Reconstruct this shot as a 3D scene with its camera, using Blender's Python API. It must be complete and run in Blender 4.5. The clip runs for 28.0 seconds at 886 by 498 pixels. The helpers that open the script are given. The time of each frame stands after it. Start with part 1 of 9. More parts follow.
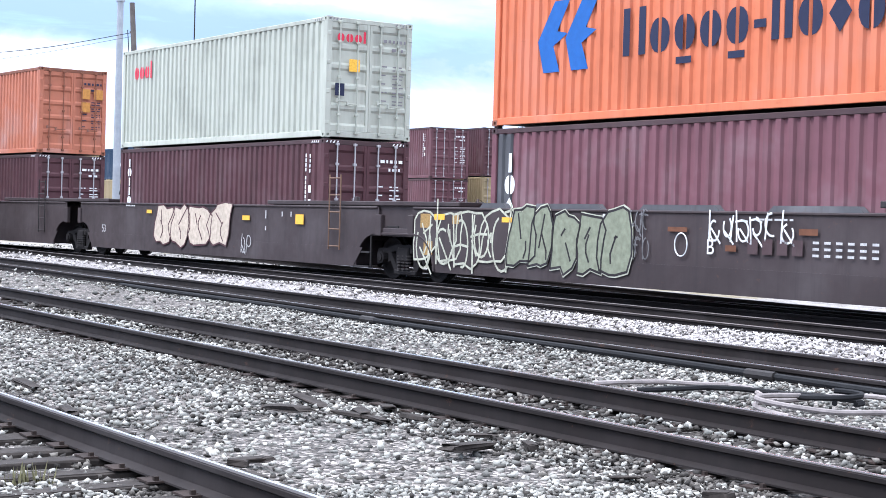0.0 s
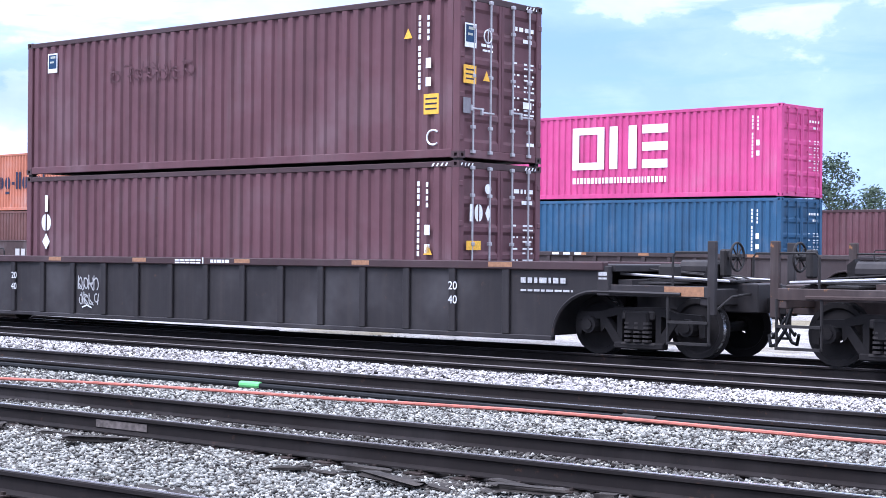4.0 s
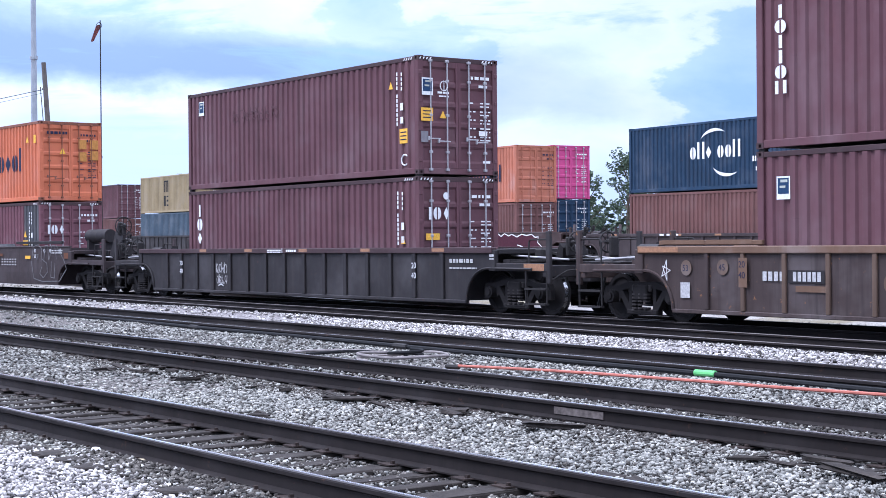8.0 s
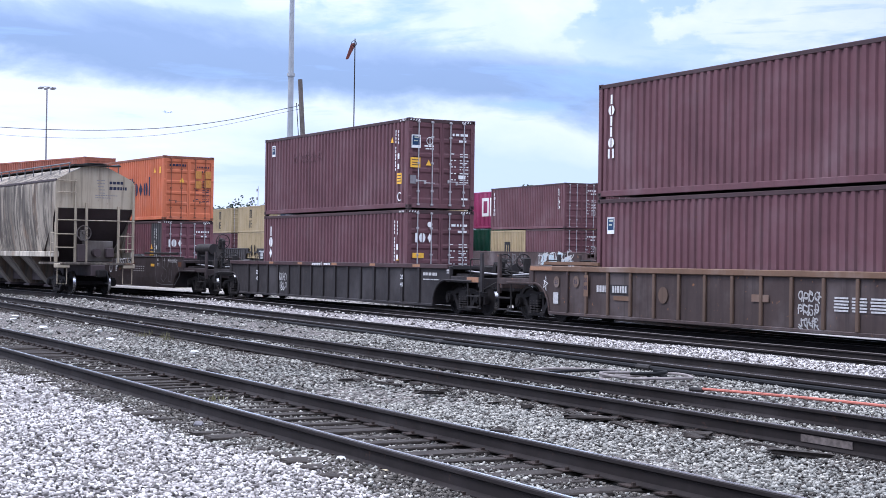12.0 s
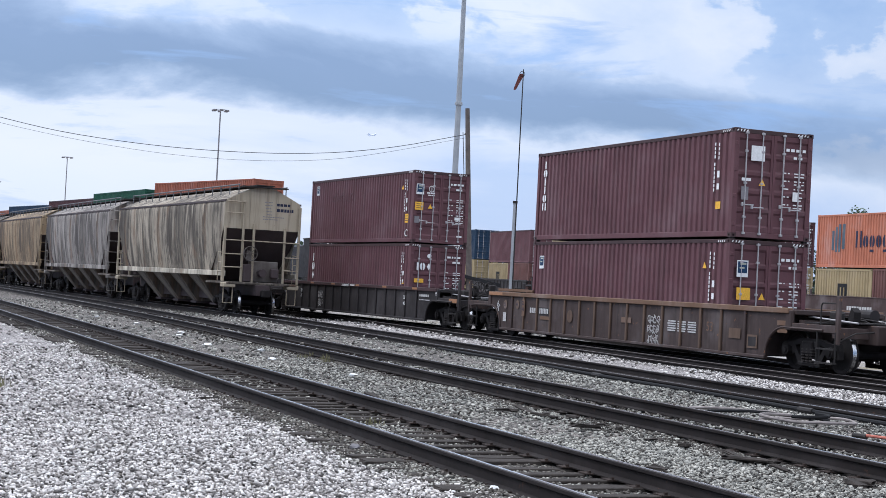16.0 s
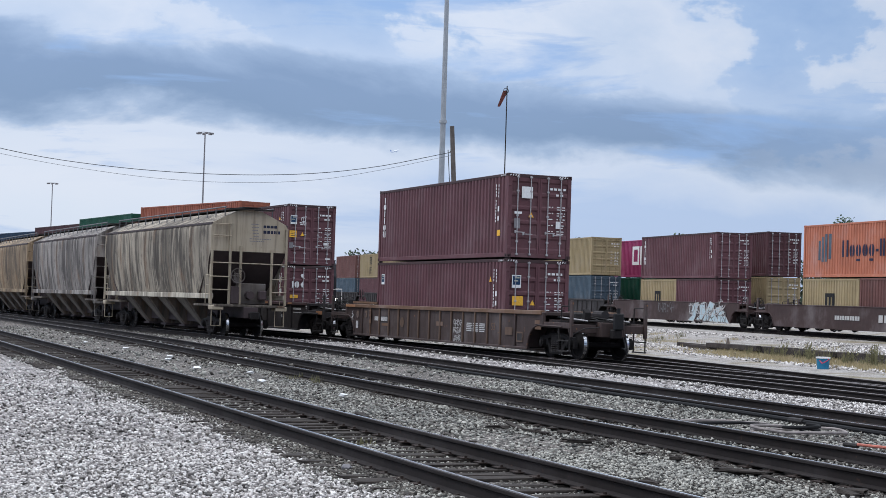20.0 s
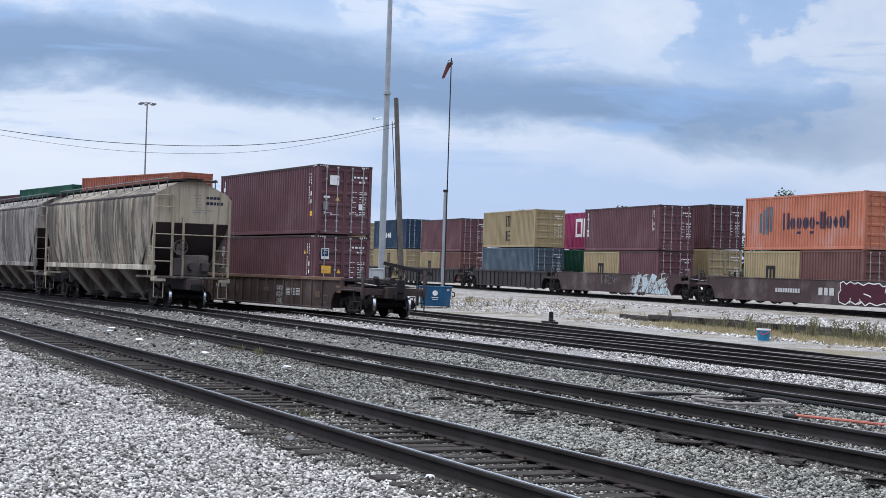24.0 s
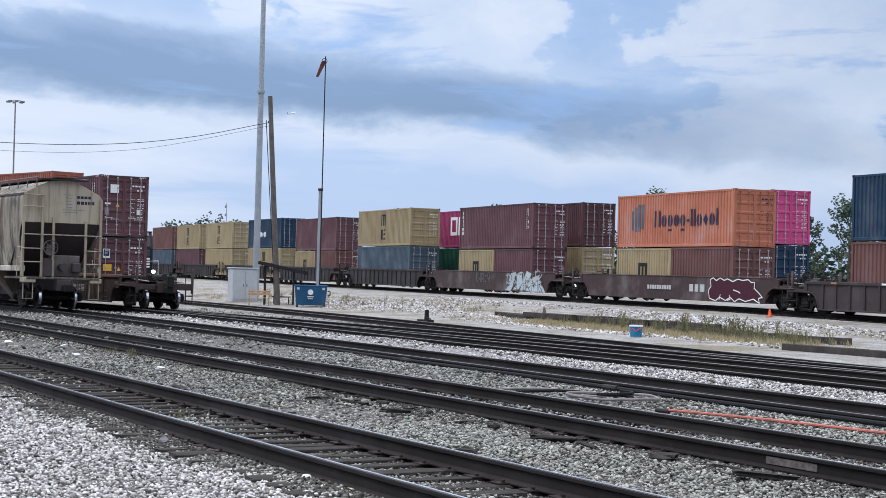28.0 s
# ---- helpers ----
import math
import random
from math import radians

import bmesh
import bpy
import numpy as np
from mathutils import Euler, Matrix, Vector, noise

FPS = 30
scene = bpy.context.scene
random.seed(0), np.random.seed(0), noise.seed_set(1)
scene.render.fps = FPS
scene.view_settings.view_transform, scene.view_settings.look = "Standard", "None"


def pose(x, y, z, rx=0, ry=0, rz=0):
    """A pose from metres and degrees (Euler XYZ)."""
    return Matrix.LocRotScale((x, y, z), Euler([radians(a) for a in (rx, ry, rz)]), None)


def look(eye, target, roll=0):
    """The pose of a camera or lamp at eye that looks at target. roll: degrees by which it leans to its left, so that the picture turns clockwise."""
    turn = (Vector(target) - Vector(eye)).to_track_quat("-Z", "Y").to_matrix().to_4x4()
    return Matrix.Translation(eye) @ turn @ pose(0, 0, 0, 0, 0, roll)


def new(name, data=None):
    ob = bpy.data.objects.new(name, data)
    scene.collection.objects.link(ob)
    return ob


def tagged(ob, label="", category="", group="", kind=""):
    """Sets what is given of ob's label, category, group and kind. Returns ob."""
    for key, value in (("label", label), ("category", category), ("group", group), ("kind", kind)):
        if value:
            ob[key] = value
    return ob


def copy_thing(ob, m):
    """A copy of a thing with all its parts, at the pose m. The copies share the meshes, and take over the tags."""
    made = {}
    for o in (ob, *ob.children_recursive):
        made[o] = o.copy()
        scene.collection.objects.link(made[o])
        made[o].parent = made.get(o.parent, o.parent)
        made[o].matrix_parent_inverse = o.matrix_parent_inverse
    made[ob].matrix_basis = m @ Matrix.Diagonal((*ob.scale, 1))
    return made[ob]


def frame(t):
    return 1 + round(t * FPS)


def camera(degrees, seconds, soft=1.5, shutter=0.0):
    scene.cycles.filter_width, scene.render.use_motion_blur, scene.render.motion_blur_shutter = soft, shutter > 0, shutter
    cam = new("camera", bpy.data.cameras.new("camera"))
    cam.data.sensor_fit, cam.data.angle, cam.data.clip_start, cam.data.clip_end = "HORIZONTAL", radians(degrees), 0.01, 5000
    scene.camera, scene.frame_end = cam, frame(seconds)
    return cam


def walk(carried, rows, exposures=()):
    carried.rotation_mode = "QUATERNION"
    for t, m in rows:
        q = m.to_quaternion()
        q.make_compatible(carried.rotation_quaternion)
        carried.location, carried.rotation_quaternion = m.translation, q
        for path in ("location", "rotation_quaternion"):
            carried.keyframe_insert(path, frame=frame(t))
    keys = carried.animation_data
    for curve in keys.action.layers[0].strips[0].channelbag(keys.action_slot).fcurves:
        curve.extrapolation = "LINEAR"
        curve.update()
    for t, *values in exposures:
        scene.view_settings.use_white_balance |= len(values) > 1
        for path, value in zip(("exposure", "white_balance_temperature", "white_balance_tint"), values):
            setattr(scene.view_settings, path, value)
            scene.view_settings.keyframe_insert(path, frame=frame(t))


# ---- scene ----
# Eye positions (metres) and yaw, pitch, roll (degrees); yaw 0 looks along +Y, negative to the left.
ROWS = [
    (0, -10.38, 3.22, 1.341, -58.31, -0.99, 1.58),
    (0.3, -10.12, 3.41, 1.321, -58.05, -0.86, 1.56),
    (0.5, -8.55, 3.13, 1.322, -58.61, -0.69, 1.35),
    (0.6, -6.60, 2.42, 1.392, -58.83, -0.61, 0.98),
    (0.7, -4.65, 1.64, 1.481, -58.96, -0.59, 0.59),
    (0.8, -3.20, 1.08, 1.529, -58.97, -0.52, 0.38),
    (0.9, -2.02, 0.64, 1.576, -59.05, -0.45, -0.08),
    (1, -1.23, 0.38, 1.589, -59.05, -0.35, -0.42),
    (1.25, -0.55, 0.18, 1.599, -58.15, -0.13, -0.50),
    (1.5, 0.00, 0.00, 1.607, -57.16, 0.08, -0.68),
    (2, 0.00, 0.00, 1.607, -53.79, 0.26, -0.12),
    (2.5, 0.00, 0.00, 1.607, -50.00, 0.31, 0.18),
    (3, 0.00, 0.00, 1.607, -46.24, 0.24, 0.36),
    (3.5, 0.00, 0.00, 1.607, -42.75, 0.24, 0.46),
    (4, 0.00, 0.00, 1.607, -39.63, 0.22, 0.49),
    (4.5, 0.00, 0.00, 1.607, -37.16, 0.28, 0.56),
    (6.5, 0.00, 0.00, 1.607, -46.36, 0.08, -0.50),
    (7, 0.00, 0.00, 1.607, -50.73, -0.07, -0.62),
    (7.5, 0.00, 0.00, 1.607, -53.82, -0.14, -0.70),
    (8, 0.00, 0.00, 1.607, -55.87, -0.19, -0.49),
    (8.5, 0.00, 0.00, 1.607, -57.41, -0.24, -0.20),
    (9, 0.00, 0.00, 1.607, -58.71, -0.31, 0.17),
    (9.5, 0.00, 0.00, 1.607, -59.95, -0.31, 0.43),
    (10, 0.00, 0.00, 1.607, -61.16, -0.25, 0.70),
    (10.5, 0.00, 0.00, 1.607, -62.27, -0.17, 0.92),
    (11, 0.00, 0.00, 1.607, -63.25, -0.06, 0.94),
    (11.5, 0.00, 0.00, 1.607, -64.01, 0.15, 0.85),
    (12, 0.00, 0.00, 1.607, -64.71, 0.44, 0.83),
    (12.5, 0.00, 0.00, 1.607, -65.41, 0.78, 0.91),
    (14.5, 0.00, 0.00, 1.607, -68.02, 0.89, 2.62),
    (15, 0.00, 0.00, 1.607, -68.83, 0.90, 2.81),
    (15.5, 0.00, 0.00, 1.607, -69.76, 1.08, 2.99),
    (16, 0.00, 0.00, 1.607, -70.57, 1.34, 3.00),
    (16.5, 0.00, 0.00, 1.607, -71.33, 1.71, 2.91),
    (17, 0.00, 0.00, 1.607, -71.98, 2.08, 2.70),
    (17.5, 0.00, 0.00, 1.607, -72.32, 2.47, 2.45),
    (18, 0.00, 0.00, 1.607, -72.12, 2.67, 2.27),
    (18.5, 0.00, 0.00, 1.607, -71.44, 2.68, 2.10),
    (19, 0.00, 0.00, 1.607, -70.65, 2.51, 1.97),
    (19.5, 0.00, 0.00, 1.607, -70.14, 2.26, 1.89),
    (20, 0.00, 0.00, 1.607, -70.14, 2.01, 1.78),
    (20.5, 0.00, 0.00, 1.607, -70.52, 1.78, 1.69),
    (22.5, 0.00, 0.00, 1.607, -71.10, 1.21, 1.92),
    (23, 0.00, 0.00, 1.607, -70.30, 1.13, 2.04),
    (23.5, 0.00, 0.00, 1.607, -69.24, 1.08, 2.02),
    (24, 0.00, 0.00, 1.607, -68.08, 1.06, 1.84),
    (24.5, 0.00, 0.00, 1.607, -67.08, 1.00, 1.60),
    (25, 0.00, 0.00, 1.607, -66.34, 0.92, 1.41),
    (25.5, 0.00, 0.00, 1.607, -65.52, 0.75, 1.34),
    (26, 0.00, 0.00, 1.607, -64.46, 0.61, 1.35),
    (26.5, 0.00, 0.00, 1.607, -63.31, 0.60, 1.42),
    (27, 0.00, 0.00, 1.607, -62.55, 0.70, 1.44),
    (27.5, 0.00, 0.00, 1.607, -62.65, 0.94, 1.45),
    (28, 0.00, 0.00, 1.607, -63.58, 1.14, 1.46),
]


def aim(x, y, z, yaw, pitch, roll):
    a, b = radians(yaw), radians(pitch)
    d = Vector((math.sin(a) * math.cos(b), math.cos(a) * math.cos(b), math.sin(b)))
    return look((x, y, z), Vector((x, y, z)) + d * 50, roll)


cam = camera(31.22, 28.0, soft=0.4)
walk(cam, [(r[0], aim(*r[1:])) for r in ROWS], [(0, 1.38, 5600, 14), (0.6, 1.22, 5550, 14), (1.2, 0.95, 5300, 14), (2.2, 0.80, 5320, 20), (3, 1.15, 5250, 22), (4, 1.23, 5330, 20), (8, 0.94, 5280, 20), (12, 0.75, 5470, 19), (15, 0.46, 5680, 13), (17, 0.32, 5780, 12), (20, 0.17, 5800, 11), (23, 0.24, 5720, 11), (26, 0.30, 5740, 11), (28, 0.31, 5740, 11)])

# ---- light ----
SUN_AZ, SUN_EL = 212.0, 55.0   # degrees from +Y towards +X, and above the horizon


def node(nt, kind, **values):
    n = nt.nodes.new(kind)
    for k, v in values.items():
        if k == "inputs":
            for i, val in v.items():
                n.inputs[i].default_value = val
        elif k == "operation":
            n.operation = v
        elif k == "feature":
            n.feature = v
        elif k == "sky_type":
            n.sky_type = v
        elif k == "sun_disc":
            n.sun_disc = v
        elif k == "data_type":
            n.data_type = v
        elif k == "blend_type":
            n.blend_type = v
        elif k == "invert":
            n.invert = v
    return n


def ramp(nt, stops, interp="LINEAR"):
    n = nt.nodes.new("ShaderNodeValToRGB")
    n.color_ramp.interpolation = interp
    els = n.color_ramp.elements
    while len(els) < len(stops):
        els.new(0.5)
    for e, (p, c) in zip(els, stops):
        e.position = p
        e.color = c if len(c) == 4 else (*c, 1)
    return n


def mixed(nt, fac, a, b, blend="MIX"):
    n = node(nt, "ShaderNodeMix", data_type="RGBA", blend_type=blend)
    for s, v in ((0, fac), (6, a), (7, b)):
        if isinstance(v, (int, float)):
            n.inputs[s].default_value = v
        elif isinstance(v, tuple):
            n.inputs[s].default_value = (*v, 1) if len(v) == 3 else v
        else:
            nt.links.new(v, n.inputs[s])
    return n.outputs[2]


def build_world():
    world = bpy.data.worlds.new("sky")
    scene.world = world
    world.use_nodes = True
    nt = world.node_tree
    nt.nodes.clear()
    out = node(nt, "ShaderNodeOutputWorld")
    sky = node(nt, "ShaderNodeTexSky", sky_type="NISHITA", sun_disc=False)
    sky.sun_elevation, sky.sun_rotation = radians(SUN_EL), radians(SUN_AZ)
    sky.air_density, sky.dust_density, sky.ozone_density = 1.0, 1.5, 1.5
    bg_sky = node(nt, "ShaderNodeBackground", inputs={1: 0.11})
    nt.links.new(sky.outputs[0], bg_sky.inputs[0])
    # layered cloud: a pale base near the horizon, a slate shelf above it, broken white towers higher up
    geo = node(nt, "ShaderNodeTexCoord")
    sep = node(nt, "ShaderNodeSeparateXYZ")
    nt.links.new(geo.outputs["Generated"], sep.inputs[0])

    def layer(scale, stretch, detail, rough, distortion=0.0, offset=(0, 0, 0)):
        mp = node(nt, "ShaderNodeMapping")
        mp.inputs["Scale"].default_value = stretch
        mp.inputs["Location"].default_value = offset
        nt.links.new(geo.outputs["Generated"], mp.inputs[0])
        n = node(nt, "ShaderNodeTexNoise", inputs={"Scale": scale, "Detail": detail, "Roughness": rough, "Distortion": distortion})
        nt.links.new(mp.outputs[0], n.inputs["Vector"])
        return n.outputs["Fac"]

    def madd(a, k, b):
        n = node(nt, "ShaderNodeMath", operation="MULTIPLY_ADD", inputs={1: k})
        nt.links.new(a, n.inputs[0])
        if isinstance(b, (int, float)):
            n.inputs[2].default_value = b
        else:
            nt.links.new(b, n.inputs[2])
        return n.outputs[0]

    big = layer(2.6, (1, 1, 4.5), 6, 0.5, 0.3, (0.35, 0.1, 0.4))
    puff = layer(8.0, (1, 1, 2.2), 10, 0.6, 0.25, (1.3, 0.2, 0.0))
    wisp = layer(5.0, (1, 1, 7.0), 7, 0.6, 0.4, (0.2, 2.1, 0.7))
    height = madd(sep.outputs[0], 0.2, madd(sep.outputs[2], 1.0, 0.196 - 0.055))
    height = madd(big, 0.05, height)
    height = madd(puff, 0.06, height)
    shelf = ramp(nt, [(0.0, (0.84, 0.90, 0.98)), (0.045, (0.92, 0.95, 0.99)), (0.07, (0.97, 0.97, 0.99)), (0.098, (0.90, 0.92, 0.96)), (0.106, (0.50, 0.60, 0.75)), (0.115, (0.29, 0.39, 0.55)), (0.138, (0.31, 0.41, 0.58)),
                      (0.152, (0.48, 0.59, 0.76)), (0.160, (0.74, 0.82, 0.94)), (0.185, (0.84, 0.89, 0.97)), (0.215, (0.72, 0.82, 0.95)), (0.26, (0.93, 0.95, 0.99)), (0.4, (0.80, 0.87, 0.96))])
    nt.links.new(height, shelf.inputs[0])
    # towards the right, and above, the shelf breaks up into crisp white heaps on blue
    heap = layer(3.4, (1, 1, 1.9), 13, 0.56, 0.15, (2.3, 0.9, 0.35))
    inner = layer(9.0, (1, 1, 1.6), 10, 0.6, 0.2, (0.3, 1.2, 0.1))
    open_sky = ramp(nt, [(0.40, (0.36, 0.53, 0.80)), (0.485, (0.52, 0.67, 0.89)), (0.50, (0.88, 0.92, 0.98)), (0.53, (0.98, 0.985, 1.0)), (0.60, (0.80, 0.86, 0.94)), (0.68, (0.62, 0.71, 0.85))])
    nt.links.new(madd(inner, 0.10, madd(heap, 1.0, -0.05)), open_sky.inputs[0])
    side = madd(sep.outputs[0], 1.0, madd(big, 0.3, -0.15))
    edge = node(nt, "ShaderNodeMapRange", inputs={1: -0.90, 2: -0.70, 3: 0.0, 4: 0.85})
    nt.links.new(side, edge.inputs[0])
    above = node(nt, "ShaderNodeMapRange", inputs={1: 0.150, 2: 0.185, 3: 0.0, 4: 0.85})
    nt.links.new(height, above.inputs[0])
    most = node(nt, "ShaderNodeMath", operation="MAXIMUM")
    nt.links.new(edge.outputs[0], most.inputs[0])
    nt.links.new(above.outputs[0], most.inputs[1])
    col = mixed(nt, most.outputs[0], shelf.outputs[0], open_sky.outputs[0])
    blue = ramp(nt, [(0.55, (0, 0, 0)), (0.66, (0.75, 0.75, 0.75))])
    nt.links.new(wisp, blue.inputs[0])
    col = mixed(nt, blue.outputs[0], col, (0.40, 0.58, 0.88))
    # clear blue under the shelf, away to the right
    under = node(nt, "ShaderNodeMapRange", inputs={1: 0.078, 2: 0.104, 3: 1.0, 4: 0.0})
    nt.links.new(height, under.inputs[0])
    right = node(nt, "ShaderNodeMapRange", inputs={1: -0.99, 2: -0.93, 3: 0.0, 4: 0.95})
    nt.links.new(madd(wisp, 0.12, madd(sep.outputs[0], 1.0, -0.06)), right.inputs[0])
    clear = node(nt, "ShaderNodeMath", operation="MULTIPLY")
    nt.links.new(under.outputs[0], clear.inputs[0])
    nt.links.new(right.outputs[0], clear.inputs[1])
    col = mixed(nt, clear.outputs[0], col, (0.60, 0.71, 0.90))
    # thicker, duller cloud away from the yard
    dull = node(nt, "ShaderNodeMapRange", inputs={1: -0.92, 2: -0.68, 3: 0.0, 4: 1.0})
    nt.links.new(sep.outputs[0], dull.inputs[0])
    low = node(nt, "ShaderNodeMapRange", inputs={1: 0.2, 2: 0.4, 3: 1.0, 4: 0.0})
    nt.links.new(sep.outputs[2], low.inputs[0])
    dl = node(nt, "ShaderNodeMath", operation="MULTIPLY")
    nt.links.new(dull.outputs[0], dl.inputs[0])
    nt.links.new(low.outputs[0], dl.inputs[1])
    base_band = node(nt, "ShaderNodeMapRange", inputs={1: 0.06, 2: 0.13, 3: 0.45, 4: 1.0})
    nt.links.new(sep.outputs[2], base_band.inputs[0])
    dl2 = node(nt, "ShaderNodeMath", operation="MULTIPLY")
    nt.links.new(dl.outputs[0], dl2.inputs[0])
    nt.links.new(base_band.outputs[0], dl2.inputs[1])
    col = mixed(nt, dl2.outputs[0], col, mixed(nt, 1.0, col, (0.68, 0.71, 0.755), "MULTIPLY"))
    # plain white overcast overhead
    top = node(nt, "ShaderNodeMapRange", inputs={1: 0.24, 2: 0.55, 3: 0.0, 4: 0.9})
    nt.links.new(sep.outputs[2], top.inputs[0])
    col = mixed(nt, top.outputs[0], col, (0.92, 0.905, 0.875))
    bg_cloud = node(nt, "ShaderNodeBackground", inputs={1: 0.9})
    nt.links.new(col, bg_cloud.inputs[0])
    # an overcast sky is brightest overhead
    zen = node(nt, "ShaderNodeMapRange", inputs={1: 0.25, 2: 0.75, 3: 0.74, 4: 2.0})
    nt.links.new(sep.outputs[2], zen.inputs[0])
    nt.links.new(zen.outputs[0], bg_cloud.inputs[1])
    mix = node(nt, "ShaderNodeMixShader", inputs={0: 0.88})
    nt.links.new(bg_sky.outputs[0], mix.inputs[1])
    nt.links.new(bg_cloud.outputs[0], mix.inputs[2])
    nt.links.new(mix.outputs[0], out.inputs[0])


build_world()
sun = new("sun", bpy.data.lights.new("sun", "SUN"))
sun.data.energy, sun.data.angle, sun.data.color = 1.35, radians(22), (1.0, 0.96, 0.9)
sun.matrix_world = look((math.sin(radians(SUN_AZ)) * 60, math.cos(radians(SUN_AZ)) * 60, 60 * math.tan(radians(SUN_EL))), (0, 0, 0))


# ---- materials ----
def material(name, rough=0.6, metal=0.0):
    m = bpy.data.materials.new(name)
    m.use_nodes = True
    b = m.node_tree.nodes["Principled BSDF"]
    b.inputs["Roughness"].default_value, b.inputs["Metallic"].default_value = rough, metal
    b.inputs["Specular IOR Level"].default_value = 0.5 if rough < 0.5 else 0.22
    return m, m.node_tree, b


def noise_tex(nt, scale, detail=5, rough=0.55, stretch=None):
    tc = node(nt, "ShaderNodeTexCoord")
    n = node(nt, "ShaderNodeTexNoise", inputs={"Scale": scale, "Detail": detail, "Roughness": rough})
    src = tc.outputs["Object"]
    if stretch:
        mp = node(nt, "ShaderNodeMapping")
        mp.inputs["Scale"].default_value = stretch
        nt.links.new(src, mp.inputs[0])
        src = mp.outputs[0]
    nt.links.new(src, n.inputs["Vector"])
    return n.outputs["Fac"]


def painted(name, color, dirt=(0.05, 0.04, 0.035), amount=0.45, rough=0.55, rust=(0.16, 0.07, 0.035), rust_amount=0.25, fade=0.25):
    """Weathered paint on steel: faded patches, vertical streaks of grime, specks of rust."""
    m, nt, b = material(name, rough)
    c = Vector(color)
    pale = tuple(c * (1 - fade) + Vector((0.45, 0.42, 0.42)) * fade)
    deep = tuple(c * 0.78)
    big = ramp(nt, [(0.3, deep), (0.5, color), (0.75, pale)])
    nt.links.new(noise_tex(nt, 0.55, 4, 0.6), big.inputs[0])
    streak = ramp(nt, [(0.48, (0, 0, 0)), (0.72, (1, 1, 1))])
    nt.links.new(noise_tex(nt, 1.0, 6, 0.65, (5.0, 5.0, 0.28)), streak.inputs[0])
    sm = node(nt, "ShaderNodeMath", operation="MULTIPLY", inputs={1: amount})
    nt.links.new(streak.outputs[0], sm.inputs[0])
    col = mixed(nt, sm.outputs[0], big.outputs[0], dirt)
    spot = ramp(nt, [(0.63, (0, 0, 0)), (0.71, (1, 1, 1))])
    nt.links.new(noise_tex(nt, 6.5, 6, 0.7), spot.inputs[0])
    rm = node(nt, "ShaderNodeMath", operation="MULTIPLY", inputs={1: rust_amount})
    nt.links.new(spot.outputs[0], rm.inputs[0])
    col = mixed(nt, rm.outputs[0], col, rust)
    scuff = ramp(nt, [(0.64, (0, 0, 0)), (0.70, (0.35, 0.35, 0.35))])
    nt.links.new(noise_tex(nt, 1.0, 8, 0.75, (0.8, 0.8, 2.6)), scuff.inputs[0])
    col = mixed(nt, scuff.outputs[0], col, tuple(c * 0.5))
    info = node(nt, "ShaderNodeObjectInfo")
    v = node(nt, "ShaderNodeMapRange", inputs={3: 0.93, 4: 1.06})
    nt.links.new(info.outputs["Random"], v.inputs[0])
    hsv = node(nt, "ShaderNodeHueSaturation")
    nt.links.new(v.outputs[0], hsv.inputs["Value"])
    nt.links.new(col, hsv.inputs["Color"])
    nt.links.new(hsv.outputs[0], b.inputs["Base Color"])
    bump = node(nt, "ShaderNodeBump", inputs={"Strength": 0.12, "Distance": 0.02})
    nt.links.new(noise_tex(nt, 9, 4), bump.inputs["Height"])
    nt.links.new(bump.outputs[0], b.inputs["Normal"])
    rr = node(nt, "ShaderNodeMapRange", inputs={3: rough - 0.1, 4: min(1, rough + 0.25)})
    nt.links.new(noise_tex(nt, 3, 4), rr.inputs[0])
    nt.links.new(rr.outputs[0], b.inputs["Roughness"])
    return m


def plain(name, color, rough=0.6, metal=0.0, vary=0.18, scale=8.0, bump=0.1):
    m, nt, b = material(name, rough, metal)
    c = Vector(color)
    r = ramp(nt, [(0.3, tuple(c * (1 - vary))), (0.7, tuple(c * (1 + vary)))])
    nt.links.new(noise_tex(nt, scale, 5, 0.6), r.inputs[0])
    nt.links.new(r.outputs[0], b.inputs["Base Color"])
    if bump:
        bp = node(nt, "ShaderNodeBump", inputs={"Strength": bump, "Distance": 0.02})
        nt.links.new(noise_tex(nt, scale * 3, 5), bp.inputs["Height"])
        nt.links.new(bp.outputs[0], b.inputs["Normal"])
    return m


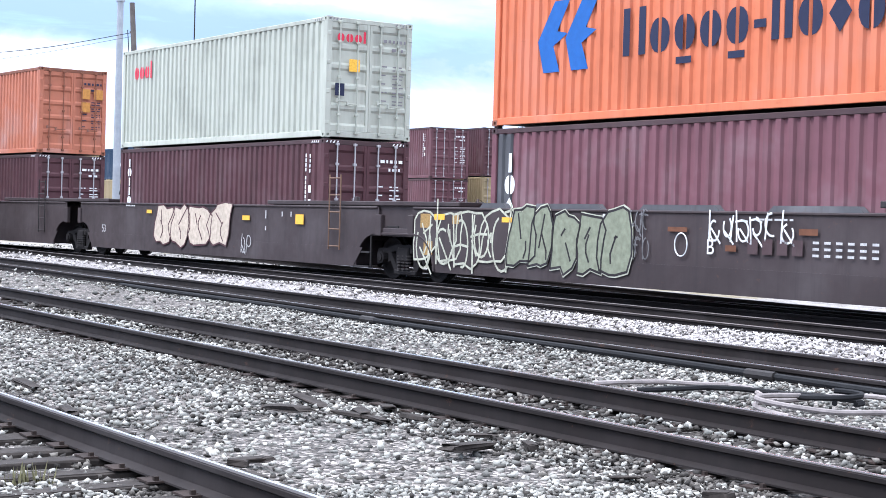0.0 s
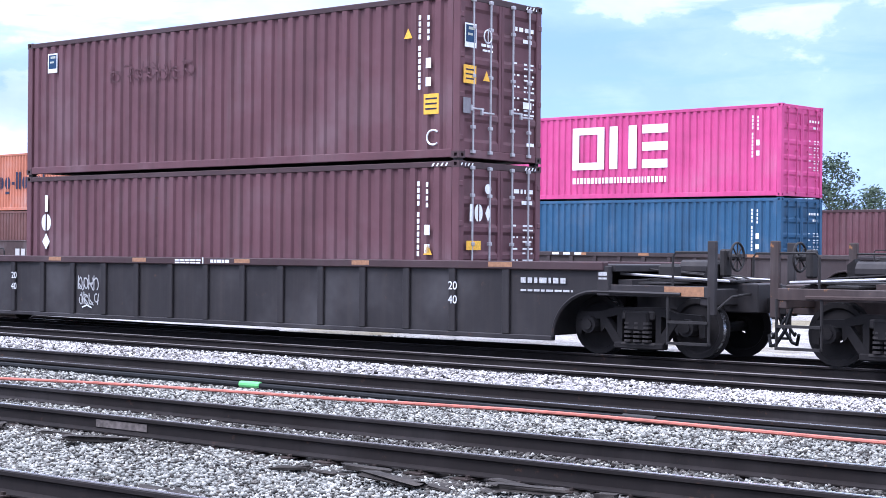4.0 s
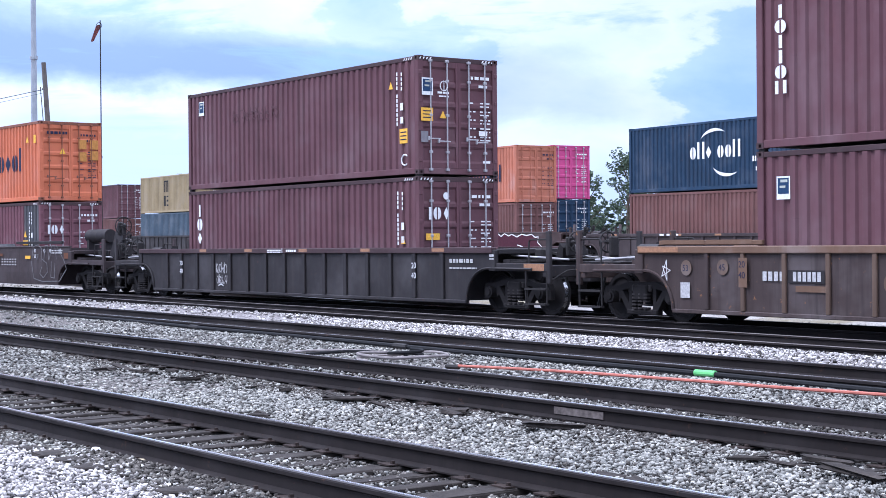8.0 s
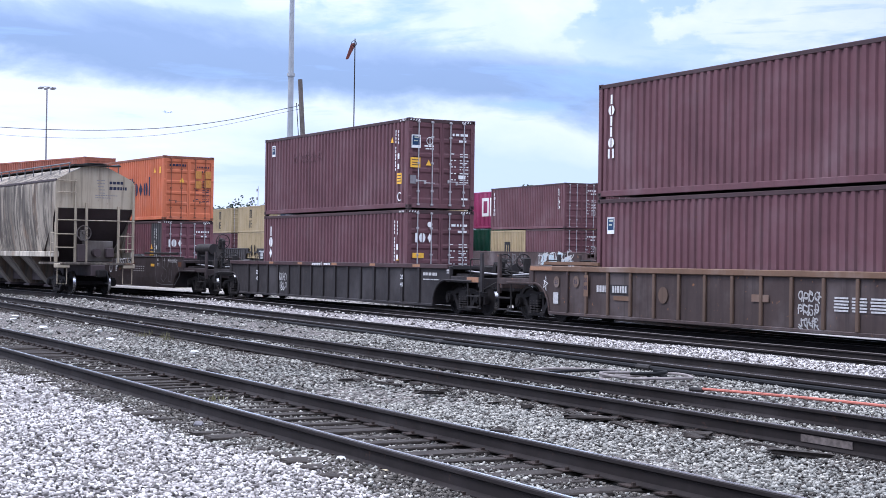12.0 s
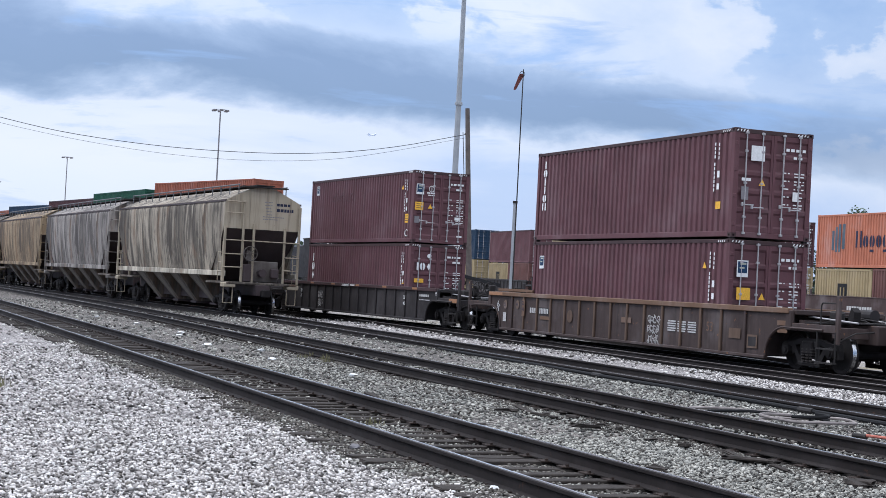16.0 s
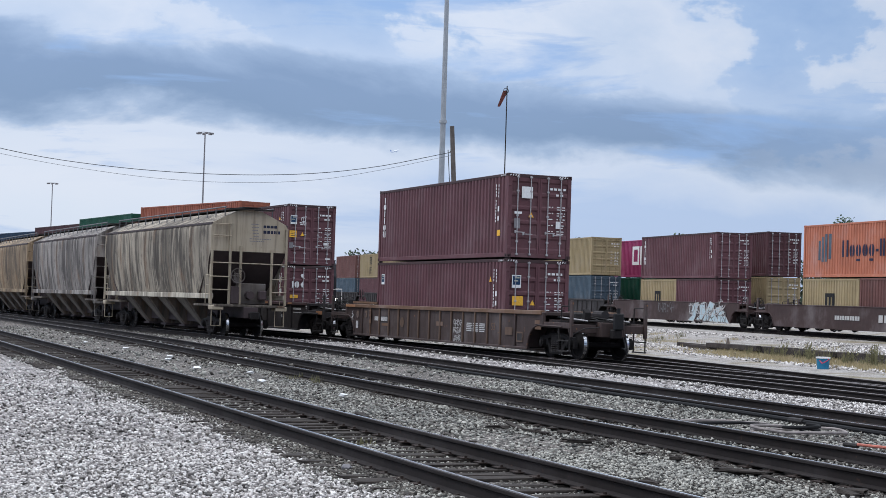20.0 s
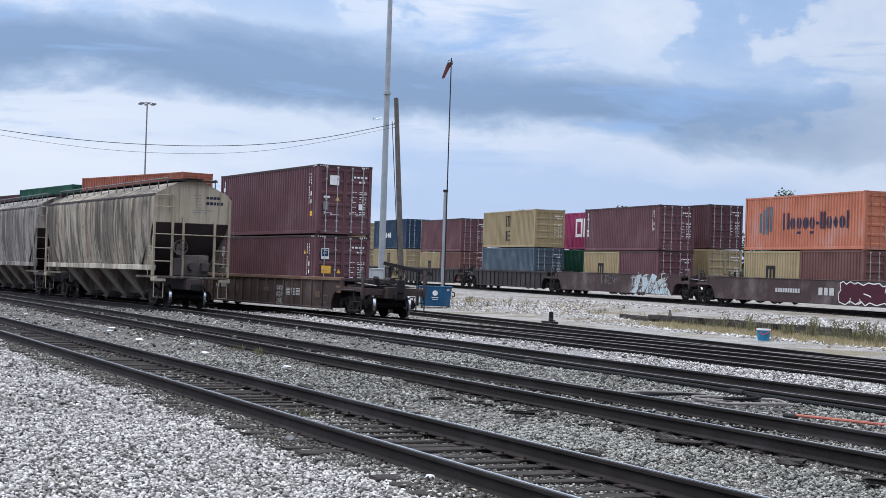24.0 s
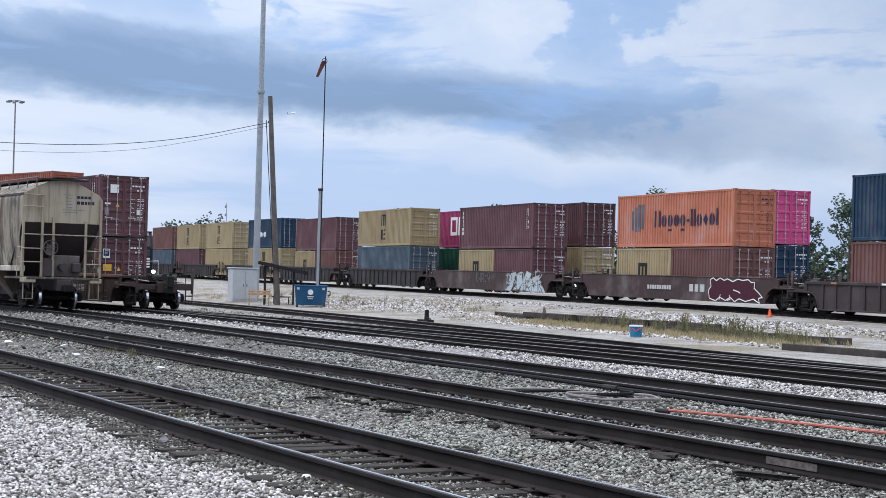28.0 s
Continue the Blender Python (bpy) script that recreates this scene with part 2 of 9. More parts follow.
def stone_material(name, tones, mean, bump=0.0, per_island=False, scale=24.0, patch=0.35, wet=(0.10, 0.105, 0.10)):
    """Crushed stone: a tone for each stone, darker dusty patches, rounded relief."""
    m, nt, b = material(name, 0.9)
    tc = node(nt, "ShaderNodeTexCoord")
    vor = node(nt, "ShaderNodeTexVoronoi", feature="F1", inputs={"Scale": scale, "Randomness": 1.0})
    nt.links.new(tc.outputs["Object"], vor.inputs["Vector"])
    if per_island:
        g = node(nt, "ShaderNodeNewGeometry")
        fac = g.outputs["Random Per Island"]
    else:
        sp = node(nt, "ShaderNodeSeparateColor")
        nt.links.new(vor.outputs["Color"], sp.inputs[0])
        fac = sp.outputs[0]
    r = ramp(nt, [(i / (len(tones) - 1), t) for i, t in enumerate(tones)])
    nt.links.new(fac, r.inputs[0])
    col = r.outputs[0]
    if not per_island:
        edge = node(nt, "ShaderNodeTexVoronoi", feature="DISTANCE_TO_EDGE", inputs={"Scale": scale, "Randomness": 1.0})
        nt.links.new(tc.outputs["Object"], edge.inputs["Vector"])
        er = ramp(nt, [(0.0, (0, 0, 0)), (0.12, (1, 1, 1))])
        nt.links.new(edge.outputs["Distance"], er.inputs[0])
        col = mixed(nt, er.outputs[0], mean, col)
    pr = ramp(nt, [(0.45, (0, 0, 0)), (0.7, (1, 1, 1))])
    nt.links.new(noise_tex(nt, 0.42, 5, 0.6), pr.inputs[0])
    pm = node(nt, "ShaderNodeMath", operation="MULTIPLY", inputs={1: patch})
    nt.links.new(pr.outputs[0], pm.inputs[0])
    col = mixed(nt, pm.outputs[0], col, wet)
    nt.links.new(col, b.inputs["Base Color"])
    if bump:
        bp = node(nt, "ShaderNodeBump", inputs={"Strength": bump, "Distance": 0.04}, invert=True)
        nt.links.new(vor.outputs["Distance"], bp.inputs["Height"])
        nt.links.new(bp.outputs[0], b.inputs["Normal"])
    else:
        bp = node(nt, "ShaderNodeBump", inputs={"Strength": 0.3, "Distance": 0.01})
        nt.links.new(noise_tex(nt, 40, 4), bp.inputs["Height"])
        nt.links.new(bp.outputs[0], b.inputs["Normal"])
    return m


MAROON = painted("maroon_paint", (0.122, 0.056, 0.064), amount=0.3, fade=0.1)
MAROON_DARK = painted("dark_maroon_paint", (0.085, 0.037, 0.042), amount=0.35, fade=0.1)
MAROON_FADED = painted("faded_maroon_paint", (0.165, 0.072, 0.085), amount=0.3, fade=0.22)
YARD_ORANGE = painted("rusty_orange_yard_paint", (0.29, 0.098, 0.06), amount=0.35)
REDBROWN = painted("red_brown_paint", (0.145, 0.068, 0.06), amount=0.3, fade=0.1)
ORANGE = painted("orange_paint", (0.56, 0.165, 0.078), amount=0.18, rust_amount=0.12, fade=0.12)
ORANGE_FADED = painted("faded_orange_paint", (0.43, 0.155, 0.092), amount=0.2, fade=0.3)
PALE = painted("pale_grey_green_paint", (0.42, 0.435, 0.365), amount=0.2, rust_amount=0.2, fade=0.1)
MAGENTA = painted("magenta_paint", (0.50, 0.068, 0.205), amount=0.2, rust_amount=0.08, fade=0.12)
MAGENTA_DARK = painted("dusky_magenta_paint", (0.30, 0.04, 0.12), amount=0.2)
BLUE = painted("blue_paint", (0.03, 0.085, 0.16), amount=0.25, fade=0.12)
NAVY = painted("navy_paint", (0.016, 0.040, 0.078), amount=0.25, fade=0.12)
SLATE = painted("slate_blue_paint", (0.068, 0.098, 0.128), amount=0.3)
YELLOW = painted("ochre_yellow_paint", (0.33, 0.26, 0.145), amount=0.25, fade=0.15)
GREEN = painted("dark_green_paint", (0.012, 0.075, 0.045), amount=0.3, fade=0.12)
# Frame paints darker than the walls, for dark outlines along the box edges.
ORANGE_FRAME = painted("dark_orange_frame_paint", (0.22, 0.085, 0.05), amount=0.4)
MAROON_FRAME = painted("dark_maroon_frame_paint", (0.062, 0.036, 0.038), amount=0.4, fade=0.05)
PRIMER = painted("grey_primer", (0.085, 0.085, 0.09), amount=0.35)
DOOR_LABEL = plain("amber_door_label", (0.46, 0.21, 0.05), 0.6, 0, 0.2, 12)
BLACK_CAR = painted("black_wagon_paint", (0.028, 0.0245, 0.025), dirt=(0.048, 0.039, 0.036), amount=0.5, rust_amount=0.25, fade=0.08)
DARK_CAR = painted("dark_maroon_wagon_paint", (0.048, 0.036, 0.036), dirt=(0.03, 0.025, 0.025), amount=0.5, fade=0.06)
BROWN_CAR = painted("brown_wagon_paint", (0.06, 0.042, 0.038), dirt=(0.03, 0.022, 0.02), amount=0.7, rust=(0.27, 0.125, 0.05), rust_amount=0.95, fade=0.15)
RIB_BROWN = painted("rusted_rib_paint", (0.125, 0.082, 0.058), dirt=(0.05, 0.032, 0.024), amount=0.6, rust=(0.26, 0.12, 0.05), rust_amount=0.6)
TAN_EDGE = painted("rusty_tan_edge_paint", (0.15, 0.09, 0.058), dirt=(0.12, 0.07, 0.04), amount=0.6, rust_amount=0.5)
CAR_OCHRE = painted("rusty_red_wagon_paint", (0.06, 0.038, 0.036), amount=0.4)
STEEL = plain("dirty_steel", (0.026, 0.023, 0.022), 0.7, 0.0)
TRUCK = plain("grimy_cast_steel", (0.014, 0.012, 0.012), 0.85)
GALV_DIM = plain("dirty_galvanised_steel", (0.13, 0.13, 0.135), 0.6, 0.2)
BRIGHT = plain("galvanised_steel", (0.40, 0.385, 0.39), 0.5, 0.2)
TREAD = plain("polished_wheel_tread", (0.55, 0.56, 0.58), 0.25, 1.0, 0.1)
WHITE = plain("white_marking", (0.72, 0.72, 0.71), 0.6, 0, 0.1, 20)
WHITE_WORN = plain("worn_white_marking", (0.45, 0.44, 0.43), 0.7, 0, 0.3, 25)
INK = plain("dark_blue_marking", (0.018, 0.022, 0.05), 0.6, 0, 0.1)
LOGO_DARK = plain("dark_blue_sticker", (0.015, 0.045, 0.10), 0.5, 0, 0.1)
LOGO_BLUE = plain("blue_marking", (0.02, 0.10, 0.33), 0.5, 0, 0.1)
LOGO_RED = plain("red_marking", (0.55, 0.03, 0.06), 0.5, 0, 0.1)
SIGN_YELLOW = plain("yellow_sticker", (0.75, 0.42, 0.05), 0.6, 0, 0.2, 25)
STICKER = plain("amber_reflector", (0.30, 0.15, 0.075), 0.4, 0, 0.25, 20)
GREY_PATCH = plain("grey_patch", (0.20, 0.19, 0.20), 0.7)
BLACK = plain("black_rubber", (0.014, 0.014, 0.015), 0.7)
CREAM_TAG = plain("cream_spray_paint", (0.47, 0.395, 0.31), 0.7, 0, 0.2)
PALE_TAG = plain("pale_khaki_spray_paint", (0.42, 0.42, 0.33), 0.8, 0, 0.25)
GREEN_TAG = plain("grey_green_spray_paint", (0.20, 0.215, 0.15), 0.7, 0, 0.2)
GREY_TAG = plain("faded_grey_spray_paint", (0.16, 0.155, 0.155), 0.8, 0, 0.3)
ICE_TAG = plain("pale_blue_spray_paint", (0.42, 0.52, 0.56), 0.7, 0, 0.2)
PURPLE_TAG = plain("purple_spray_paint", (0.055, 0.012, 0.022), 0.7, 0, 0.2)
WOOD_GREY = plain("weathered_timber", (0.13, 0.105, 0.085), 0.9, 0, 0.35, 3, 0.4)


# ---- geometry helpers ----
class Shape:
    """Vertices and faces gathered for one mesh."""

    def __init__(self):
        self.v, self.f = [], []

    def add(self, verts, faces):
        n = len(self.v)
        self.v.extend(verts)
        self.f.extend([tuple(i + n for i in f) for f in faces])
        return self

    def box(self, x0, y0, z0, x1, y1, z1, c=0.0):
        if c <= 0:
            v = [(x, y, z) for z in (z0, z1) for y in (y0, y1) for x in (x0, x1)]
            return self.add(v, [(0, 2, 3, 1), (4, 5, 7, 6), (0, 1, 5, 4), (2, 6, 7, 3), (0, 4, 6, 2), (1, 3, 7, 5)])
        c = min(c, (x1 - x0) / 2.2, (y1 - y0) / 2.2, (z1 - z0) / 2.2)
        v, idx = [], {}
        for sx in (0, 1):
            for sy in (0, 1):
                for sz in (0, 1):
                    for ax in range(3):
                        p = [(x0, x1)[sx], (y0, y1)[sy], (z0, z1)[sz]]
                        s = (sx, sy, sz)
                        for k in range(3):
                            if k != ax:
                                p[k] += c if s[k] == 0 else -c
                        idx[(sx, sy, sz, ax)] = len(v)
                        v.append(tuple(p))
        f = []
        for ax in range(3):
            o = [k for k in range(3) if k != ax]
            for s in (0, 1):
                loop = []
                for a, b in ((0, 0), (1, 0), (1, 1), (0, 1)):
                    k = [0, 0, 0]
                    k[ax], k[o[0]], k[o[1]] = s, a, b
                    loop.append(idx[(*k, ax)])
                f.append(tuple(loop))
        for ax in range(3):
            o = [k for k in range(3) if k != ax]
            for a in (0, 1):
                for b in (0, 1):
                    k0, k1 = [0, 0, 0], [0, 0, 0]
                    k0[o[0]] = k1[o[0]] = a
                    k0[o[1]] = k1[o[1]] = b
                    k0[ax], k1[ax] = 0, 1
                    f.append((idx[(*k0, o[0])], idx[(*k1, o[0])], idx[(*k1, o[1])], idx[(*k0, o[1])]))
        for sx in (0, 1):
            for sy in (0, 1):
                for sz in (0, 1):
                    f.append(tuple(idx[(sx, sy, sz, a)] for a in range(3)))
        return self.add(v, f)

    def cyl(self, p0, p1, r0, r1=None, n=10, caps=True):
        r1 = r0 if r1 is None else r1
        a, b = Vector(p0), Vector(p1)
        d = (b - a).normalized()
        u = d.orthogonal().normalized()
        w = d.cross(u)
        v = []
        for p, r in ((a, r0), (b, r1)):
            for i in range(n):
                t = 2 * math.pi * i / n
                v.append(tuple(p + (u * math.cos(t) + w * math.sin(t)) * r))
        f = [(i, (i + 1) % n, n + (i + 1) % n, n + i) for i in range(n)]
        if caps:
            f += [tuple(reversed(range(n))), tuple(range(n, 2 * n))]
        return self.add(v, f)

    def tube(self, pts, r, n=6):
        """A bent pipe through the points."""
        pts = [Vector(p) for p in pts]
        rings = []
        u = None
        for i, p in enumerate(pts):
            d = (pts[min(i + 1, len(pts) - 1)] - pts[max(i - 1, 0)]).normalized()
            u = d.orthogonal().normalized() if u is None else (u - d * u.dot(d)).normalized()
            w = d.cross(u)
            rings += [tuple(p + (u * math.cos(2 * math.pi * k / n) + w * math.sin(2 * math.pi * k / n)) * r) for k in range(n)]
        f = []
        for i in range(len(pts) - 1):
            f += [(i * n + k, i * n + (k + 1) % n, (i + 1) * n + (k + 1) % n, (i + 1) * n + k) for k in range(n)]
        f += [tuple(reversed(range(n))), tuple(range((len(pts) - 1) * n, len(pts) * n))]
        return self.add(rings, f)

    def prism(self, profile, y0, y1):
        """A polygon in x, z drawn out from y0 to y1."""
        n = len(profile)
        v = [(x, y0, z) for x, z in profile] + [(x, y1, z) for x, z in profile]
        f = [(i, (i + 1) % n, n + (i + 1) % n, n + i) for i in range(n)]
        f += [tuple(reversed(range(n))), tuple(range(n, 2 * n))]
        return self.add(v, f)

    def sweep(self, rings, closed=True, caps=True):
        n = len(rings[0])
        v = [p for r in rings for p in r]
        f = []
        for i in range(len(rings) - 1):
            for k in range(n if closed else n - 1):
                f.append((i * n + k, i * n + (k + 1) % n, (i + 1) * n + (k + 1) % n, (i + 1) * n + k))
        if caps and closed:
            f += [tuple(reversed(range(n))), tuple(range((len(rings) - 1) * n, len(rings) * n))]
        return self.add(v, f)

    def quad(self, a, b, c, d):
        return self.add([a, b, c, d], [(0, 1, 2, 3)])

    def mesh(self, name, smooth=False):
        me = bpy.data.meshes.new(name)
        me.from_pydata(self.v, [], self.f)
        bm = bmesh.new()
        bm.from_mesh(me)
        bmesh.ops.recalc_face_normals(bm, faces=bm.faces)
        bm.to_mesh(me)
        bm.free()
        if smooth:
            me.polygons.foreach_set("use_smooth", [True] * len(me.polygons))
            me.set_sharp_from_angle(angle=radians(35))
        me.materials.append(None)
        return me


MESHES = {}


def shared(key, make):
    """The mesh for this key, made once."""
    if key not in MESHES:
        s = make()
        MESHES[key] = s if isinstance(s, bpy.types.Mesh) else s.mesh(str(key[0]) if isinstance(key, tuple) else key)
    return MESHES[key]


def part(name, shape, mat, parent, label="", at=None, smooth=False):
    me = shape.mesh(name, smooth) if isinstance(shape, Shape) else shape
    ob = new(name, me)
    ob.material_slots[0].link = "OBJECT"
    ob.material_slots[0].material = mat
    ob.parent = parent
    if at is not None:
        ob.matrix_basis = at
    return tagged(ob, label)


def thing(name, label, category, group="", kind="", at=None):
    ob = tagged(new(name), label, category, group, kind)
    ob.empty_display_size = 0.2
    if at is not None:
        ob.matrix_basis = at
    return ob


def solid(name, shape, mat, label, category, group="", kind="", at=None, smooth=False):
    """A thing that is one mesh."""
    ob = part(name, shape, mat, None, "", at, smooth)
    return tagged(ob, label, category, group, kind)


# ---- the plan: centre lines of the tracks ----
def spline(points):
    xs = np.array([p[0] for p in points], float)
    ys = np.array([p[1] for p in points], float)
    o = np.argsort(xs)
    xs, ys = xs[o], ys[o]
    m = np.gradient(ys, xs)

    def at(x):
        i = int(np.clip(np.searchsorted(xs, x) - 1, 0, len(xs) - 2))
        h = xs[i + 1] - xs[i]
        t = (x - xs[i]) / h
        if t < 0 or t > 1:
            e = 0 if t < 0 else -1
            return float(ys[e] + m[e] * (x - xs[e]))
        return float((2 * t**3 - 3 * t**2 + 1) * ys[i] + (t**3 - 2 * t**2 + t) * h * m[i] + (-2 * t**3 + 3 * t**2) * ys[i + 1] + (t**3 - t**2) * h * m[i + 1])
    return at


TRACK_A = spline([(40, 7.75), (0, 6.50), (-20, 5.86), (-40, 5.21), (-60, 4.58), (-80, 3.95), (-110, 2.9), (-150, 1.2), (-260, -4.5)])
TRACK_B = spline([(40, 11.6), (0, 10.92), (-20, 10.6), (-40, 10.36), (-60, 10.15), (-80, 9.5), (-100, 8.5), (-125, 7.0), (-160, 4.6), (-260, -2.5)])
TRACK_C = spline([(40, 14.3), (0, 14.76), (-20, 14.95), (-40, 15.16), (-55, 15.2), (-66, 14.95), (-86, 12.9), (-106, 11.2), (-126, 9.7), (-147, 8.2), (-200, 4.5), (-260, 0.3)])
TRACK_D = spline([(40, 17.7), (0, 18.74), (-20, 19.2), (-40, 19.65), (-55, 19.95), (-70, 20.15)])
TRACK_E = spline([(40, 22.58), (0, 22.58), (-20, 22.48), (-40, 22.06), (-60, 21.04), (-70, 20.22), (-80, 19.13), (-90, 17.8), (-110, 15.7), (-130, 14.0), (-150, 12.4), (-200, 8.6), (-260, 4.3)])
TRACK_F = spline([(-24, 22.75), (-28, 23.0), (-43, 24.7), (-61, 26.5), (-90, 28.4), (-140, 30.0), (-260, 31.0)])


def track_g(x):
    return 43.95 - 0.08 * x


def grade_g(x):
    return 0.15 - 0.0055 * x + 0.13 * min(1.0, max(0.0, (-x - 46) / 20)) - 0.08 * min(1.0, max(0.0, (x + 48) / 16))


def track_h(x):
    return 48.7 - 0.08 * x


def slope(track, x):
    return (track(x + 0.5) - track(x - 0.5))


def on_track(track, x, z=0.0):
    return pose(x, track(x), z, 0, 0, math.degrees(math.atan(slope(track, x))))


def ground_z(x, y):
    """Height of the ground: level round the near tracks, rising to the far ones."""
    base = -0.19
    far = grade_g(x) - 0.19
    t = min(1.0, max(0.0, (y - 33) / (46 + 0.06 * -x - 33 - 2)))
    t = t * t * (3 - 2 * t)
    return base + (far - base) * t


def bed_rise(x, y):
    """How far the ballast is heaped above the yard between the second, third and fourth tracks (arrays)."""
    xs = np.linspace(-90, 40, 131)
    b, c, d = (np.interp(x, xs, [tr(q) for q in xs]) for tr in (TRACK_B, TRACK_C, TRACK_D))
    ease = np.clip((x + 72) / 8, 0, 1)

    def hump(lo, hi, top, ramp_lo):
        return top * np.clip((y - lo) / ramp_lo, 0, 1) * np.clip((hi - y) / 0.05, 0, 1)
    return ease * (hump(b + 0.80, c - 0.80, 0.095, 0.9) + hump(c + 0.80, d - 0.80, 0.115, 0.9) + hump(b - 0.66, b + 0.66, 0.035, 0.15))


# ---- ground ----
STONES = stone_material("loose_grey_ballast", [(0.05, 0.048, 0.044), (0.185, 0.179, 0.16), (0.29, 0.282, 0.25), (0.355, 0.343, 0.303), (0.50, 0.48, 0.425)], (0.142, 0.140, 0.139), 0, True, patch=0.4)
DIRTY_STONES = stone_material("oily_ballast", [(0.019, 0.017, 0.015), (0.054, 0.048, 0.042), (0.096, 0.087, 0.076), (0.182, 0.165, 0.142)], (0.054, 0.050, 0.047), 0, True, patch=0.3, wet=(0.032, 0.028, 0.024))
PALE_STONES = stone_material("loose_pale_gravel", [(0.06, 0.055, 0.053), (0.235, 0.216, 0.203), (0.43, 0.40, 0.376), (0.59, 0.553, 0.525), (0.74, 0.715, 0.68)], (0.219, 0.204, 0.198), 0, True, patch=0.1)


def ground_material():
    """Grey ballast between the tracks, pale gravel this side of them, sandy verge beyond."""
    m, nt, b = material("yard_ground", 0.92)
    tc = node(nt, "ShaderNodeTexCoord")
    sep = node(nt, "ShaderNodeSeparateXYZ")
    nt.links.new(tc.outputs["Object"], sep.inputs[0])
    vor = node(nt, "ShaderNodeTexVoronoi", feature="F1", inputs={"Scale": 32.0})
    nt.links.new(tc.outputs["Object"], vor.inputs["Vector"])
    sp = node(nt, "ShaderNodeSeparateColor")
    nt.links.new(vor.outputs["Color"], sp.inputs[0])
    # Both ramps darkened to paint in the shade of gaps between loose stones.
    grey = ramp(nt, [(0.0, (0.035, 0.032, 0.029)), (0.4, (0.115, 0.105, 0.095)), (0.75, (0.235, 0.212, 0.19)), (1.0, (0.53, 0.475, 0.43))])
    pale = ramp(nt, [(0.0, (0.05, 0.046, 0.044)), (0.35, (0.19, 0.175, 0.167)), (1.0, (0.56, 0.52, 0.50))])
    nt.links.new(sp.outputs[0], grey.inputs[0])
    nt.links.new(sp.outputs[0], pale.inputs[0])
    patch = ramp(nt, [(0.42, (0, 0, 0)), (0.68, (0.55, 0.55, 0.55))])
    nt.links.new(noise_tex(nt, 0.5, 6, 0.62), patch.inputs[0])
    clump = node(nt, "ShaderNodeTexVoronoi", feature="F1", inputs={"Scale": 7.0})
    nt.links.new(tc.outputs["Object"], clump.inputs["Vector"])
    cs = node(nt, "ShaderNodeSeparateColor")
    nt.links.new(clump.outputs["Color"], cs.inputs[0])
    speck = ramp(nt, [(0.0, (0.42, 0.42, 0.42)), (0.7, (0.95, 0.95, 0.95)), (1.0, (1.0, 1.0, 1.0))])
    nt.links.new(cs.outputs[0], speck.inputs[0])
    grey_col = mixed(nt, 1.0, grey.outputs[0], speck.outputs[0], "MULTIPLY")
    g2 = mixed(nt, patch.outputs[0], grey_col, (0.065, 0.06, 0.055))
    # how far a spot lies this side of the first track, and beyond the last
    n1 = noise_tex(nt, 0.8, 4)
    off = node(nt, "ShaderNodeMath", operation="MULTIPLY_ADD", inputs={1: 1.2})
    nt.links.new(n1, off.inputs[0])
    lean = node(nt, "ShaderNodeMath", operation="MULTIPLY", inputs={1: -0.0325})
    nt.links.new(sep.outputs[0], lean.inputs[0])
    yy = node(nt, "ShaderNodeMath", operation="ADD")
    nt.links.new(sep.outputs[1], yy.inputs[0])
    nt.links.new(lean.outputs[0], yy.inputs[1])
    nt.links.new(yy.outputs[0], off.inputs[2])
    near = node(nt, "ShaderNodeMapRange", inputs={1: 5.5, 2: 6.1, 3: 1.0, 4: 0.0})
    nt.links.new(off.outputs[0], near.inputs[0])
    far = node(nt, "ShaderNodeMapRange", inputs={1: 26.5, 2: 28.5, 3: 0.0, 4: 1.0})
    nt.links.new(off.outputs[0], far.inputs[0])
    # a fresher pale bed between the third and fourth tracks
    bed = node(nt, "ShaderNodeMath", operation="MULTIPLY_ADD", inputs={1: 0.016})
    nt.links.new(sep.outputs[0], bed.inputs[0])
    nt.links.new(sep.outputs[1], bed.inputs[2])
    mid = ramp(nt, [(0.38, (0, 0, 0)), (0.41, (1, 1, 1)), (0.575, (1, 1, 1)), (0.605, (0, 0, 0))])
    part_way = node(nt, "ShaderNodeMapRange", inputs={1: 11.8, 2: 21.8, 3: 0.0, 4: 1.0})
    nt.links.new(bed.outputs[0], part_way.inputs[0])
    nt.links.new(part_way.outputs[0], mid.inputs[0])
    col = mixed(nt, near.outputs[0], mixed(nt, mid.outputs[0], g2, pale.outputs[0]), pale.outputs[0])
    sand = ramp(nt, [(0.3, (0.37, 0.355, 0.335)), (0.55, (0.52, 0.50, 0.475)), (0.75, (0.33, 0.30, 0.25))])
    nt.links.new(noise_tex(nt, 0.35, 6, 0.65), sand.inputs[0])
    lump = ramp(nt, [(0.36, (0.30, 0.28, 0.25)), (0.48, (0.72, 0.70, 0.66)), (0.58, (1, 1, 1)), (0.72, (0.62, 0.58, 0.50))])
    nt.links.new(noise_tex(nt, 1.5, 8, 0.72, (0.55, 1.3, 1)), lump.inputs[0])
    sand2 = mixed(nt, 0.65, mixed(nt, 0.45, sand.outputs[0], pale.outputs[0]), lump.outputs[0], "MULTIPLY")
    straw = ramp(nt, [(0.50, (0, 0, 0)), (0.62, (0.75, 0.75, 0.75))])
    nt.links.new(noise_tex(nt, 0.22, 7, 0.68), straw.inputs[0])
    sand2 = mixed(nt, straw.outputs[0], sand2, (0.20, 0.165, 0.085))
    col = mixed(nt, far.outputs[0], col, sand2)
    nt.links.new(col, b.inputs["Base Color"])
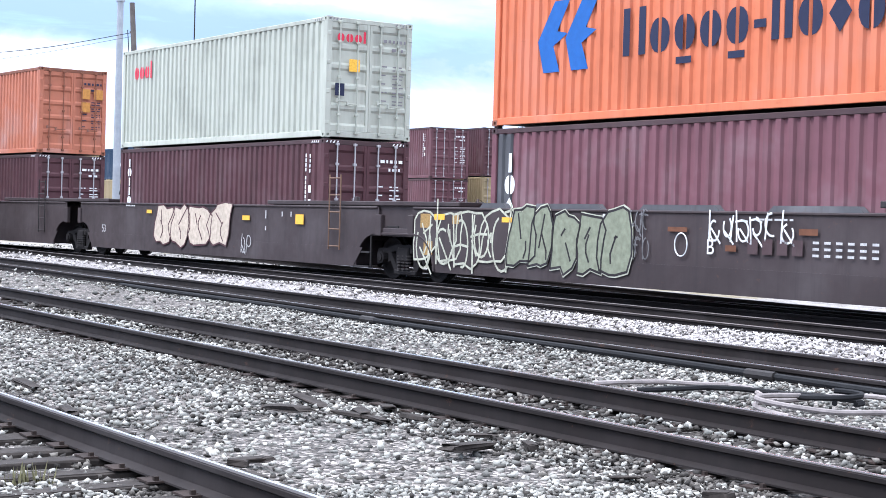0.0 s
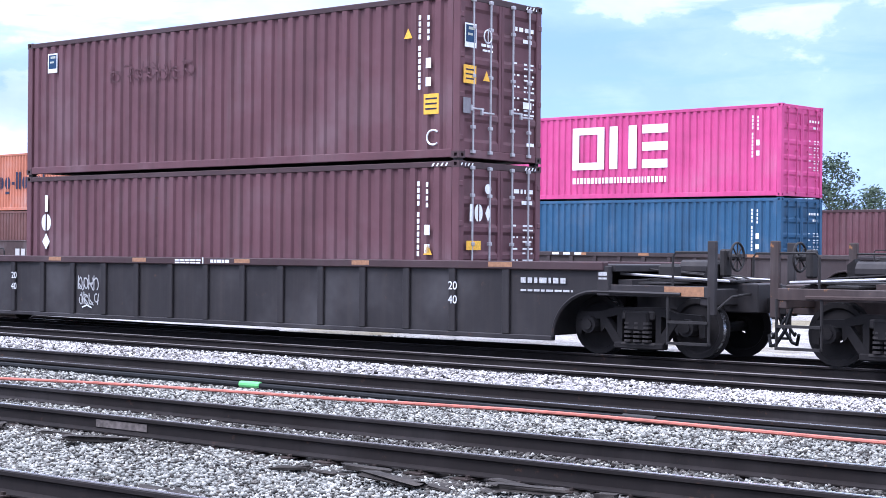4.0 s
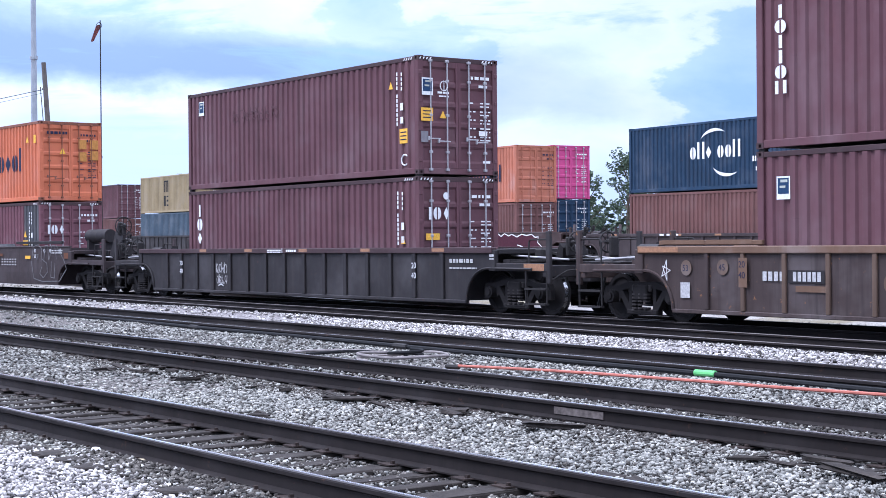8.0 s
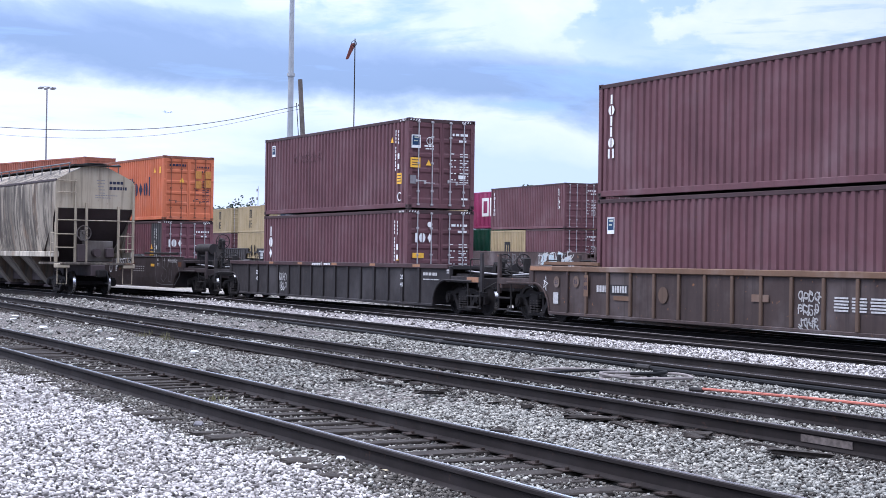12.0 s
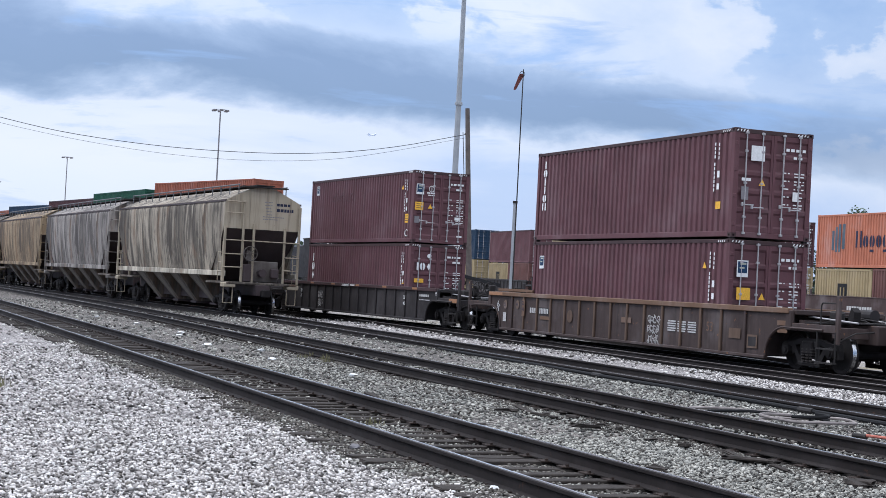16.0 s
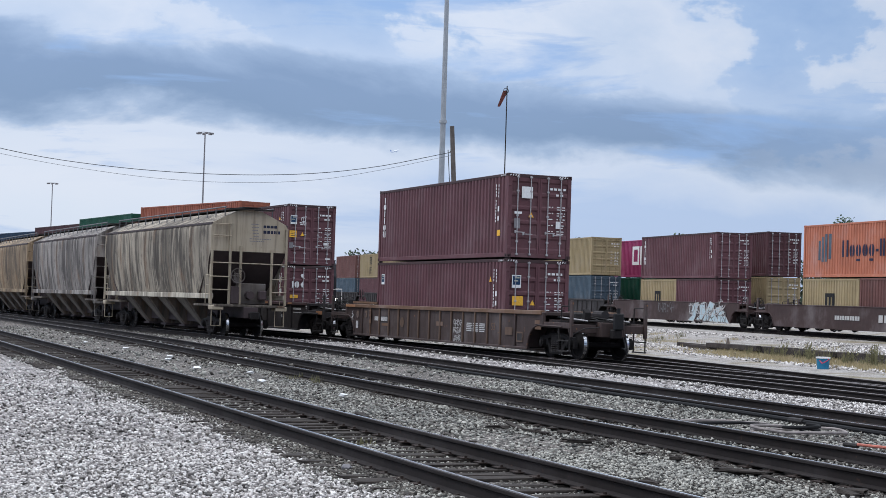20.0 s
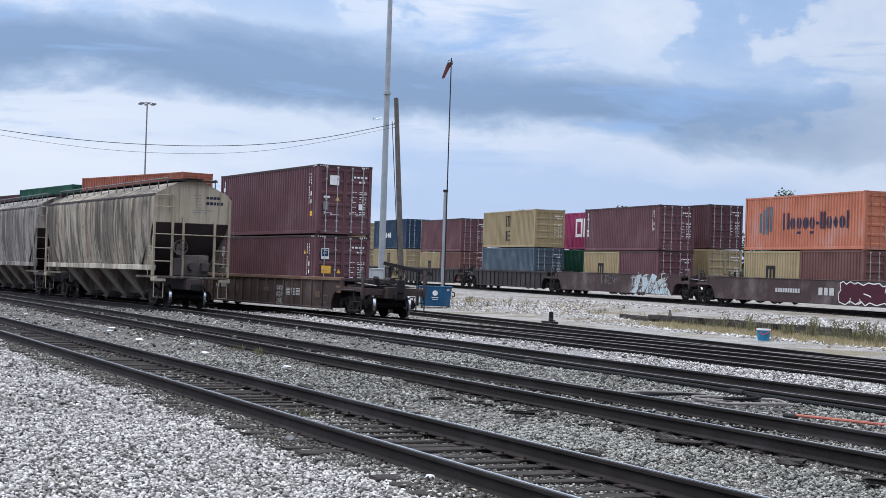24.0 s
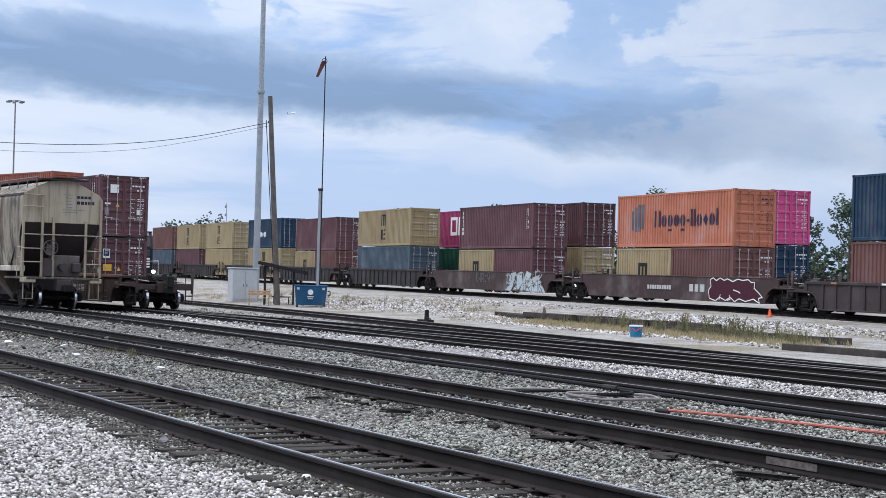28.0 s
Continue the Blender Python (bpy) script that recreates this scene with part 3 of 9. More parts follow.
    bp = node(nt, "ShaderNodeBump", inputs={"Strength": 0.8, "Distance": 0.05}, invert=True)
    nt.links.new(vor.outputs["Distance"], bp.inputs["Height"])
    nt.links.new(bp.outputs[0], b.inputs["Normal"])
    return m


def build_ground():
    xs = sorted({*np.linspace(-3000, -300, 10), *np.linspace(-300, 60, 91), *np.linspace(60, 1500, 7)})
    ys = sorted({*np.linspace(-800, -20, 5), *np.linspace(-20, 80, 67), *np.linspace(80, 3000, 12)})
    s = Shape()
    for y in ys:
        for x in xs:
            w = 0.03 * noise.noise((x * 0.35, y * 0.6, 0)) if -120 < x < 40 and -10 < y < 40 else 0
            s.v.append((float(x), float(y), ground_z(min(max(x, -300), 60), y) - 0.03 + w))
    n = len(xs)
    s.f = [(j * n + i, j * n + i + 1, (j + 1) * n + i + 1, (j + 1) * n + i) for j in range(len(ys) - 1) for i in range(n - 1)]
    solid("ground", s, ground_material(), "grey crushed-stone yard ground with pale gravel beside tracks", "ground", kind="structure", smooth=True)


build_ground()


def build_beds():
    for name, lo, hi, a, b in (("ballast_bed_south", TRACK_B, TRACK_C, 0.82, -0.82), ("ballast_bed_north", TRACK_C, TRACK_D, 0.82, -0.82)):
        s = Shape()
        xs, n = np.linspace(-72, 40, 225), 15
        for x in xs:
            ys = np.linspace(lo(x) + a, hi(x) + b, n)
            rise = bed_rise(np.full(n, x), ys)
            s.v += [(float(x), float(y), float(-0.222 + r + 0.012 * noise.noise((x * 1.3, y * 1.7, 0)))) for y, r in zip(ys, rise)]
        s.f = [(i * n + j, (i + 1) * n + j, (i + 1) * n + j + 1, i * n + j + 1) for i in range(len(xs) - 1) for j in range(n - 1)]
        solid(name, s, bpy.data.materials["yard_ground"], "heaped grey ballast bed between two tracks", "ground", kind="structure", smooth=True)


build_beds()


# ---- tracks ----
RAIL_RUST = painted("rusty_rail_side", (0.016, 0.012, 0.011), dirt=(0.007, 0.006, 0.0057), amount=0.5, rough=0.8, rust_amount=0.3, fade=0.04)
RAIL_GREY = plain("scuffed_rail_head", (0.13, 0.112, 0.105), 0.45, 0.4, 0.25, 3, 0)
RAIL_DULL = plain("dull_rail_head", (0.042, 0.035, 0.033), 0.6, 0.2, 0.3, 3, 0)
# Bright metal for the narrow strip that draws the highlight on dull rail heads.
RAIL_EDGE = plain("polished_rail_edge", (0.78, 0.78, 0.79), 0.22, 0.9, 0.2, 5, 0)
TIE = plain("weathered_tie_timber", (0.036, 0.030, 0.026), 0.92, 0, 0.5, 5, 0.6)
PLATE = plain("rusty_tie_plate", (0.034, 0.024, 0.02), 0.8, 0.0, 0.3)
RAIL_PROFILE = [(-0.07, -0.17), (-0.07, -0.158), (-0.012, -0.135), (-0.009, -0.045), (-0.036, -0.032), (-0.036, -0.006), (-0.028, 0.0),
                (0.028, 0.0), (0.036, -0.006), (0.036, -0.032), (0.009, -0.045), (0.012, -0.135), (0.07, -0.158), (0.07, -0.17)]


def track_points(track, x0, x1, step):
    return [x0 + (x1 - x0) * i / max(1, round(abs(x1 - x0) / step)) for i in range(max(1, round(abs(x1 - x0) / step)) + 1)]


HEAD_FLAT = ((-0.03, 0.0005), (-0.03, 0.003), (0.03, 0.003), (0.03, 0.0005))
HEAD_ROUND = ((-0.0368, -0.004), (-0.0345, 0.0), (-0.03, 0.003), (0.03, 0.003), (0.0345, 0.0), (0.0368, -0.004), (0.0, -0.02))


def rail_shape(track, side, x0, x1, zf, step=2.0, head=HEAD_FLAT):
    rings, heads = [], []
    for x in track_points(track, x0, x1, step):
        a = math.atan(slope(track, x))
        y = track(x)
        n = (-math.sin(a), math.cos(a))
        rings.append([(x + n[0] * (side * 0.7535 + u), y + n[1] * (side * 0.7535 + u), zf(x) + z) for u, z in RAIL_PROFILE])
        heads.append([(x + n[0] * (side * 0.7535 + u), y + n[1] * (side * 0.7535 + u), zf(x) + z) for u, z in head])
    return Shape().sweep(rings), Shape().sweep(heads)


def rail_edge(track, side, x0, x1, zf, step=2.0):
    """The thin polished line that the wheels leave on a little-used rail, set bright to draw the highlight there."""
    rings = []
    for x in track_points(track, x0, x1, step):
        a = math.atan(slope(track, x))
        n = (-math.sin(a), math.cos(a))
        rings.append([(x + n[0] * (side * 0.7535 + u), track(x) + n[1] * (side * 0.7535 + u), zf(x) + z) for u, z in ((0.002, 0.0025), (0.002, 0.0055), (0.03, 0.0055), (0.03, 0.0025))])
    return Shape().sweep(rings)


def tie_mesh(k):
    r = random.Random(k)
    s = Shape()
    w, h, l = 0.115 + r.uniform(-0.012, 0.012), 0.09, 1.29 + r.uniform(-0.05, 0.05)
    s.box(-w, -l, -h * 2, w, l, 0, 0.012)
    s.v = [(x + r.uniform(-0.012, 0.012), y + r.uniform(-0.02, 0.02), z + r.uniform(-0.012, 0.006)) for x, y, z in s.v]
    return s


def build_track(name, label, track, x0, x1, ties=None, zf=lambda x: 0.0, tie_top=-0.172):
    root = thing(name, label, "railway track", kind="structure")
    for side in (-1, 1):
        rail, head = rail_shape(track, side, x0, x1, zf, 2.0, HEAD_FLAT if name in ("track_1", "track_2", "track_3") else HEAD_ROUND)
        r = part("rail", rail, RAIL_RUST, root, "rusty steel rail")
        if name in ("track_1", "track_2", "track_3"):
            part("polished_strip", rail_edge(track, side, x0, x1, zf), RAIL_EDGE, r, "thin polished strip on the rail head")
        part("rail_head", head, RAIL_DULL if name in ("track_1", "track_2", "track_3") else RAIL_GREY, r, "worn running surface")
    if ties:
        rr = random.Random(len(name) * 7 + int(x0))
        x = ties[1]
        plates = Shape()
        rest = Shape()
        count = 0
        while x > ties[0]:
            a = slope(track, x)
            ang = math.degrees(math.atan(a)) + rr.uniform(-2.0, 2.0)
            m = pose(x + rr.uniform(-0.03, 0.03), track(x) + rr.uniform(-0.06, 0.06), zf(x) + tie_top + rr.uniform(-0.012, 0.004), 0, 0, ang)
            me = shared(("tie", rr.randrange(8)), lambda: tie_mesh(len(MESHES)))
            if count < 150:
                part("tie", me, TIE, root, at=m)
            else:
                rest.add([tuple(m @ v.co) for v in me.vertices], [tuple(p.vertices) for p in me.polygons])
            for side in (-1, 1):
                cy = track(x) + side * 0.7535
                plates.box(x - 0.09, cy - 0.16, zf(x) + tie_top, x + 0.09, cy + 0.16, zf(x) + tie_top + 0.012)
                for sx, sy in ((-0.05, 0.1), (0.05, -0.1), (0.06, 0.13)):
                    plates.box(x + sx - 0.014, cy + sy - 0.014, zf(x) + tie_top, x + sx + 0.014, cy + sy + 0.014, zf(x) + tie_top + 0.036)
            x -= 0.50 + rr.uniform(-0.03, 0.03)
            count += 1
        part("tie_plates", plates, PLATE, root, "rusty tie plates with spikes")["kind"] = "stuff"
        if rest.v:
            part("far_ties", rest, TIE, root)["kind"] = "stuff"
    return root


build_track("track_1", "rusty rail track on exposed weathered timber ties", TRACK_A, -260, 40, (-90, 12))
build_track("track_2", "rusty rail track half buried in grey ballast", TRACK_B, -260, 40, (-75, 0), tie_top=-0.195)
build_track("track_3", "rusty rail track in grey ballast beside a black hose", TRACK_C, -260, 40, (-70, -8), tie_top=-0.20)
build_track("track_4", "rusty rail track bedded in pale ballast", TRACK_D, -70, 40, (-70, -6), tie_top=-0.20)
build_track("track_5", "rusty rail track under the departing container train", TRACK_E, -260, 40, (-100, 0), tie_top=-0.20)
build_track("track_6", "rusty rail track branching off over pale gravel", TRACK_F, -260, -24, None)
build_track("track_7", "far rail track under a parked container train", track_g, -260, 40, (-110, -30), grade_g, -0.17)


# ---- containers ----
BOX_L, BOX_W, BOX_H = 12.19, 2.44, 2.896


def corrugated(L, z0, z1, depth=0.045, pitch=0.278):
    """A trapezoid-ribbed sheet in the x, z plane; its outer face at y = 0, facing -y."""
    s = Shape()
    n = max(2, round(L / pitch))
    p = L / n
    xs = []
    for i in range(n):
        x = -L / 2 + i * p
        xs += [(x, depth), (x + 0.30 * p, depth), (x + 0.44 * p, 0), (x + 0.86 * p, 0)]
    xs.append((L / 2, depth))
    for x, y in xs:
        s.v += [(x, y, z0), (x, y, z1)]
    s.f = [(2 * i, 2 * i + 2, 2 * i + 3, 2 * i + 1) for i in range(len(xs) - 1)]
    return s


def door_leaf(H):
    """A leaf with pressed horizontal panels; width along y from 0 to 1.16, face towards +x."""
    s = Shape()
    w, z0, z1 = 1.155, 0.16, H - 0.13
    rows = [(z0, 0.0), (z0 + 0.09, 0.0)]
    n = 5
    h = (z1 - z0 - 0.18) / n
    for i in range(n):
        b = z0 + 0.09 + i * h
        rows += [(b + 0.08 * h, 0.0), (b + 0.2 * h, -0.034), (b + 0.8 * h, -0.034), (b + 0.92 * h, 0.0)]
    rows += [(z1 - 0.09, 0.0), (z1, 0.0)]
    for z, x in rows:
        s.v += [(-0.05, 0.0, z), (0.006, 0.0, z), (0.006, 0.07, z), (x, 0.075, z), (x, w - 0.075, z), (0.006, w - 0.07, z), (0.006, w, z), (-0.05, w, z)]
    s.f = [(8 * i + k, 8 * i + k + 1, 8 * i + k + 9, 8 * i + k + 8) for i in range(len(rows) - 1) for k in range(7)]
    return s


def casting_shape():
    """A corner casting: a block with a deep slot in each upright face."""
    a, b, h = 0.089, 0.081, 0.118
    s = Shape().quad((-a, -b, 0), (a, -b, 0), (a, b, 0), (-a, b, 0)).quad((-a, -b, h), (a, -b, h), (a, b, h), (-a, b, h))
    for k in range(4):
        w, d = (a, b) if k % 2 == 0 else (b, a)
        rings = [[(-w, -d, 0), (w, -d, 0), (w, -d, h), (-w, -d, h)], [(-0.034, -d, 0.03), (0.034, -d, 0.03), (0.034, -d, 0.088), (-0.034, -d, 0.088)], [(-0.034, -d + 0.05, 0.03), (0.034, -d + 0.05, 0.03), (0.034, -d + 0.05, 0.088), (-0.034, -d + 0.05, 0.088)]]
        c, q = ((1, 0), (0, 1), (-1, 0), (0, -1))[k]
        v = [(x * c - y * q, x * q + y * c, z) for ring in rings for x, y, z in ring]
        s.add(v, [(m, (m + 1) % 4, 4 + (m + 1) % 4, 4 + m) for m in range(4)] + [(4 + m, 4 + (m + 1) % 4, 8 + (m + 1) % 4, 8 + m) for m in range(4)] + [(8, 9, 10, 11)])
    return s


def locking_bar(H):
    s = Shape().cyl((0, 0, 0.1), (0, 0, H - 0.08), 0.019, n=7)
    for z in (0.12, 0.55, H * 0.5, H - 0.6, H - 0.12):
        s.box(-0.03, -0.045, z - 0.03, 0.028, 0.045, z + 0.03, 0.006)
    return s


def bar_handle():
    s = Shape().box(0, -0.18, 0, 0.022, 0.18, 0.03, 0.006)
    s.box(-0.02, -0.2, -0.03, 0.03, -0.15, 0.07, 0.006)
    return s


def stripes(n=4):
    s = Shape()
    for i in range(n):
        x = i * 0.1
        s.quad((x, 0, 0.012), (x + 0.04, 0, 0.012), (x + 0.075, 0, 0.068), (x + 0.035, 0, 0.068))
    return s


def container(label, mat, L=BOX_L, H=BOX_H, group="containers of the moving train", bars=BRIGHT, rail_mat=None, frame_mat=None, detail=2):
    """A freight container; origin at the middle of its underside, doors at +x."""
    W = BOX_W
    root = thing("shipping_container", label, "container", group)
    rm = rail_mat or mat
    frame_mat = frame_mat or {MAROON: MAROON_FRAME, MAROON_DARK: MAROON_FRAME, MAROON_FADED: MAROON_FRAME}.get(mat)
    fm = frame_mat or mat
    side = shared(("side_panel", L, H), lambda: corrugated(L - 0.28, 0.15, H - 0.1))
    part("side_panel", side, mat, root, at=pose(0, -W / 2 + 0.012, 0))
    part("side_panel", side, mat, root, at=pose(0, W / 2 - 0.012, 0, 0, 0, 180))
    end = shared(("end_panel", H), lambda: corrugated(W - 0.28, 0.15, H - 0.1, 0.045, 0.24))
    part("end_panel", end, mat, root, at=pose(-L / 2 + 0.02, 0, 0, 0, 0, -90))
    part("roof_panel", shared(("roof_panel", L, H), lambda: Shape().box(-L / 2 + 0.1, -W / 2 + 0.06, H - 0.05, L / 2 - 0.1, W / 2 - 0.06, H - 0.02)), mat, root)
    part("floor_frame", shared(("floor_frame", L), lambda: Shape().box(-L / 2 + 0.1, -W / 2 + 0.05, 0.03, L / 2 - 0.1, W / 2 - 0.05, 0.14)), STEEL, root)
    for sx in (-1, 1):
        for sy in (-1, 1):
            part("corner_post", shared(("corner_post", H), lambda: Shape().box(-0.08, -0.075, 0.1, 0.08, 0.075, H - 0.1, 0.012)), mat, root,
                 at=pose(sx * (L / 2 - 0.085), sy * (W / 2 - 0.078), 0))
            for z in (0, H - 0.118):
                part("corner_casting", shared("corner_casting", casting_shape), fm, root, at=pose(sx * (L / 2 - 0.089), sy * (W / 2 - 0.081), z))
    for sy in (-1, 1):
        part("bottom_rail", shared(("bottom_rail", L), lambda: Shape().box(-L / 2 + 0.17, -0.03, 0.012, L / 2 - 0.17, 0.03, 0.16, 0.01)), rm, root, at=pose(0, sy * (W / 2 - 0.034), 0))
        part("top_rail", shared(("top_rail", L, H), lambda: Shape().box(-L / 2 + 0.17, -0.03, H - 0.115, L / 2 - 0.17, 0.03, H - 0.012, 0.01)), fm if frame_mat else rm, root, at=pose(0, sy * (W / 2 - 0.034), 0))
    part("door_header", shared(("door_header", H), lambda: Shape().box(-0.06, -W / 2 + 0.16, H - 0.13, 0.04, W / 2 - 0.16, H - 0.01, 0.01)), fm, root, at=pose(L / 2 - 0.06, 0, 0))
    part("door_sill", shared("door_sill", lambda: Shape().box(-0.06, -W / 2 + 0.16, 0.01, 0.05, W / 2 - 0.16, 0.155, 0.01)), mat, root, at=pose(L / 2 - 0.06, 0, 0))
    part("end_header", shared(("end_header", H), lambda: Shape().box(-0.04, -W / 2 + 0.16, H - 0.12, 0.04, W / 2 - 0.16, H - 0.012, 0.01)), mat, root, at=pose(-L / 2 + 0.06, 0, 0))
    leaf = shared(("door_leaf", H), lambda: door_leaf(H))
    for k, y in ((0, -1.16), (1, 0.005)):
        door = part("door", leaf, mat, root, at=pose(L / 2 - 0.022, y, 0))
        if detail > 0:
            for yb in ((0.30, 0.80) if k == 0 else (0.30, 0.80)):
                part("locking_bar", shared(("locking_bar", H), lambda: locking_bar(H)), bars, door, "galvanised locking bar" if bars is BRIGHT else "", at=pose(0.04, yb, 0))
            if detail > 1:
                for yb in (0.30, 0.80):
                    part("bar_handle", shared("bar_handle", bar_handle), bars, door, at=pose(0.05, yb + (0.1 if yb < 0.5 else -0.1), 0.86 if yb < 0.5 else 0.8, 0, 0, 0))
                for z in (0.35, 1.1, 1.8, H - 0.4):
                    part("hinge", shared("hinge", lambda: Shape().box(-0.01, -0.05, -0.05, 0.03, 0.05, 0.05, 0.012)), mat, door, at=pose(0.0, 0.0 if k == 0 else 1.155, z))
    return root


def several(ob, n):
    """Marks too small to pick apart count as stuff."""
    if n > 1:
        tagged(ob, "", kind="stuff")
    return ob


def locks(box, L=BOX_L):
    """Twist locks that hold a box on the one below."""
    for sx in (-1, 1):
        for sy in (-1, 1):
            part("twist_lock", shared("twist_lock", lambda: Shape().box(-0.07, -0.06, -0.05, 0.07, 0.06, 0.0, 0.01)), STEEL, box, at=pose(sx * (L / 2 - 0.1), sy * (BOX_W / 2 - 0.09), 0))


def sign(name, parent, mat, rects, face, label=""):
    """Flat markings: rectangles (u0, v0, u1, v1) on a face. face: 'side' (the -y wall) or 'door' (the +x end), with its distance."""
    s = Shape()
    which, d = face
    for u0, v0, u1, v1 in rects:
        if which == "side":
            s.quad((u0, d, v0), (u1, d, v0), (u1, d, v1), (u0, d, v1))
        else:
            s.quad((d, u0, v0), (d, u1, v0), (d, u1, v1), (d, u0, v1))
    ob = part(name, s, mat, parent, label)
    return several(ob, len(rects))


SIDE = ("side", -BOX_W / 2 + 0.004)


def rows_of_bars(u0, u1, v, h, seed, gap=0.04):
    """Unreadable writing: short bars along a line."""
    r = random.Random(seed)
    out, u = [], u0
    while u < u1 - 0.03:
        w = r.uniform(0.05, 0.16)
        out.append((u, v, min(u + w, u1), v + h))
        u += w + gap
    return out


def door_marks(box, L=BOX_L, H=BOX_H, seed=1, extra=True, mat=WHITE):
    """Small white lettering on the right leaf, as bars."""
    d = ("door", L / 2 + 0.002)
    rects = rows_of_bars(0.38, 1.02, H - 0.52, 0.075, seed, 0.05) + rows_of_bars(0.62, 0.95, H - 0.72, 0.07, seed + 1, 0.05)
    z = H - 1.12
    rr = random.Random(seed)
    for _ in range(5):
        rects += rows_of_bars(0.34, 0.52, z, 0.032, rr.random(), 0.05) + rows_of_bars(0.66, 0.98, z, 0.032, rr.random(), 0.05) + rows_of_bars(0.66, 0.98, z - 0.08, 0.03, rr.random(), 0.05)
        z -= 0.21
    sign("door_lettering", box, mat, rects, d, "small white lettering on the door")
    if extra:
        st = shared("height_stripes", lambda: stripes(4))
        several(part("height_stripes", st, mat, box, at=pose(L / 2 - 0.005, -1.18, H - 0.105, 0, 0, 90)), 5)
        several(part("height_stripes", st, mat, box, at=pose(L / 2 - 0.005, 0.72, H - 0.105, 0, 0, 90)), 5)
        several(part("height_stripes", st, mat, box, at=pose(L / 2 - 0.62, -BOX_W / 2 - 0.001, H - 0.105)), 5)


def side_code(box, x, H=BOX_H, seed=3, z0=0.9, mat=WHITE, L=BOX_L):
    """The upright line of small characters near the doors, and one below it."""
    rects = []
    z = H - 0.35
    for i in range(11):
        rects.append((x, z - 0.085, x + 0.055, z))
        z -= 0.115 if i != 3 else 0.2
    rects += [(x + 0.2, H - 0.45 - i * 0.12, x + 0.25, H - 0.37 - i * 0.12) for i in range(4)]
    rects += [(x + 0.17, H - 1.3, x + 0.29, H - 1.12), (x + 0.17, H - 1.62, x + 0.29, H - 1.46)]
    sign("side_lettering", box, mat, [r for r in rects if r[1] > 0.25], SIDE, "small upright white lettering")


def triangle(box, mat, x, z, size, face):
    s = Shape()
    which, d = face
    pts = [(-size / 2, 0), (size / 2, 0), (0, size * 0.9)]
    v = [(x + a, d, z + b) if which == "side" else (d, x + a, z + b) for a, b in pts]
    s.add(v, [(0, 1, 2)])
    part("warning_triangle", s, mat, box)


# Company names are drawn as rows of plain beads, stems, lozenges and bars that fill the same space.
WIDE = {"r": 0.56, "q": 0.56, "n": 0.66, "l": 0.18, "s": 0.2, "-": 0.3, "v": 0.5, "x": 0.5, "O": 0.8, "E": 0.6, " ": 0.3}


def word_shape(kinds, u0, u1, z0, h, mat, box, face, label="", upright=False):
    """kinds: r bead, q bead over a bar, n two stems, l tall stem, s short stem, v lozenge, x tall lozenge, O square ring, E three bars, - dash.
    A level word fills u0 to u1; an upright one fills u0 to u1 with each shape and goes down from z0 in steps of 1.15 h."""
    s = Shape()
    which, d = face

    def flat(pts):
        s.add([(u, d, v) if which == "side" else (d, u, v) for u, v in pts], [tuple(range(len(pts)))])

    def bar(a, b, c, e):
        flat([(a, b), (c, b), (c, e), (a, e)])

    def bead(a, b, c, e):
        """A rounded block with a narrow upright slot."""
        ca, cb, ra, rb = (a + c) / 2, (b + e) / 2, (c - a) / 2, (e - b) / 2
        k = 0.16 * ra
        for sx in (-1, 1):
            arc = [(ca + sx * (k + (ra - k) * math.cos(t)), cb + rb * math.sin(t)) for t in [-1.571 + i * 0.3927 for i in range(9)]]
            flat(arc if sx > 0 else arc[::-1])

    gap = 0.13
    span = sum(WIDE[c] for c in kinds) + gap * (len(kinds) - 1)
    scale = (u1 - u0) / span
    u, z = u0, z0
    for c in kinds:
        w, low = WIDE[c] * scale, 0.72 * h
        if upright:
            u, w, low = u0, u1 - u0, h
        k = 0.17 * h
        if c == "r":
            bead(u, z, u + w, z + low)
        elif c == "q":
            bead(u, z, u + w, z + low)
            bar(u + 0.1 * w, z - 0.27 * h, u + 0.85 * w, z - 0.13 * h)
        elif c == "n":
            bar(u, z, u + 0.3 * w, z + h)
            bar(u + 0.7 * w, z, u + w, z + h)
        elif c == "l":
            bar(u + (0.35 * w if upright else 0), z, u + (0.65 * w if upright else w), z + h)
        elif c == "s":
            bar(u + (0.35 * w if upright else 0), z, u + (0.65 * w if upright else w), z + low)
        elif c == "v":
            flat([(u, z + low / 2), (u + w / 2, z), (u + w, z + low / 2), (u + w / 2, z + low)])
        elif c == "x":
            flat([(u + 0.1 * w, z + low / 2), (u + w / 2, z), (u + 0.9 * w, z + low / 2), (u + w / 2, z + low)])
        elif c == "O":
            bar(u, z, u + k * 1.2, z + h)
            bar(u + w - k * 1.2, z, u + w, z + h)
            bar(u + k * 1.2, z + h - k, u + w - k * 1.2, z + h)
            bar(u + k * 1.2, z, u + w - k * 1.2, z + k)
        elif c == "E":
            for q in (0, 0.4, 0.8):
                bar(u, z + h * q, u + w, z + h * (q + 0.2))
        elif c == "-":
            bar(u, z + 0.26 * h, u + w, z + 0.42 * h)
        if upright:
            z -= h * 1.15
        else:
            u += w + gap * scale
    return several(part("company_marking", s, mat, box, label or "plain shapes in place of a company name"), 2)


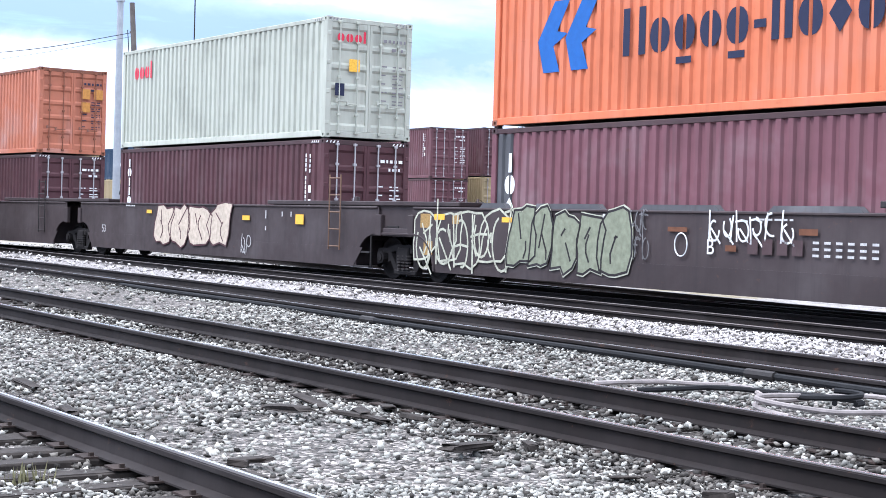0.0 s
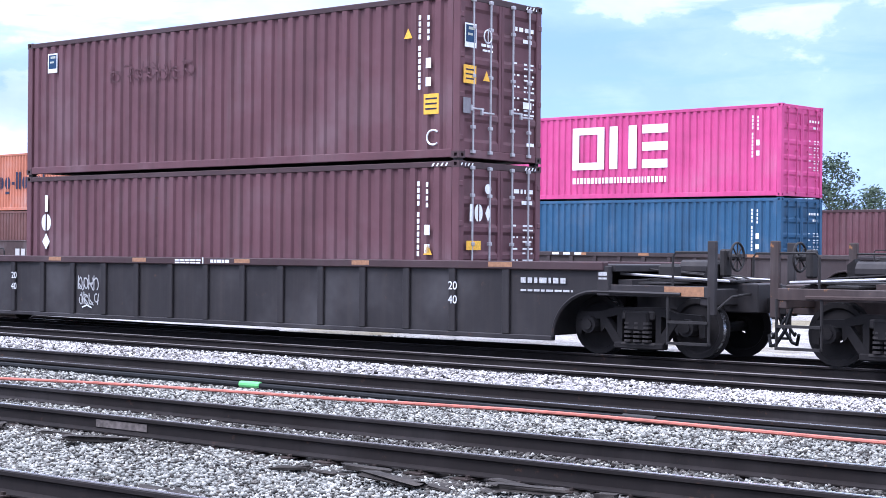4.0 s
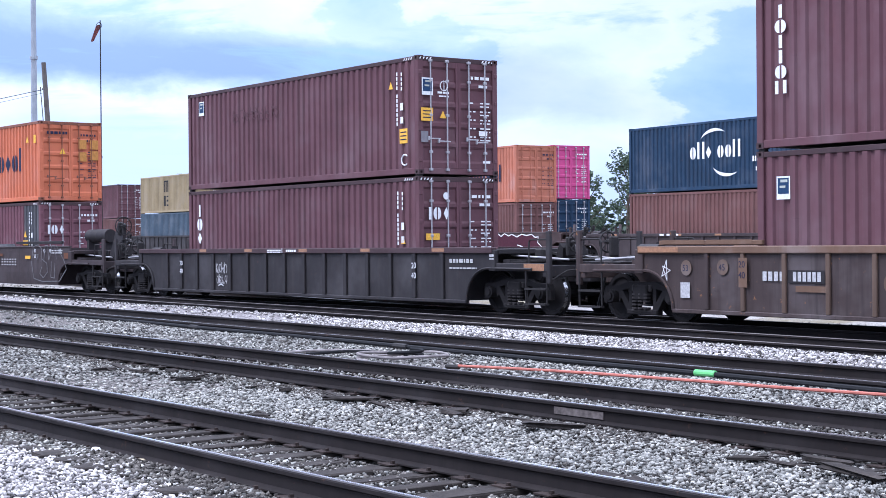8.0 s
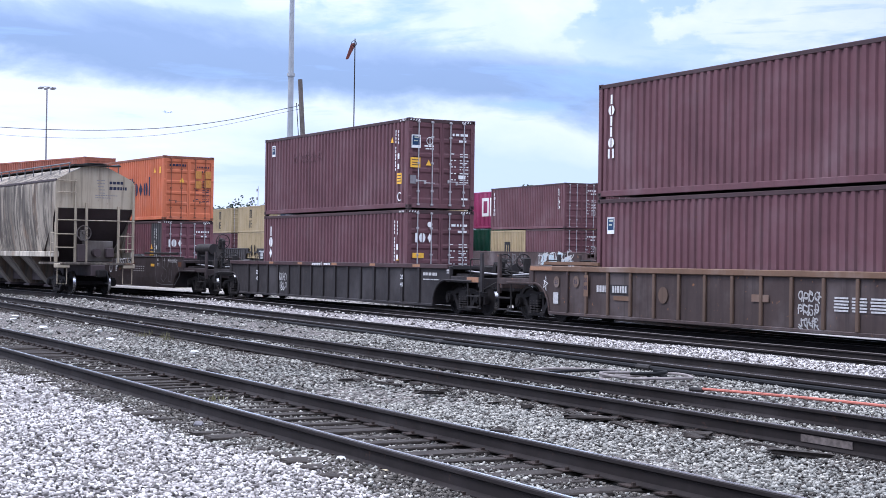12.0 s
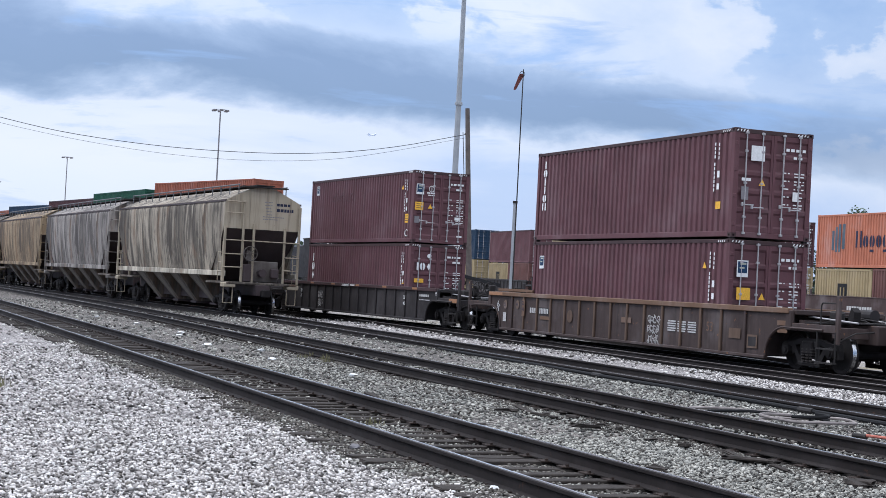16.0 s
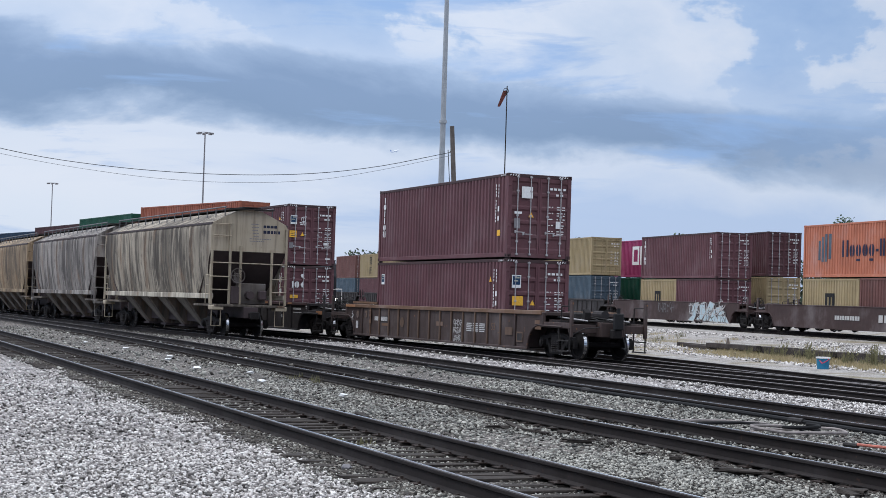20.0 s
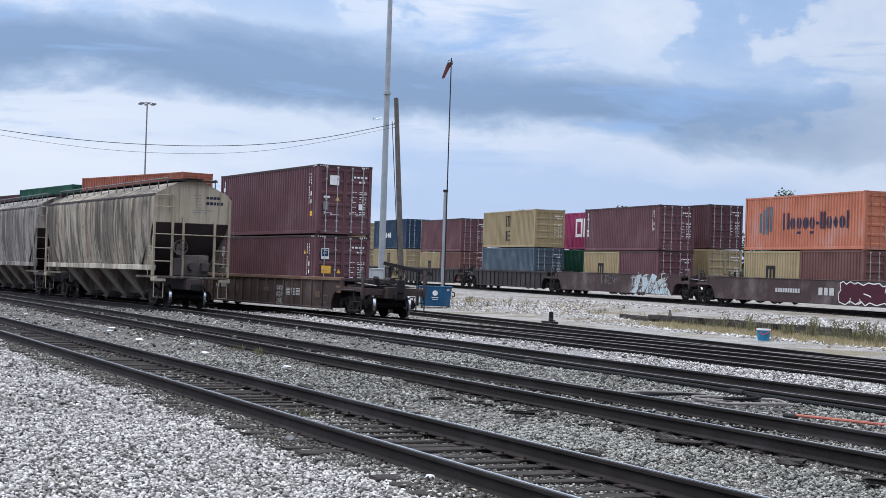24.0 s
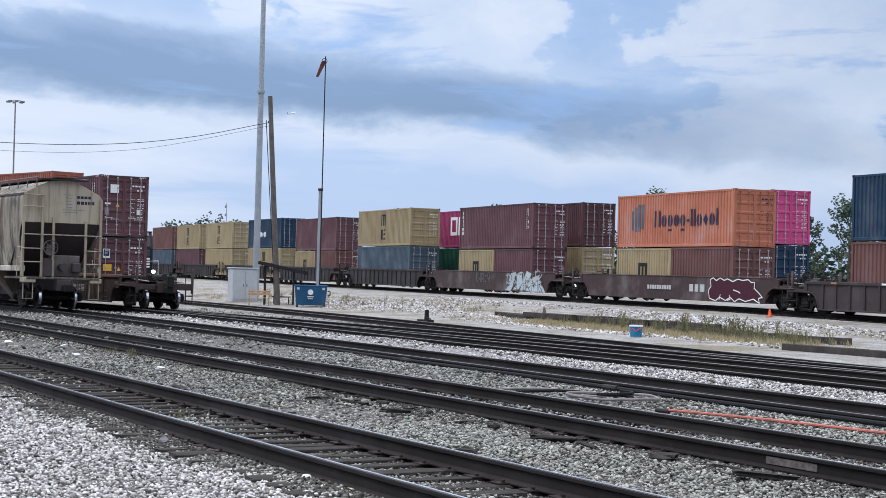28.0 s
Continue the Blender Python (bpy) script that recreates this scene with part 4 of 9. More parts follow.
def slant_emblem(box, mat, u0, z0, label):
    """Two slanted chevrons side by side."""
    s = Shape()
    for u in (u0, u0 + 0.88):
        pts = [(u + 0.52, z0 + 1.36), (u + 1.0, z0 + 1.36), (u + 0.62, z0 + 0.78), (u + 0.95, z0 + 0.72), (u + 0.5, z0 + 0.5), (u + 0.72, z0), (u + 0.2, z0), (u, z0 + 0.62)]
        s.add([(a, SIDE[1], b) for a, b in pts], [(0, 1, 2, 7), (7, 2, 3, 4), (7, 4, 5, 6)])
    return several(part("company_logo", s, mat, box, label), 2)


# ---- wheels and trucks ----
def wheel_shape():
    s = Shape()
    rings = [(0.10, 0.0), (0.10, 0.09), (0.20, 0.07), (0.40, 0.06), (0.445, 0.02), (0.485, 0.0)]
    prof = [(0.12, -0.05), (0.17, -0.02), (0.37, -0.01), (0.40, -0.05), (0.474, -0.055), (0.482, 0.055), (0.515, 0.062), (0.515, 0.09), (0.40, 0.085), (0.37, 0.03), (0.17, 0.04), (0.12, 0.09)]
    n = 24
    for i in range(n):
        t = 2 * math.pi * i / n
        for r, y in prof:
            s.v.append((r * math.cos(t), y, r * math.sin(t)))
    k = len(prof)
    for i in range(n):
        for j in range(k - 1):
            a, b = i * k + j, ((i + 1) % n) * k + j
            s.f.append((a, a + 1, b + 1, b))
    return s


def tread_shape():
    s = Shape()
    n = 24
    for i in range(n):
        t = 2 * math.pi * i / n
        for r, y in ((0.477, -0.054), (0.485, 0.054)):
            s.v.append((r * math.cos(t), y, r * math.sin(t)))
    for i in range(n):
        a, b = 2 * i, 2 * ((i + 1) % n)
        s.f.append((a, a + 1, b + 1, b))
    return s


def side_frame_shape():
    """Cast truck side: arched top member, sloping lower member, columns round the spring nest."""
    s = Shape()
    s.prism([(-1.20, 0.56), (-1.12, 0.70), (-0.70, 0.72), (-0.42, 0.80), (0.42, 0.80), (0.70, 0.72), (1.12, 0.70), (1.20, 0.56), (0.72, 0.60), (0.42, 0.66), (-0.42, 0.66), (-0.72, 0.60)], -0.07, 0.07)
    for k in (-1, 1):
        s.prism([(k * 0.74, 0.60), (k * 0.60, 0.62), (k * 0.30, 0.24), (k * 0.42, 0.16)], -0.07, 0.07)
        s.box(k * 0.36 - 0.05, -0.06, 0.22, k * 0.36 + 0.05, 0.06, 0.70)
        s.prism([(k * 1.20, 0.56), (k * 1.20, 0.36), (k * 1.10, 0.34), (k * 1.08, 0.56)], -0.06, 0.06)
        s.prism([(k * 0.74, 0.60), (k * 0.72, 0.38), (k * 0.66, 0.44), (k * 0.60, 0.62)], -0.06, 0.06)
    s.box(-0.46, -0.09, 0.13, 0.46, 0.09, 0.24, 0.02)
    for x in (-0.91, 0.91):
        s.cyl((x, -0.16, 0.50), (x, 0.1, 0.50), 0.14, n=12)
        s.cyl((x, -0.19, 0.50), (x, -0.16, 0.50), 0.085, n=10)
    return s


def spring_shape():
    s = Shape()
    for x in (-0.17, 0.0, 0.17):
        for i in range(5):
            z = 0.25 + i * 0.07
            s.cyl((x, -0.085, z), (x, -0.085, z + 0.035), 0.078, n=8)
    s.box(-0.3, -0.1, 0.6, 0.3, -0.05, 0.74, 0.02)
    s.box(-0.32, -0.1, 0.18, 0.32, -0.04, 0.24, 0.02)
    return s


WHEELSETS = []
SPRING = plain("dusty_spring_steel", (0.035, 0.03, 0.028), 0.7)


def truck(parent, x, spin=True):
    """A two-axle truck under a wagon."""
    t = part("truck", shared("truck_bolster", lambda: Shape().box(-0.22, -1.15, 0.42, 0.22, 1.15, 0.74, 0.03).box(-0.1, -0.9, 0.3, 0.1, 0.9, 0.42)), TRUCK, parent, "grimy cast-steel truck", at=pose(x, 0, 0))
    for sy in (-1, 1):
        part("side_frame", shared("side_frame", side_frame_shape), TRUCK, t, at=pose(0, sy * 1.0, 0, 0, 0, 0 if sy < 0 else 180))
        several(part("spring_nest", shared("spring_nest", spring_shape), SPRING, t, at=pose(0, sy * 1.0, 0, 0, 0, 0 if sy < 0 else 180)), 9)
    for ax in (-0.914, 0.914):
        def make():
            s = Shape().cyl((0, -1.05, 0), (0, 1.05, 0), 0.085, n=10)
            w = wheel_shape()
            s.add([(a, b - 0.76, c) for a, b, c in w.v], w.f)
            s.add([(a, 0.76 - b, c) for a, b, c in w.v], [tuple(reversed(f)) for f in w.f])
            return s.mesh("wheelset", True)

        for sy in (-1, 1):
            part("wheel_tread", shared("wheel_tread", lambda: tread_shape().mesh("wheel_tread", True)), TREAD, t, "polished steel wheel tread", at=pose(ax, sy * 0.76, 0.482, 0, 0, 0 if sy < 0 else 180))
        ws = part("wheelset", shared("wheelset", make), TRUCK, t, at=pose(ax, 0, 0.482))
        if spin:
            WHEELSETS.append((ws, ax))
    return t


# ---- well wagons ----
def side_profile(half, top, bottom, end_bottom=1.02, arch=0.95):
    """Outline of a well wagon's side: level below, rising in a curve over the trucks."""
    pts = [(-half, bottom), (half, bottom)]
    for i in range(1, 9):
        t = i / 8 * math.pi / 2
        pts.append((half + 0.8 * (1 - math.cos(t)), bottom + (end_bottom - bottom) * math.sin(t)))
    pts += [(half + arch, end_bottom), (half + arch, top), (-half - arch, top), (-half - arch, end_bottom)]
    for i in range(8, 0, -1):
        t = i / 8 * math.pi / 2
        pts.append((-half - 0.8 * (1 - math.cos(t)), bottom + (end_bottom - bottom) * math.sin(t)))
    return pts


def ladder(parent, mat, at, rungs=4, w=0.42, h=1.2):
    s = Shape()
    for x in (-w / 2, w / 2):
        s.cyl((x, 0, 0), (x, 0, h), 0.018, n=6)
    for i in range(rungs):
        z = 0.08 + i * (h - 0.16) / (rungs - 1)
        s.cyl((-w / 2, 0, z), (w / 2, 0, z), 0.014, n=6)
    return part("ladder", s, mat, parent, at=at)


def hand_wheel(parent, mat, at, r=0.3):
    s = Shape()
    s.tube([(0, r * math.cos(a * math.pi / 10), r * math.sin(a * math.pi / 10)) for a in range(21)], 0.02)
    for a in range(4):
        t = a * math.pi / 4
        s.cyl((0, -r * math.cos(t), -r * math.sin(t)), (0, r * math.cos(t), r * math.sin(t)), 0.012, n=5)
    s.cyl((-0.14, 0, 0), (0.05, 0, 0), 0.05, n=8)
    s.box(-0.26, -0.11, -0.32, -0.14, 0.11, 0.12, 0.03)
    return part("brake_wheel", s, mat, parent, "spoked hand brake wheel", at=at)


def well_car(label, mat, edge_mat, ribs=13, group="wagons of the moving train", smooth_side=False, half=8.2, end=11.67, trucks=(-9.65, 9.65), spin=True, top=1.5, wheel_end=(1,), seed=1, platform=True):
    root = thing("well_wagon", label, "wagon", group)
    y0 = 1.40
    for sy in (-1, 1):
        side = part("side_sheet", shared(("side_sheet", half, top, smooth_side), lambda: Shape().prism(side_profile(half, top, 0.26), -0.02, 0.02)), mat, root, at=pose(0, sy * (y0 - 0.06), 0))
        if not smooth_side:
            for i in range(ribs):
                x = -6.3 + 12.4 * i / (ribs - 1)
                part("rib", shared(("well_rib", mat is BROWN_CAR), lambda: Shape().box(-0.05 if mat is BROWN_CAR else -0.075, -0.055, 0.30, 0.05 if mat is BROWN_CAR else 0.075, 0.0, top - 0.1, 0.012)), RIB_BROWN if mat is BROWN_CAR else mat, side, at=pose(x, -sy * 0.0 + (-0.02 if sy < 0 else 0.075), 0))
            for x in (-7.25, 7.25):
                part("rib", MESHES[("well_rib", mat is BROWN_CAR)], mat, side, at=pose(x, -0.02 if sy < 0 else 0.075, 0))
            part("top_chord", shared(("top_chord", half, top), lambda: Shape().box(-half - 1.0, -0.09, top - 0.12, half + 1.0, 0.07, top + 0.02, 0.015)), edge_mat, side)
            part("bottom_chord", shared(("bottom_chord", half), lambda: Shape().box(-half, -0.07, 0.22, half, 0.05, 0.30, 0.012)), mat, side)
        else:
            part("top_chord", shared(("top_chord_s", half, top), lambda: Shape().box(-half - 0.9, -0.05, top - 0.03, half + 0.9, 0.07, top + 0.025, 0.015)), mat, side)
            part("crease", shared(("crease", half), lambda: Shape().prism([(-half + 0.1, 0.26), (half - 0.1, 0.26), (half + 0.3, 0.7), (-half - 0.3, 0.7)], -0.032, -0.02)), mat, side)
        for sx in (-1, 1):
            part("end_post", shared("end_post", lambda: Shape().box(-0.12, -0.06, 0.98, 0.12, 0.05, 1.46, 0.015)), mat, side, at=pose(sx * (half + 0.98), 0, 0))
    part("well_floor", shared(("well_floor", half), lambda: Shape().box(-half + 0.4, -1.3, 0.27, half - 0.4, 1.3, 0.34)), STEEL, root)
    for sx in (-1, 1):
        part("bulkhead", shared(("bulkhead", top), lambda: Shape().box(-0.05, -1.32, 0.3, 0.05, 1.32, top - 0.05)), mat, root, at=pose(sx * (half - 0.35), 0, 0))
        if platform:
            part("end_platform", shared(("end_platform", half, end), lambda: Shape().box(half - 0.3, -1.30, 1.36, half + 1.15, 1.30, 1.48, 0.015).box(half + 1.0, -0.42, 0.74, end - 0.25, 0.42, 1.20, 0.02).box(half + 1.15, -1.2, 1.02, half + 1.4, 1.2, 1.24)), mat, root, at=pose(0, 0, 0, 0, 0, 0 if sx > 0 else 180))
            part("deck_grating", shared(("deck_grating", half, end), lambda: Shape().box(half + 1.2, -0.62, 1.22, end - 0.55, 0.62, 1.25).box(half + 1.6, -1.32, 1.18, half + 2.1, 1.32, 1.21)), STEEL, root, "dirty steel walkway grating", at=pose(0, 0, 0, 0, 0, 0 if sx > 0 else 180))
            part("end_beam", shared(("end_beam", end), lambda: Shape().box(end - 0.75, -1.35, 0.86, end - 0.6, 1.35, 1.12, 0.015)), mat, root, at=pose(0, 0, 0, 0, 0, 0 if sx > 0 else 180))
            part("coupler", shared(("coupler", end), lambda: Shape().box(end - 0.7, -0.12, 0.74, end - 0.1, 0.12, 0.98, 0.03).box(end - 0.2, -0.18, 0.70, end + 0.08, 0.16, 1.0, 0.04)), TRUCK, root, at=pose(0, 0, 0, 0, 0, 0 if sx > 0 else 180))
            part("brake_hose", shared(("brake_hose", end), lambda: Shape().tube([(end - 0.3, 0.35, 0.8), (end - 0.15, 0.38, 0.55), (end + 0.02, 0.3, 0.38), (end + 0.12, 0.12, 0.42)], 0.025)), BLACK, root, at=pose(0, 0, 0, 0, 0, 0 if sx > 0 else 180))
            for sy in (-1, 1):
                part("step", shared("side_step", lambda: Shape().tube([(-0.36, 0, 1.0), (-0.36, 0, 0.27), (0.36, 0, 0.27), (0.36, 0, 1.0)], 0.026).box(-0.36, -0.05, 0.58, 0.36, 0.05, 0.62).box(-0.36, -0.06, 0.25, 0.36, 0.06, 0.29)), STEEL, root, at=pose(sx * (end - 0.95), sy * 1.36, 0))
                part("end_sill", shared(("end_sill", half, end), lambda: Shape().box(-(end - half - 1.6) / 2, -0.04, 0.98, (end - half - 1.6) / 2, 0.04, 1.16, 0.01)), mat, root, at=pose(sx * (half + 1.0 + (end - half - 1.6) / 2), sy * 1.33, 0))
                part("handrail", shared("end_handrail", lambda: Shape().tube([(-0.35, 0, 1.1), (-0.35, 0, 1.62), (-0.3, 0, 1.68), (0.3, 0, 1.68), (0.35, 0, 1.62), (0.35, 0, 1.1)], 0.02)), STEEL, root, at=pose(sx * (end - 0.9), sy * 1.32, 0))
                part("brake_rod", shared(("brake_rod", half), lambda: Shape().cyl((half + 0.9, 0, 1.33), (half + 2.9, 0.0, 1.24), 0.022, n=6)), BRIGHT, root, at=pose(0, sy * (0.75 if sx > 0 else 0.9), 0, 0, 0, 0) if sx > 0 else pose(0, sy * 0.9, 0, 0, 0, 180))
            lift = pose(0, 0, 0, 0, 0, 0 if sx > 0 else 180)
            part("uncoupling_lever", shared(("uncoupling", end), lambda: Shape().tube([(end - 0.5, -1.3, 0.8), (end - 0.45, -0.9, 1.0), (end - 0.35, -0.2, 1.06), (end - 0.3, 0.1, 1.0)], 0.018)), STEEL, root, at=lift)
            part("air_hose", shared(("air_hose", end), lambda: Shape().tube([(end - 0.4, 0.5, 0.86), (end - 0.3, 0.52, 0.5), (end - 0.1, 0.45, 0.26), (end + 0.06, 0.3, 0.24), (end + 0.14, 0.2, 0.4)], 0.03)), BLACK, root, at=lift)
            part("brake_cylinder", shared(("platform_cylinder", half), lambda: Shape().cyl((half + 1.45, 0.35, 1.42), (half + 2.05, 0.35, 1.42), 0.15, n=12)), BLACK_CAR, root, at=lift)
            part("control_valve", shared(("control_valve", half), lambda: Shape().box(half + 1.5, -0.6, 1.24, half + 1.8, -0.3, 1.5, 0.05)), STEEL, root, at=lift)
            part("valve_stand", shared(("valve_stand", end), lambda: Shape().prism([(end - 1.1, 1.2), (end - 0.85, 1.2), (end - 0.82, 1.5), (end - 0.95, 1.6)], -0.7, -0.5)), TRUCK, root, at=lift)
            for q in (-0.25, 0.12, 0.5):
                part("air_pipe", shared(("air_pipe", half, end), lambda: Shape().tube([(half + 1.0, 0, 1.42), (half + 1.6, 0, 1.36), (half + 2.4, 0.06, 1.3), (end - 0.5, 0.1, 1.12)], 0.016)), STEEL, root, at=lift @ pose(0, q, 0))
            for sy in (-1, 1):
                part("corner_upright", shared(("corner_upright", end), lambda: Shape().box(end - 0.62, -0.04, 0.72, end - 0.48, 0.04, 1.86, 0.01)), mat, root, at=pose(0, sy * 1.33, 0) @ lift)
                part("arch_flange", shared(("arch_flange", half), lambda: Shape().tube([(half + 0.82 * (1 - math.cos(i / 8 * math.pi / 2)), 0, 0.28 + 0.76 * math.sin(i / 8 * math.pi / 2)) for i in range(9)] + [(half + 2.4, 0, 1.03)], 0.03, 5)), mat, root, at=pose(0, sy * 1.385, 0) @ lift)
    if platform:
        for sx in wheel_end:
            hand_wheel(root, STEEL, pose(sx * (end - 0.55), -0.55, 1.62, 0, 0, 0 if sx > 0 else 180), 0.22)
    for x in trucks:
        truck(root, x, spin)
    return root


def put_text(parent, words, size, mat, at, name="lettering", label="", squash=1.0):
    key = ("text", words, size)
    if key not in MESHES:
        cu = bpy.data.curves.new("lettering", "FONT")
        cu.body, cu.size, cu.align_x = words, size, "LEFT"
        tmp = bpy.data.objects.new("tmp", cu)
        scene.collection.objects.link(tmp)
        dg = bpy.context.evaluated_depsgraph_get()
        me = bpy.data.meshes.new_from_object(tmp.evaluated_get(dg))
        bpy.data.objects.remove(tmp)
        me.materials.clear()
        me.materials.append(None)
        MESHES[key] = me
    return part(name, MESHES[key], mat, parent, label, at=at)


def side_text(parent, words, x, z, size, mat=WHITE, y=-1.395, label=""):
    return put_text(parent, words, size, mat, pose(x, y, z, 90, 0, 0), label=label)


# ---- the moving train ----
MOVING = []      # thing, place along the train, height of its base
FLOOR = 0.36


def load(ob, at, z):
    if z > FLOOR:
        locks(ob)
        z += 0.045
    MOVING.append((ob, at, z))
    return ob


def tag_strokes(parent, mat, origin, scale, strokes, y, width, name="graffiti", label=""):
    """Spray-painted lines: each stroke a flat ribbon through its points."""
    s = Shape()
    for st in strokes:
        for (a, b), (c, d) in zip(st[:-1], st[1:]):
            dx, dz = (c - a) * scale[0], (d - b) * scale[1]
            ln = math.hypot(dx, dz) or 1
            nx, nz = -dz / ln * width / 2, dx / ln * width / 2
            ex, ez = dx / ln * width * 0.3, dz / ln * width * 0.3
            x0, z0 = origin[0] + a * scale[0] - ex, origin[1] + b * scale[1] - ez
            x1, z1 = origin[0] + c * scale[0] + ex, origin[1] + d * scale[1] + ez
            s.quad((x0 + nx, y, z0 + nz), (x1 + nx, y, z1 + nz), (x1 - nx, y, z1 - nz), (x0 - nx, y, z0 - nz))
    return several(part(name, s, mat, parent, label), len(strokes))


def scrawl(seed, n, w=1.0, h=1.0):
    """Quick hand-drawn strokes in a box w by h, bowls, hooks and slanted stems, with no letters in them."""
    r = random.Random(seed)
    out = []
    for i in range(n):
        k = w / n
        x, lift, tall = i * k + k * r.uniform(0.0, 0.12), h * r.uniform(-0.05, 0.07), h * r.uniform(0.82, 1.05)
        a0, turn = r.uniform(0.4, 2.6), r.choice((-1, 1)) * r.uniform(3.4, 5.6)
        rx, rz = k * r.uniform(0.30, 0.46), tall * r.uniform(0.26, 0.46)
        cz = lift + r.choice((rz, tall - rz))
        out.append([(x + k * 0.45 + rx * math.cos(a0 + turn * q / 12) + 0.12 * k * q / 12, cz + rz * math.sin(a0 + turn * q / 12)) for q in range(13)])
        lean = k * r.uniform(-0.12, 0.2)
        u = x + k * r.choice((0.08, 0.15, 0.75))
        out.append([(u, lift), (u + lean * 0.4, lift + tall * 0.5), (u + lean, lift + tall)])
        if r.random() < 0.6:
            v = lift + tall * r.uniform(0.35, 0.95)
            out.append([(u - k * 0.1, v), (u + k * 0.3, v + 0.05 * h), (u + k * 0.7, v + r.uniform(-0.1, 0.1) * h)])
        if r.random() < 0.4:
            out.append([(x + k * 0.3, lift + tall * 0.4), (x + k * 0.65, lift + tall * 0.15), (x + k * 0.95, lift - 0.08 * h)])
    return out


def fat_letters(parent, fill, line, x, z, w, h, n, y, seed, label, rim=None):
    """Bubble letters: filled outlines with a dark or pale edge."""
    r = random.Random(seed)
    edge = []
    k = w / n
    for i in range(n):
        cx, cz = x + (i + 0.5 + r.uniform(-0.1, 0.1)) * k, z + (0.5 + r.uniform(-0.04, 0.04)) * h
        grow = r.uniform(0.85, 1.15)
        a = x + i * k
        pts = []
        for q in range(14):
            t = 2 * math.pi * q / 14 + r.uniform(-0.12, 0.12)
            c, d = math.cos(t), math.sin(t)
            m = 1 / max(abs(c), abs(d)) ** 0.72 * r.uniform(0.78, 1.08)
            pts.append((cx + 0.62 * k * grow * c * m + 0.1 * k * d, cz + 0.47 * h * d * m))
        part("graffiti_letter", Shape().add([(p, y - i * 0.0004, q) for p, q in pts], [tuple(range(len(pts)))]), fill, parent, label)
        edge.append(pts + [pts[0]])
        c0 = r.uniform(0.25, 0.7)
        edge.append([(a + k * r.uniform(0.2, 0.8), z + h * r.uniform(0.5, 0.9)), (a + k * r.uniform(0.3, 0.7), z + h * r.uniform(0.3, 0.6))])
        edge.append([(a + k * (c0 + 0.12 * math.sin(q * 1.1 + i)), z + h * (0.2 + 0.13 * q)) for q in range(r.choice((3, 4, 5)))])
    tag_strokes(parent, line, (0, 0), (1, 1), edge, y - 0.003, 0.045, "graffiti_outline")
    if rim:
        halo = [[(x + w / 2 + (p - x - w / 2) * 1.012, z + h / 2 + (q - z - h / 2) * 1.05) for p, q in st] for st in edge if len(st) > 10]
        tag_strokes(parent, rim, (0, 0), (1, 1), halo, y + 0.002, 0.036, "graffiti_rim")


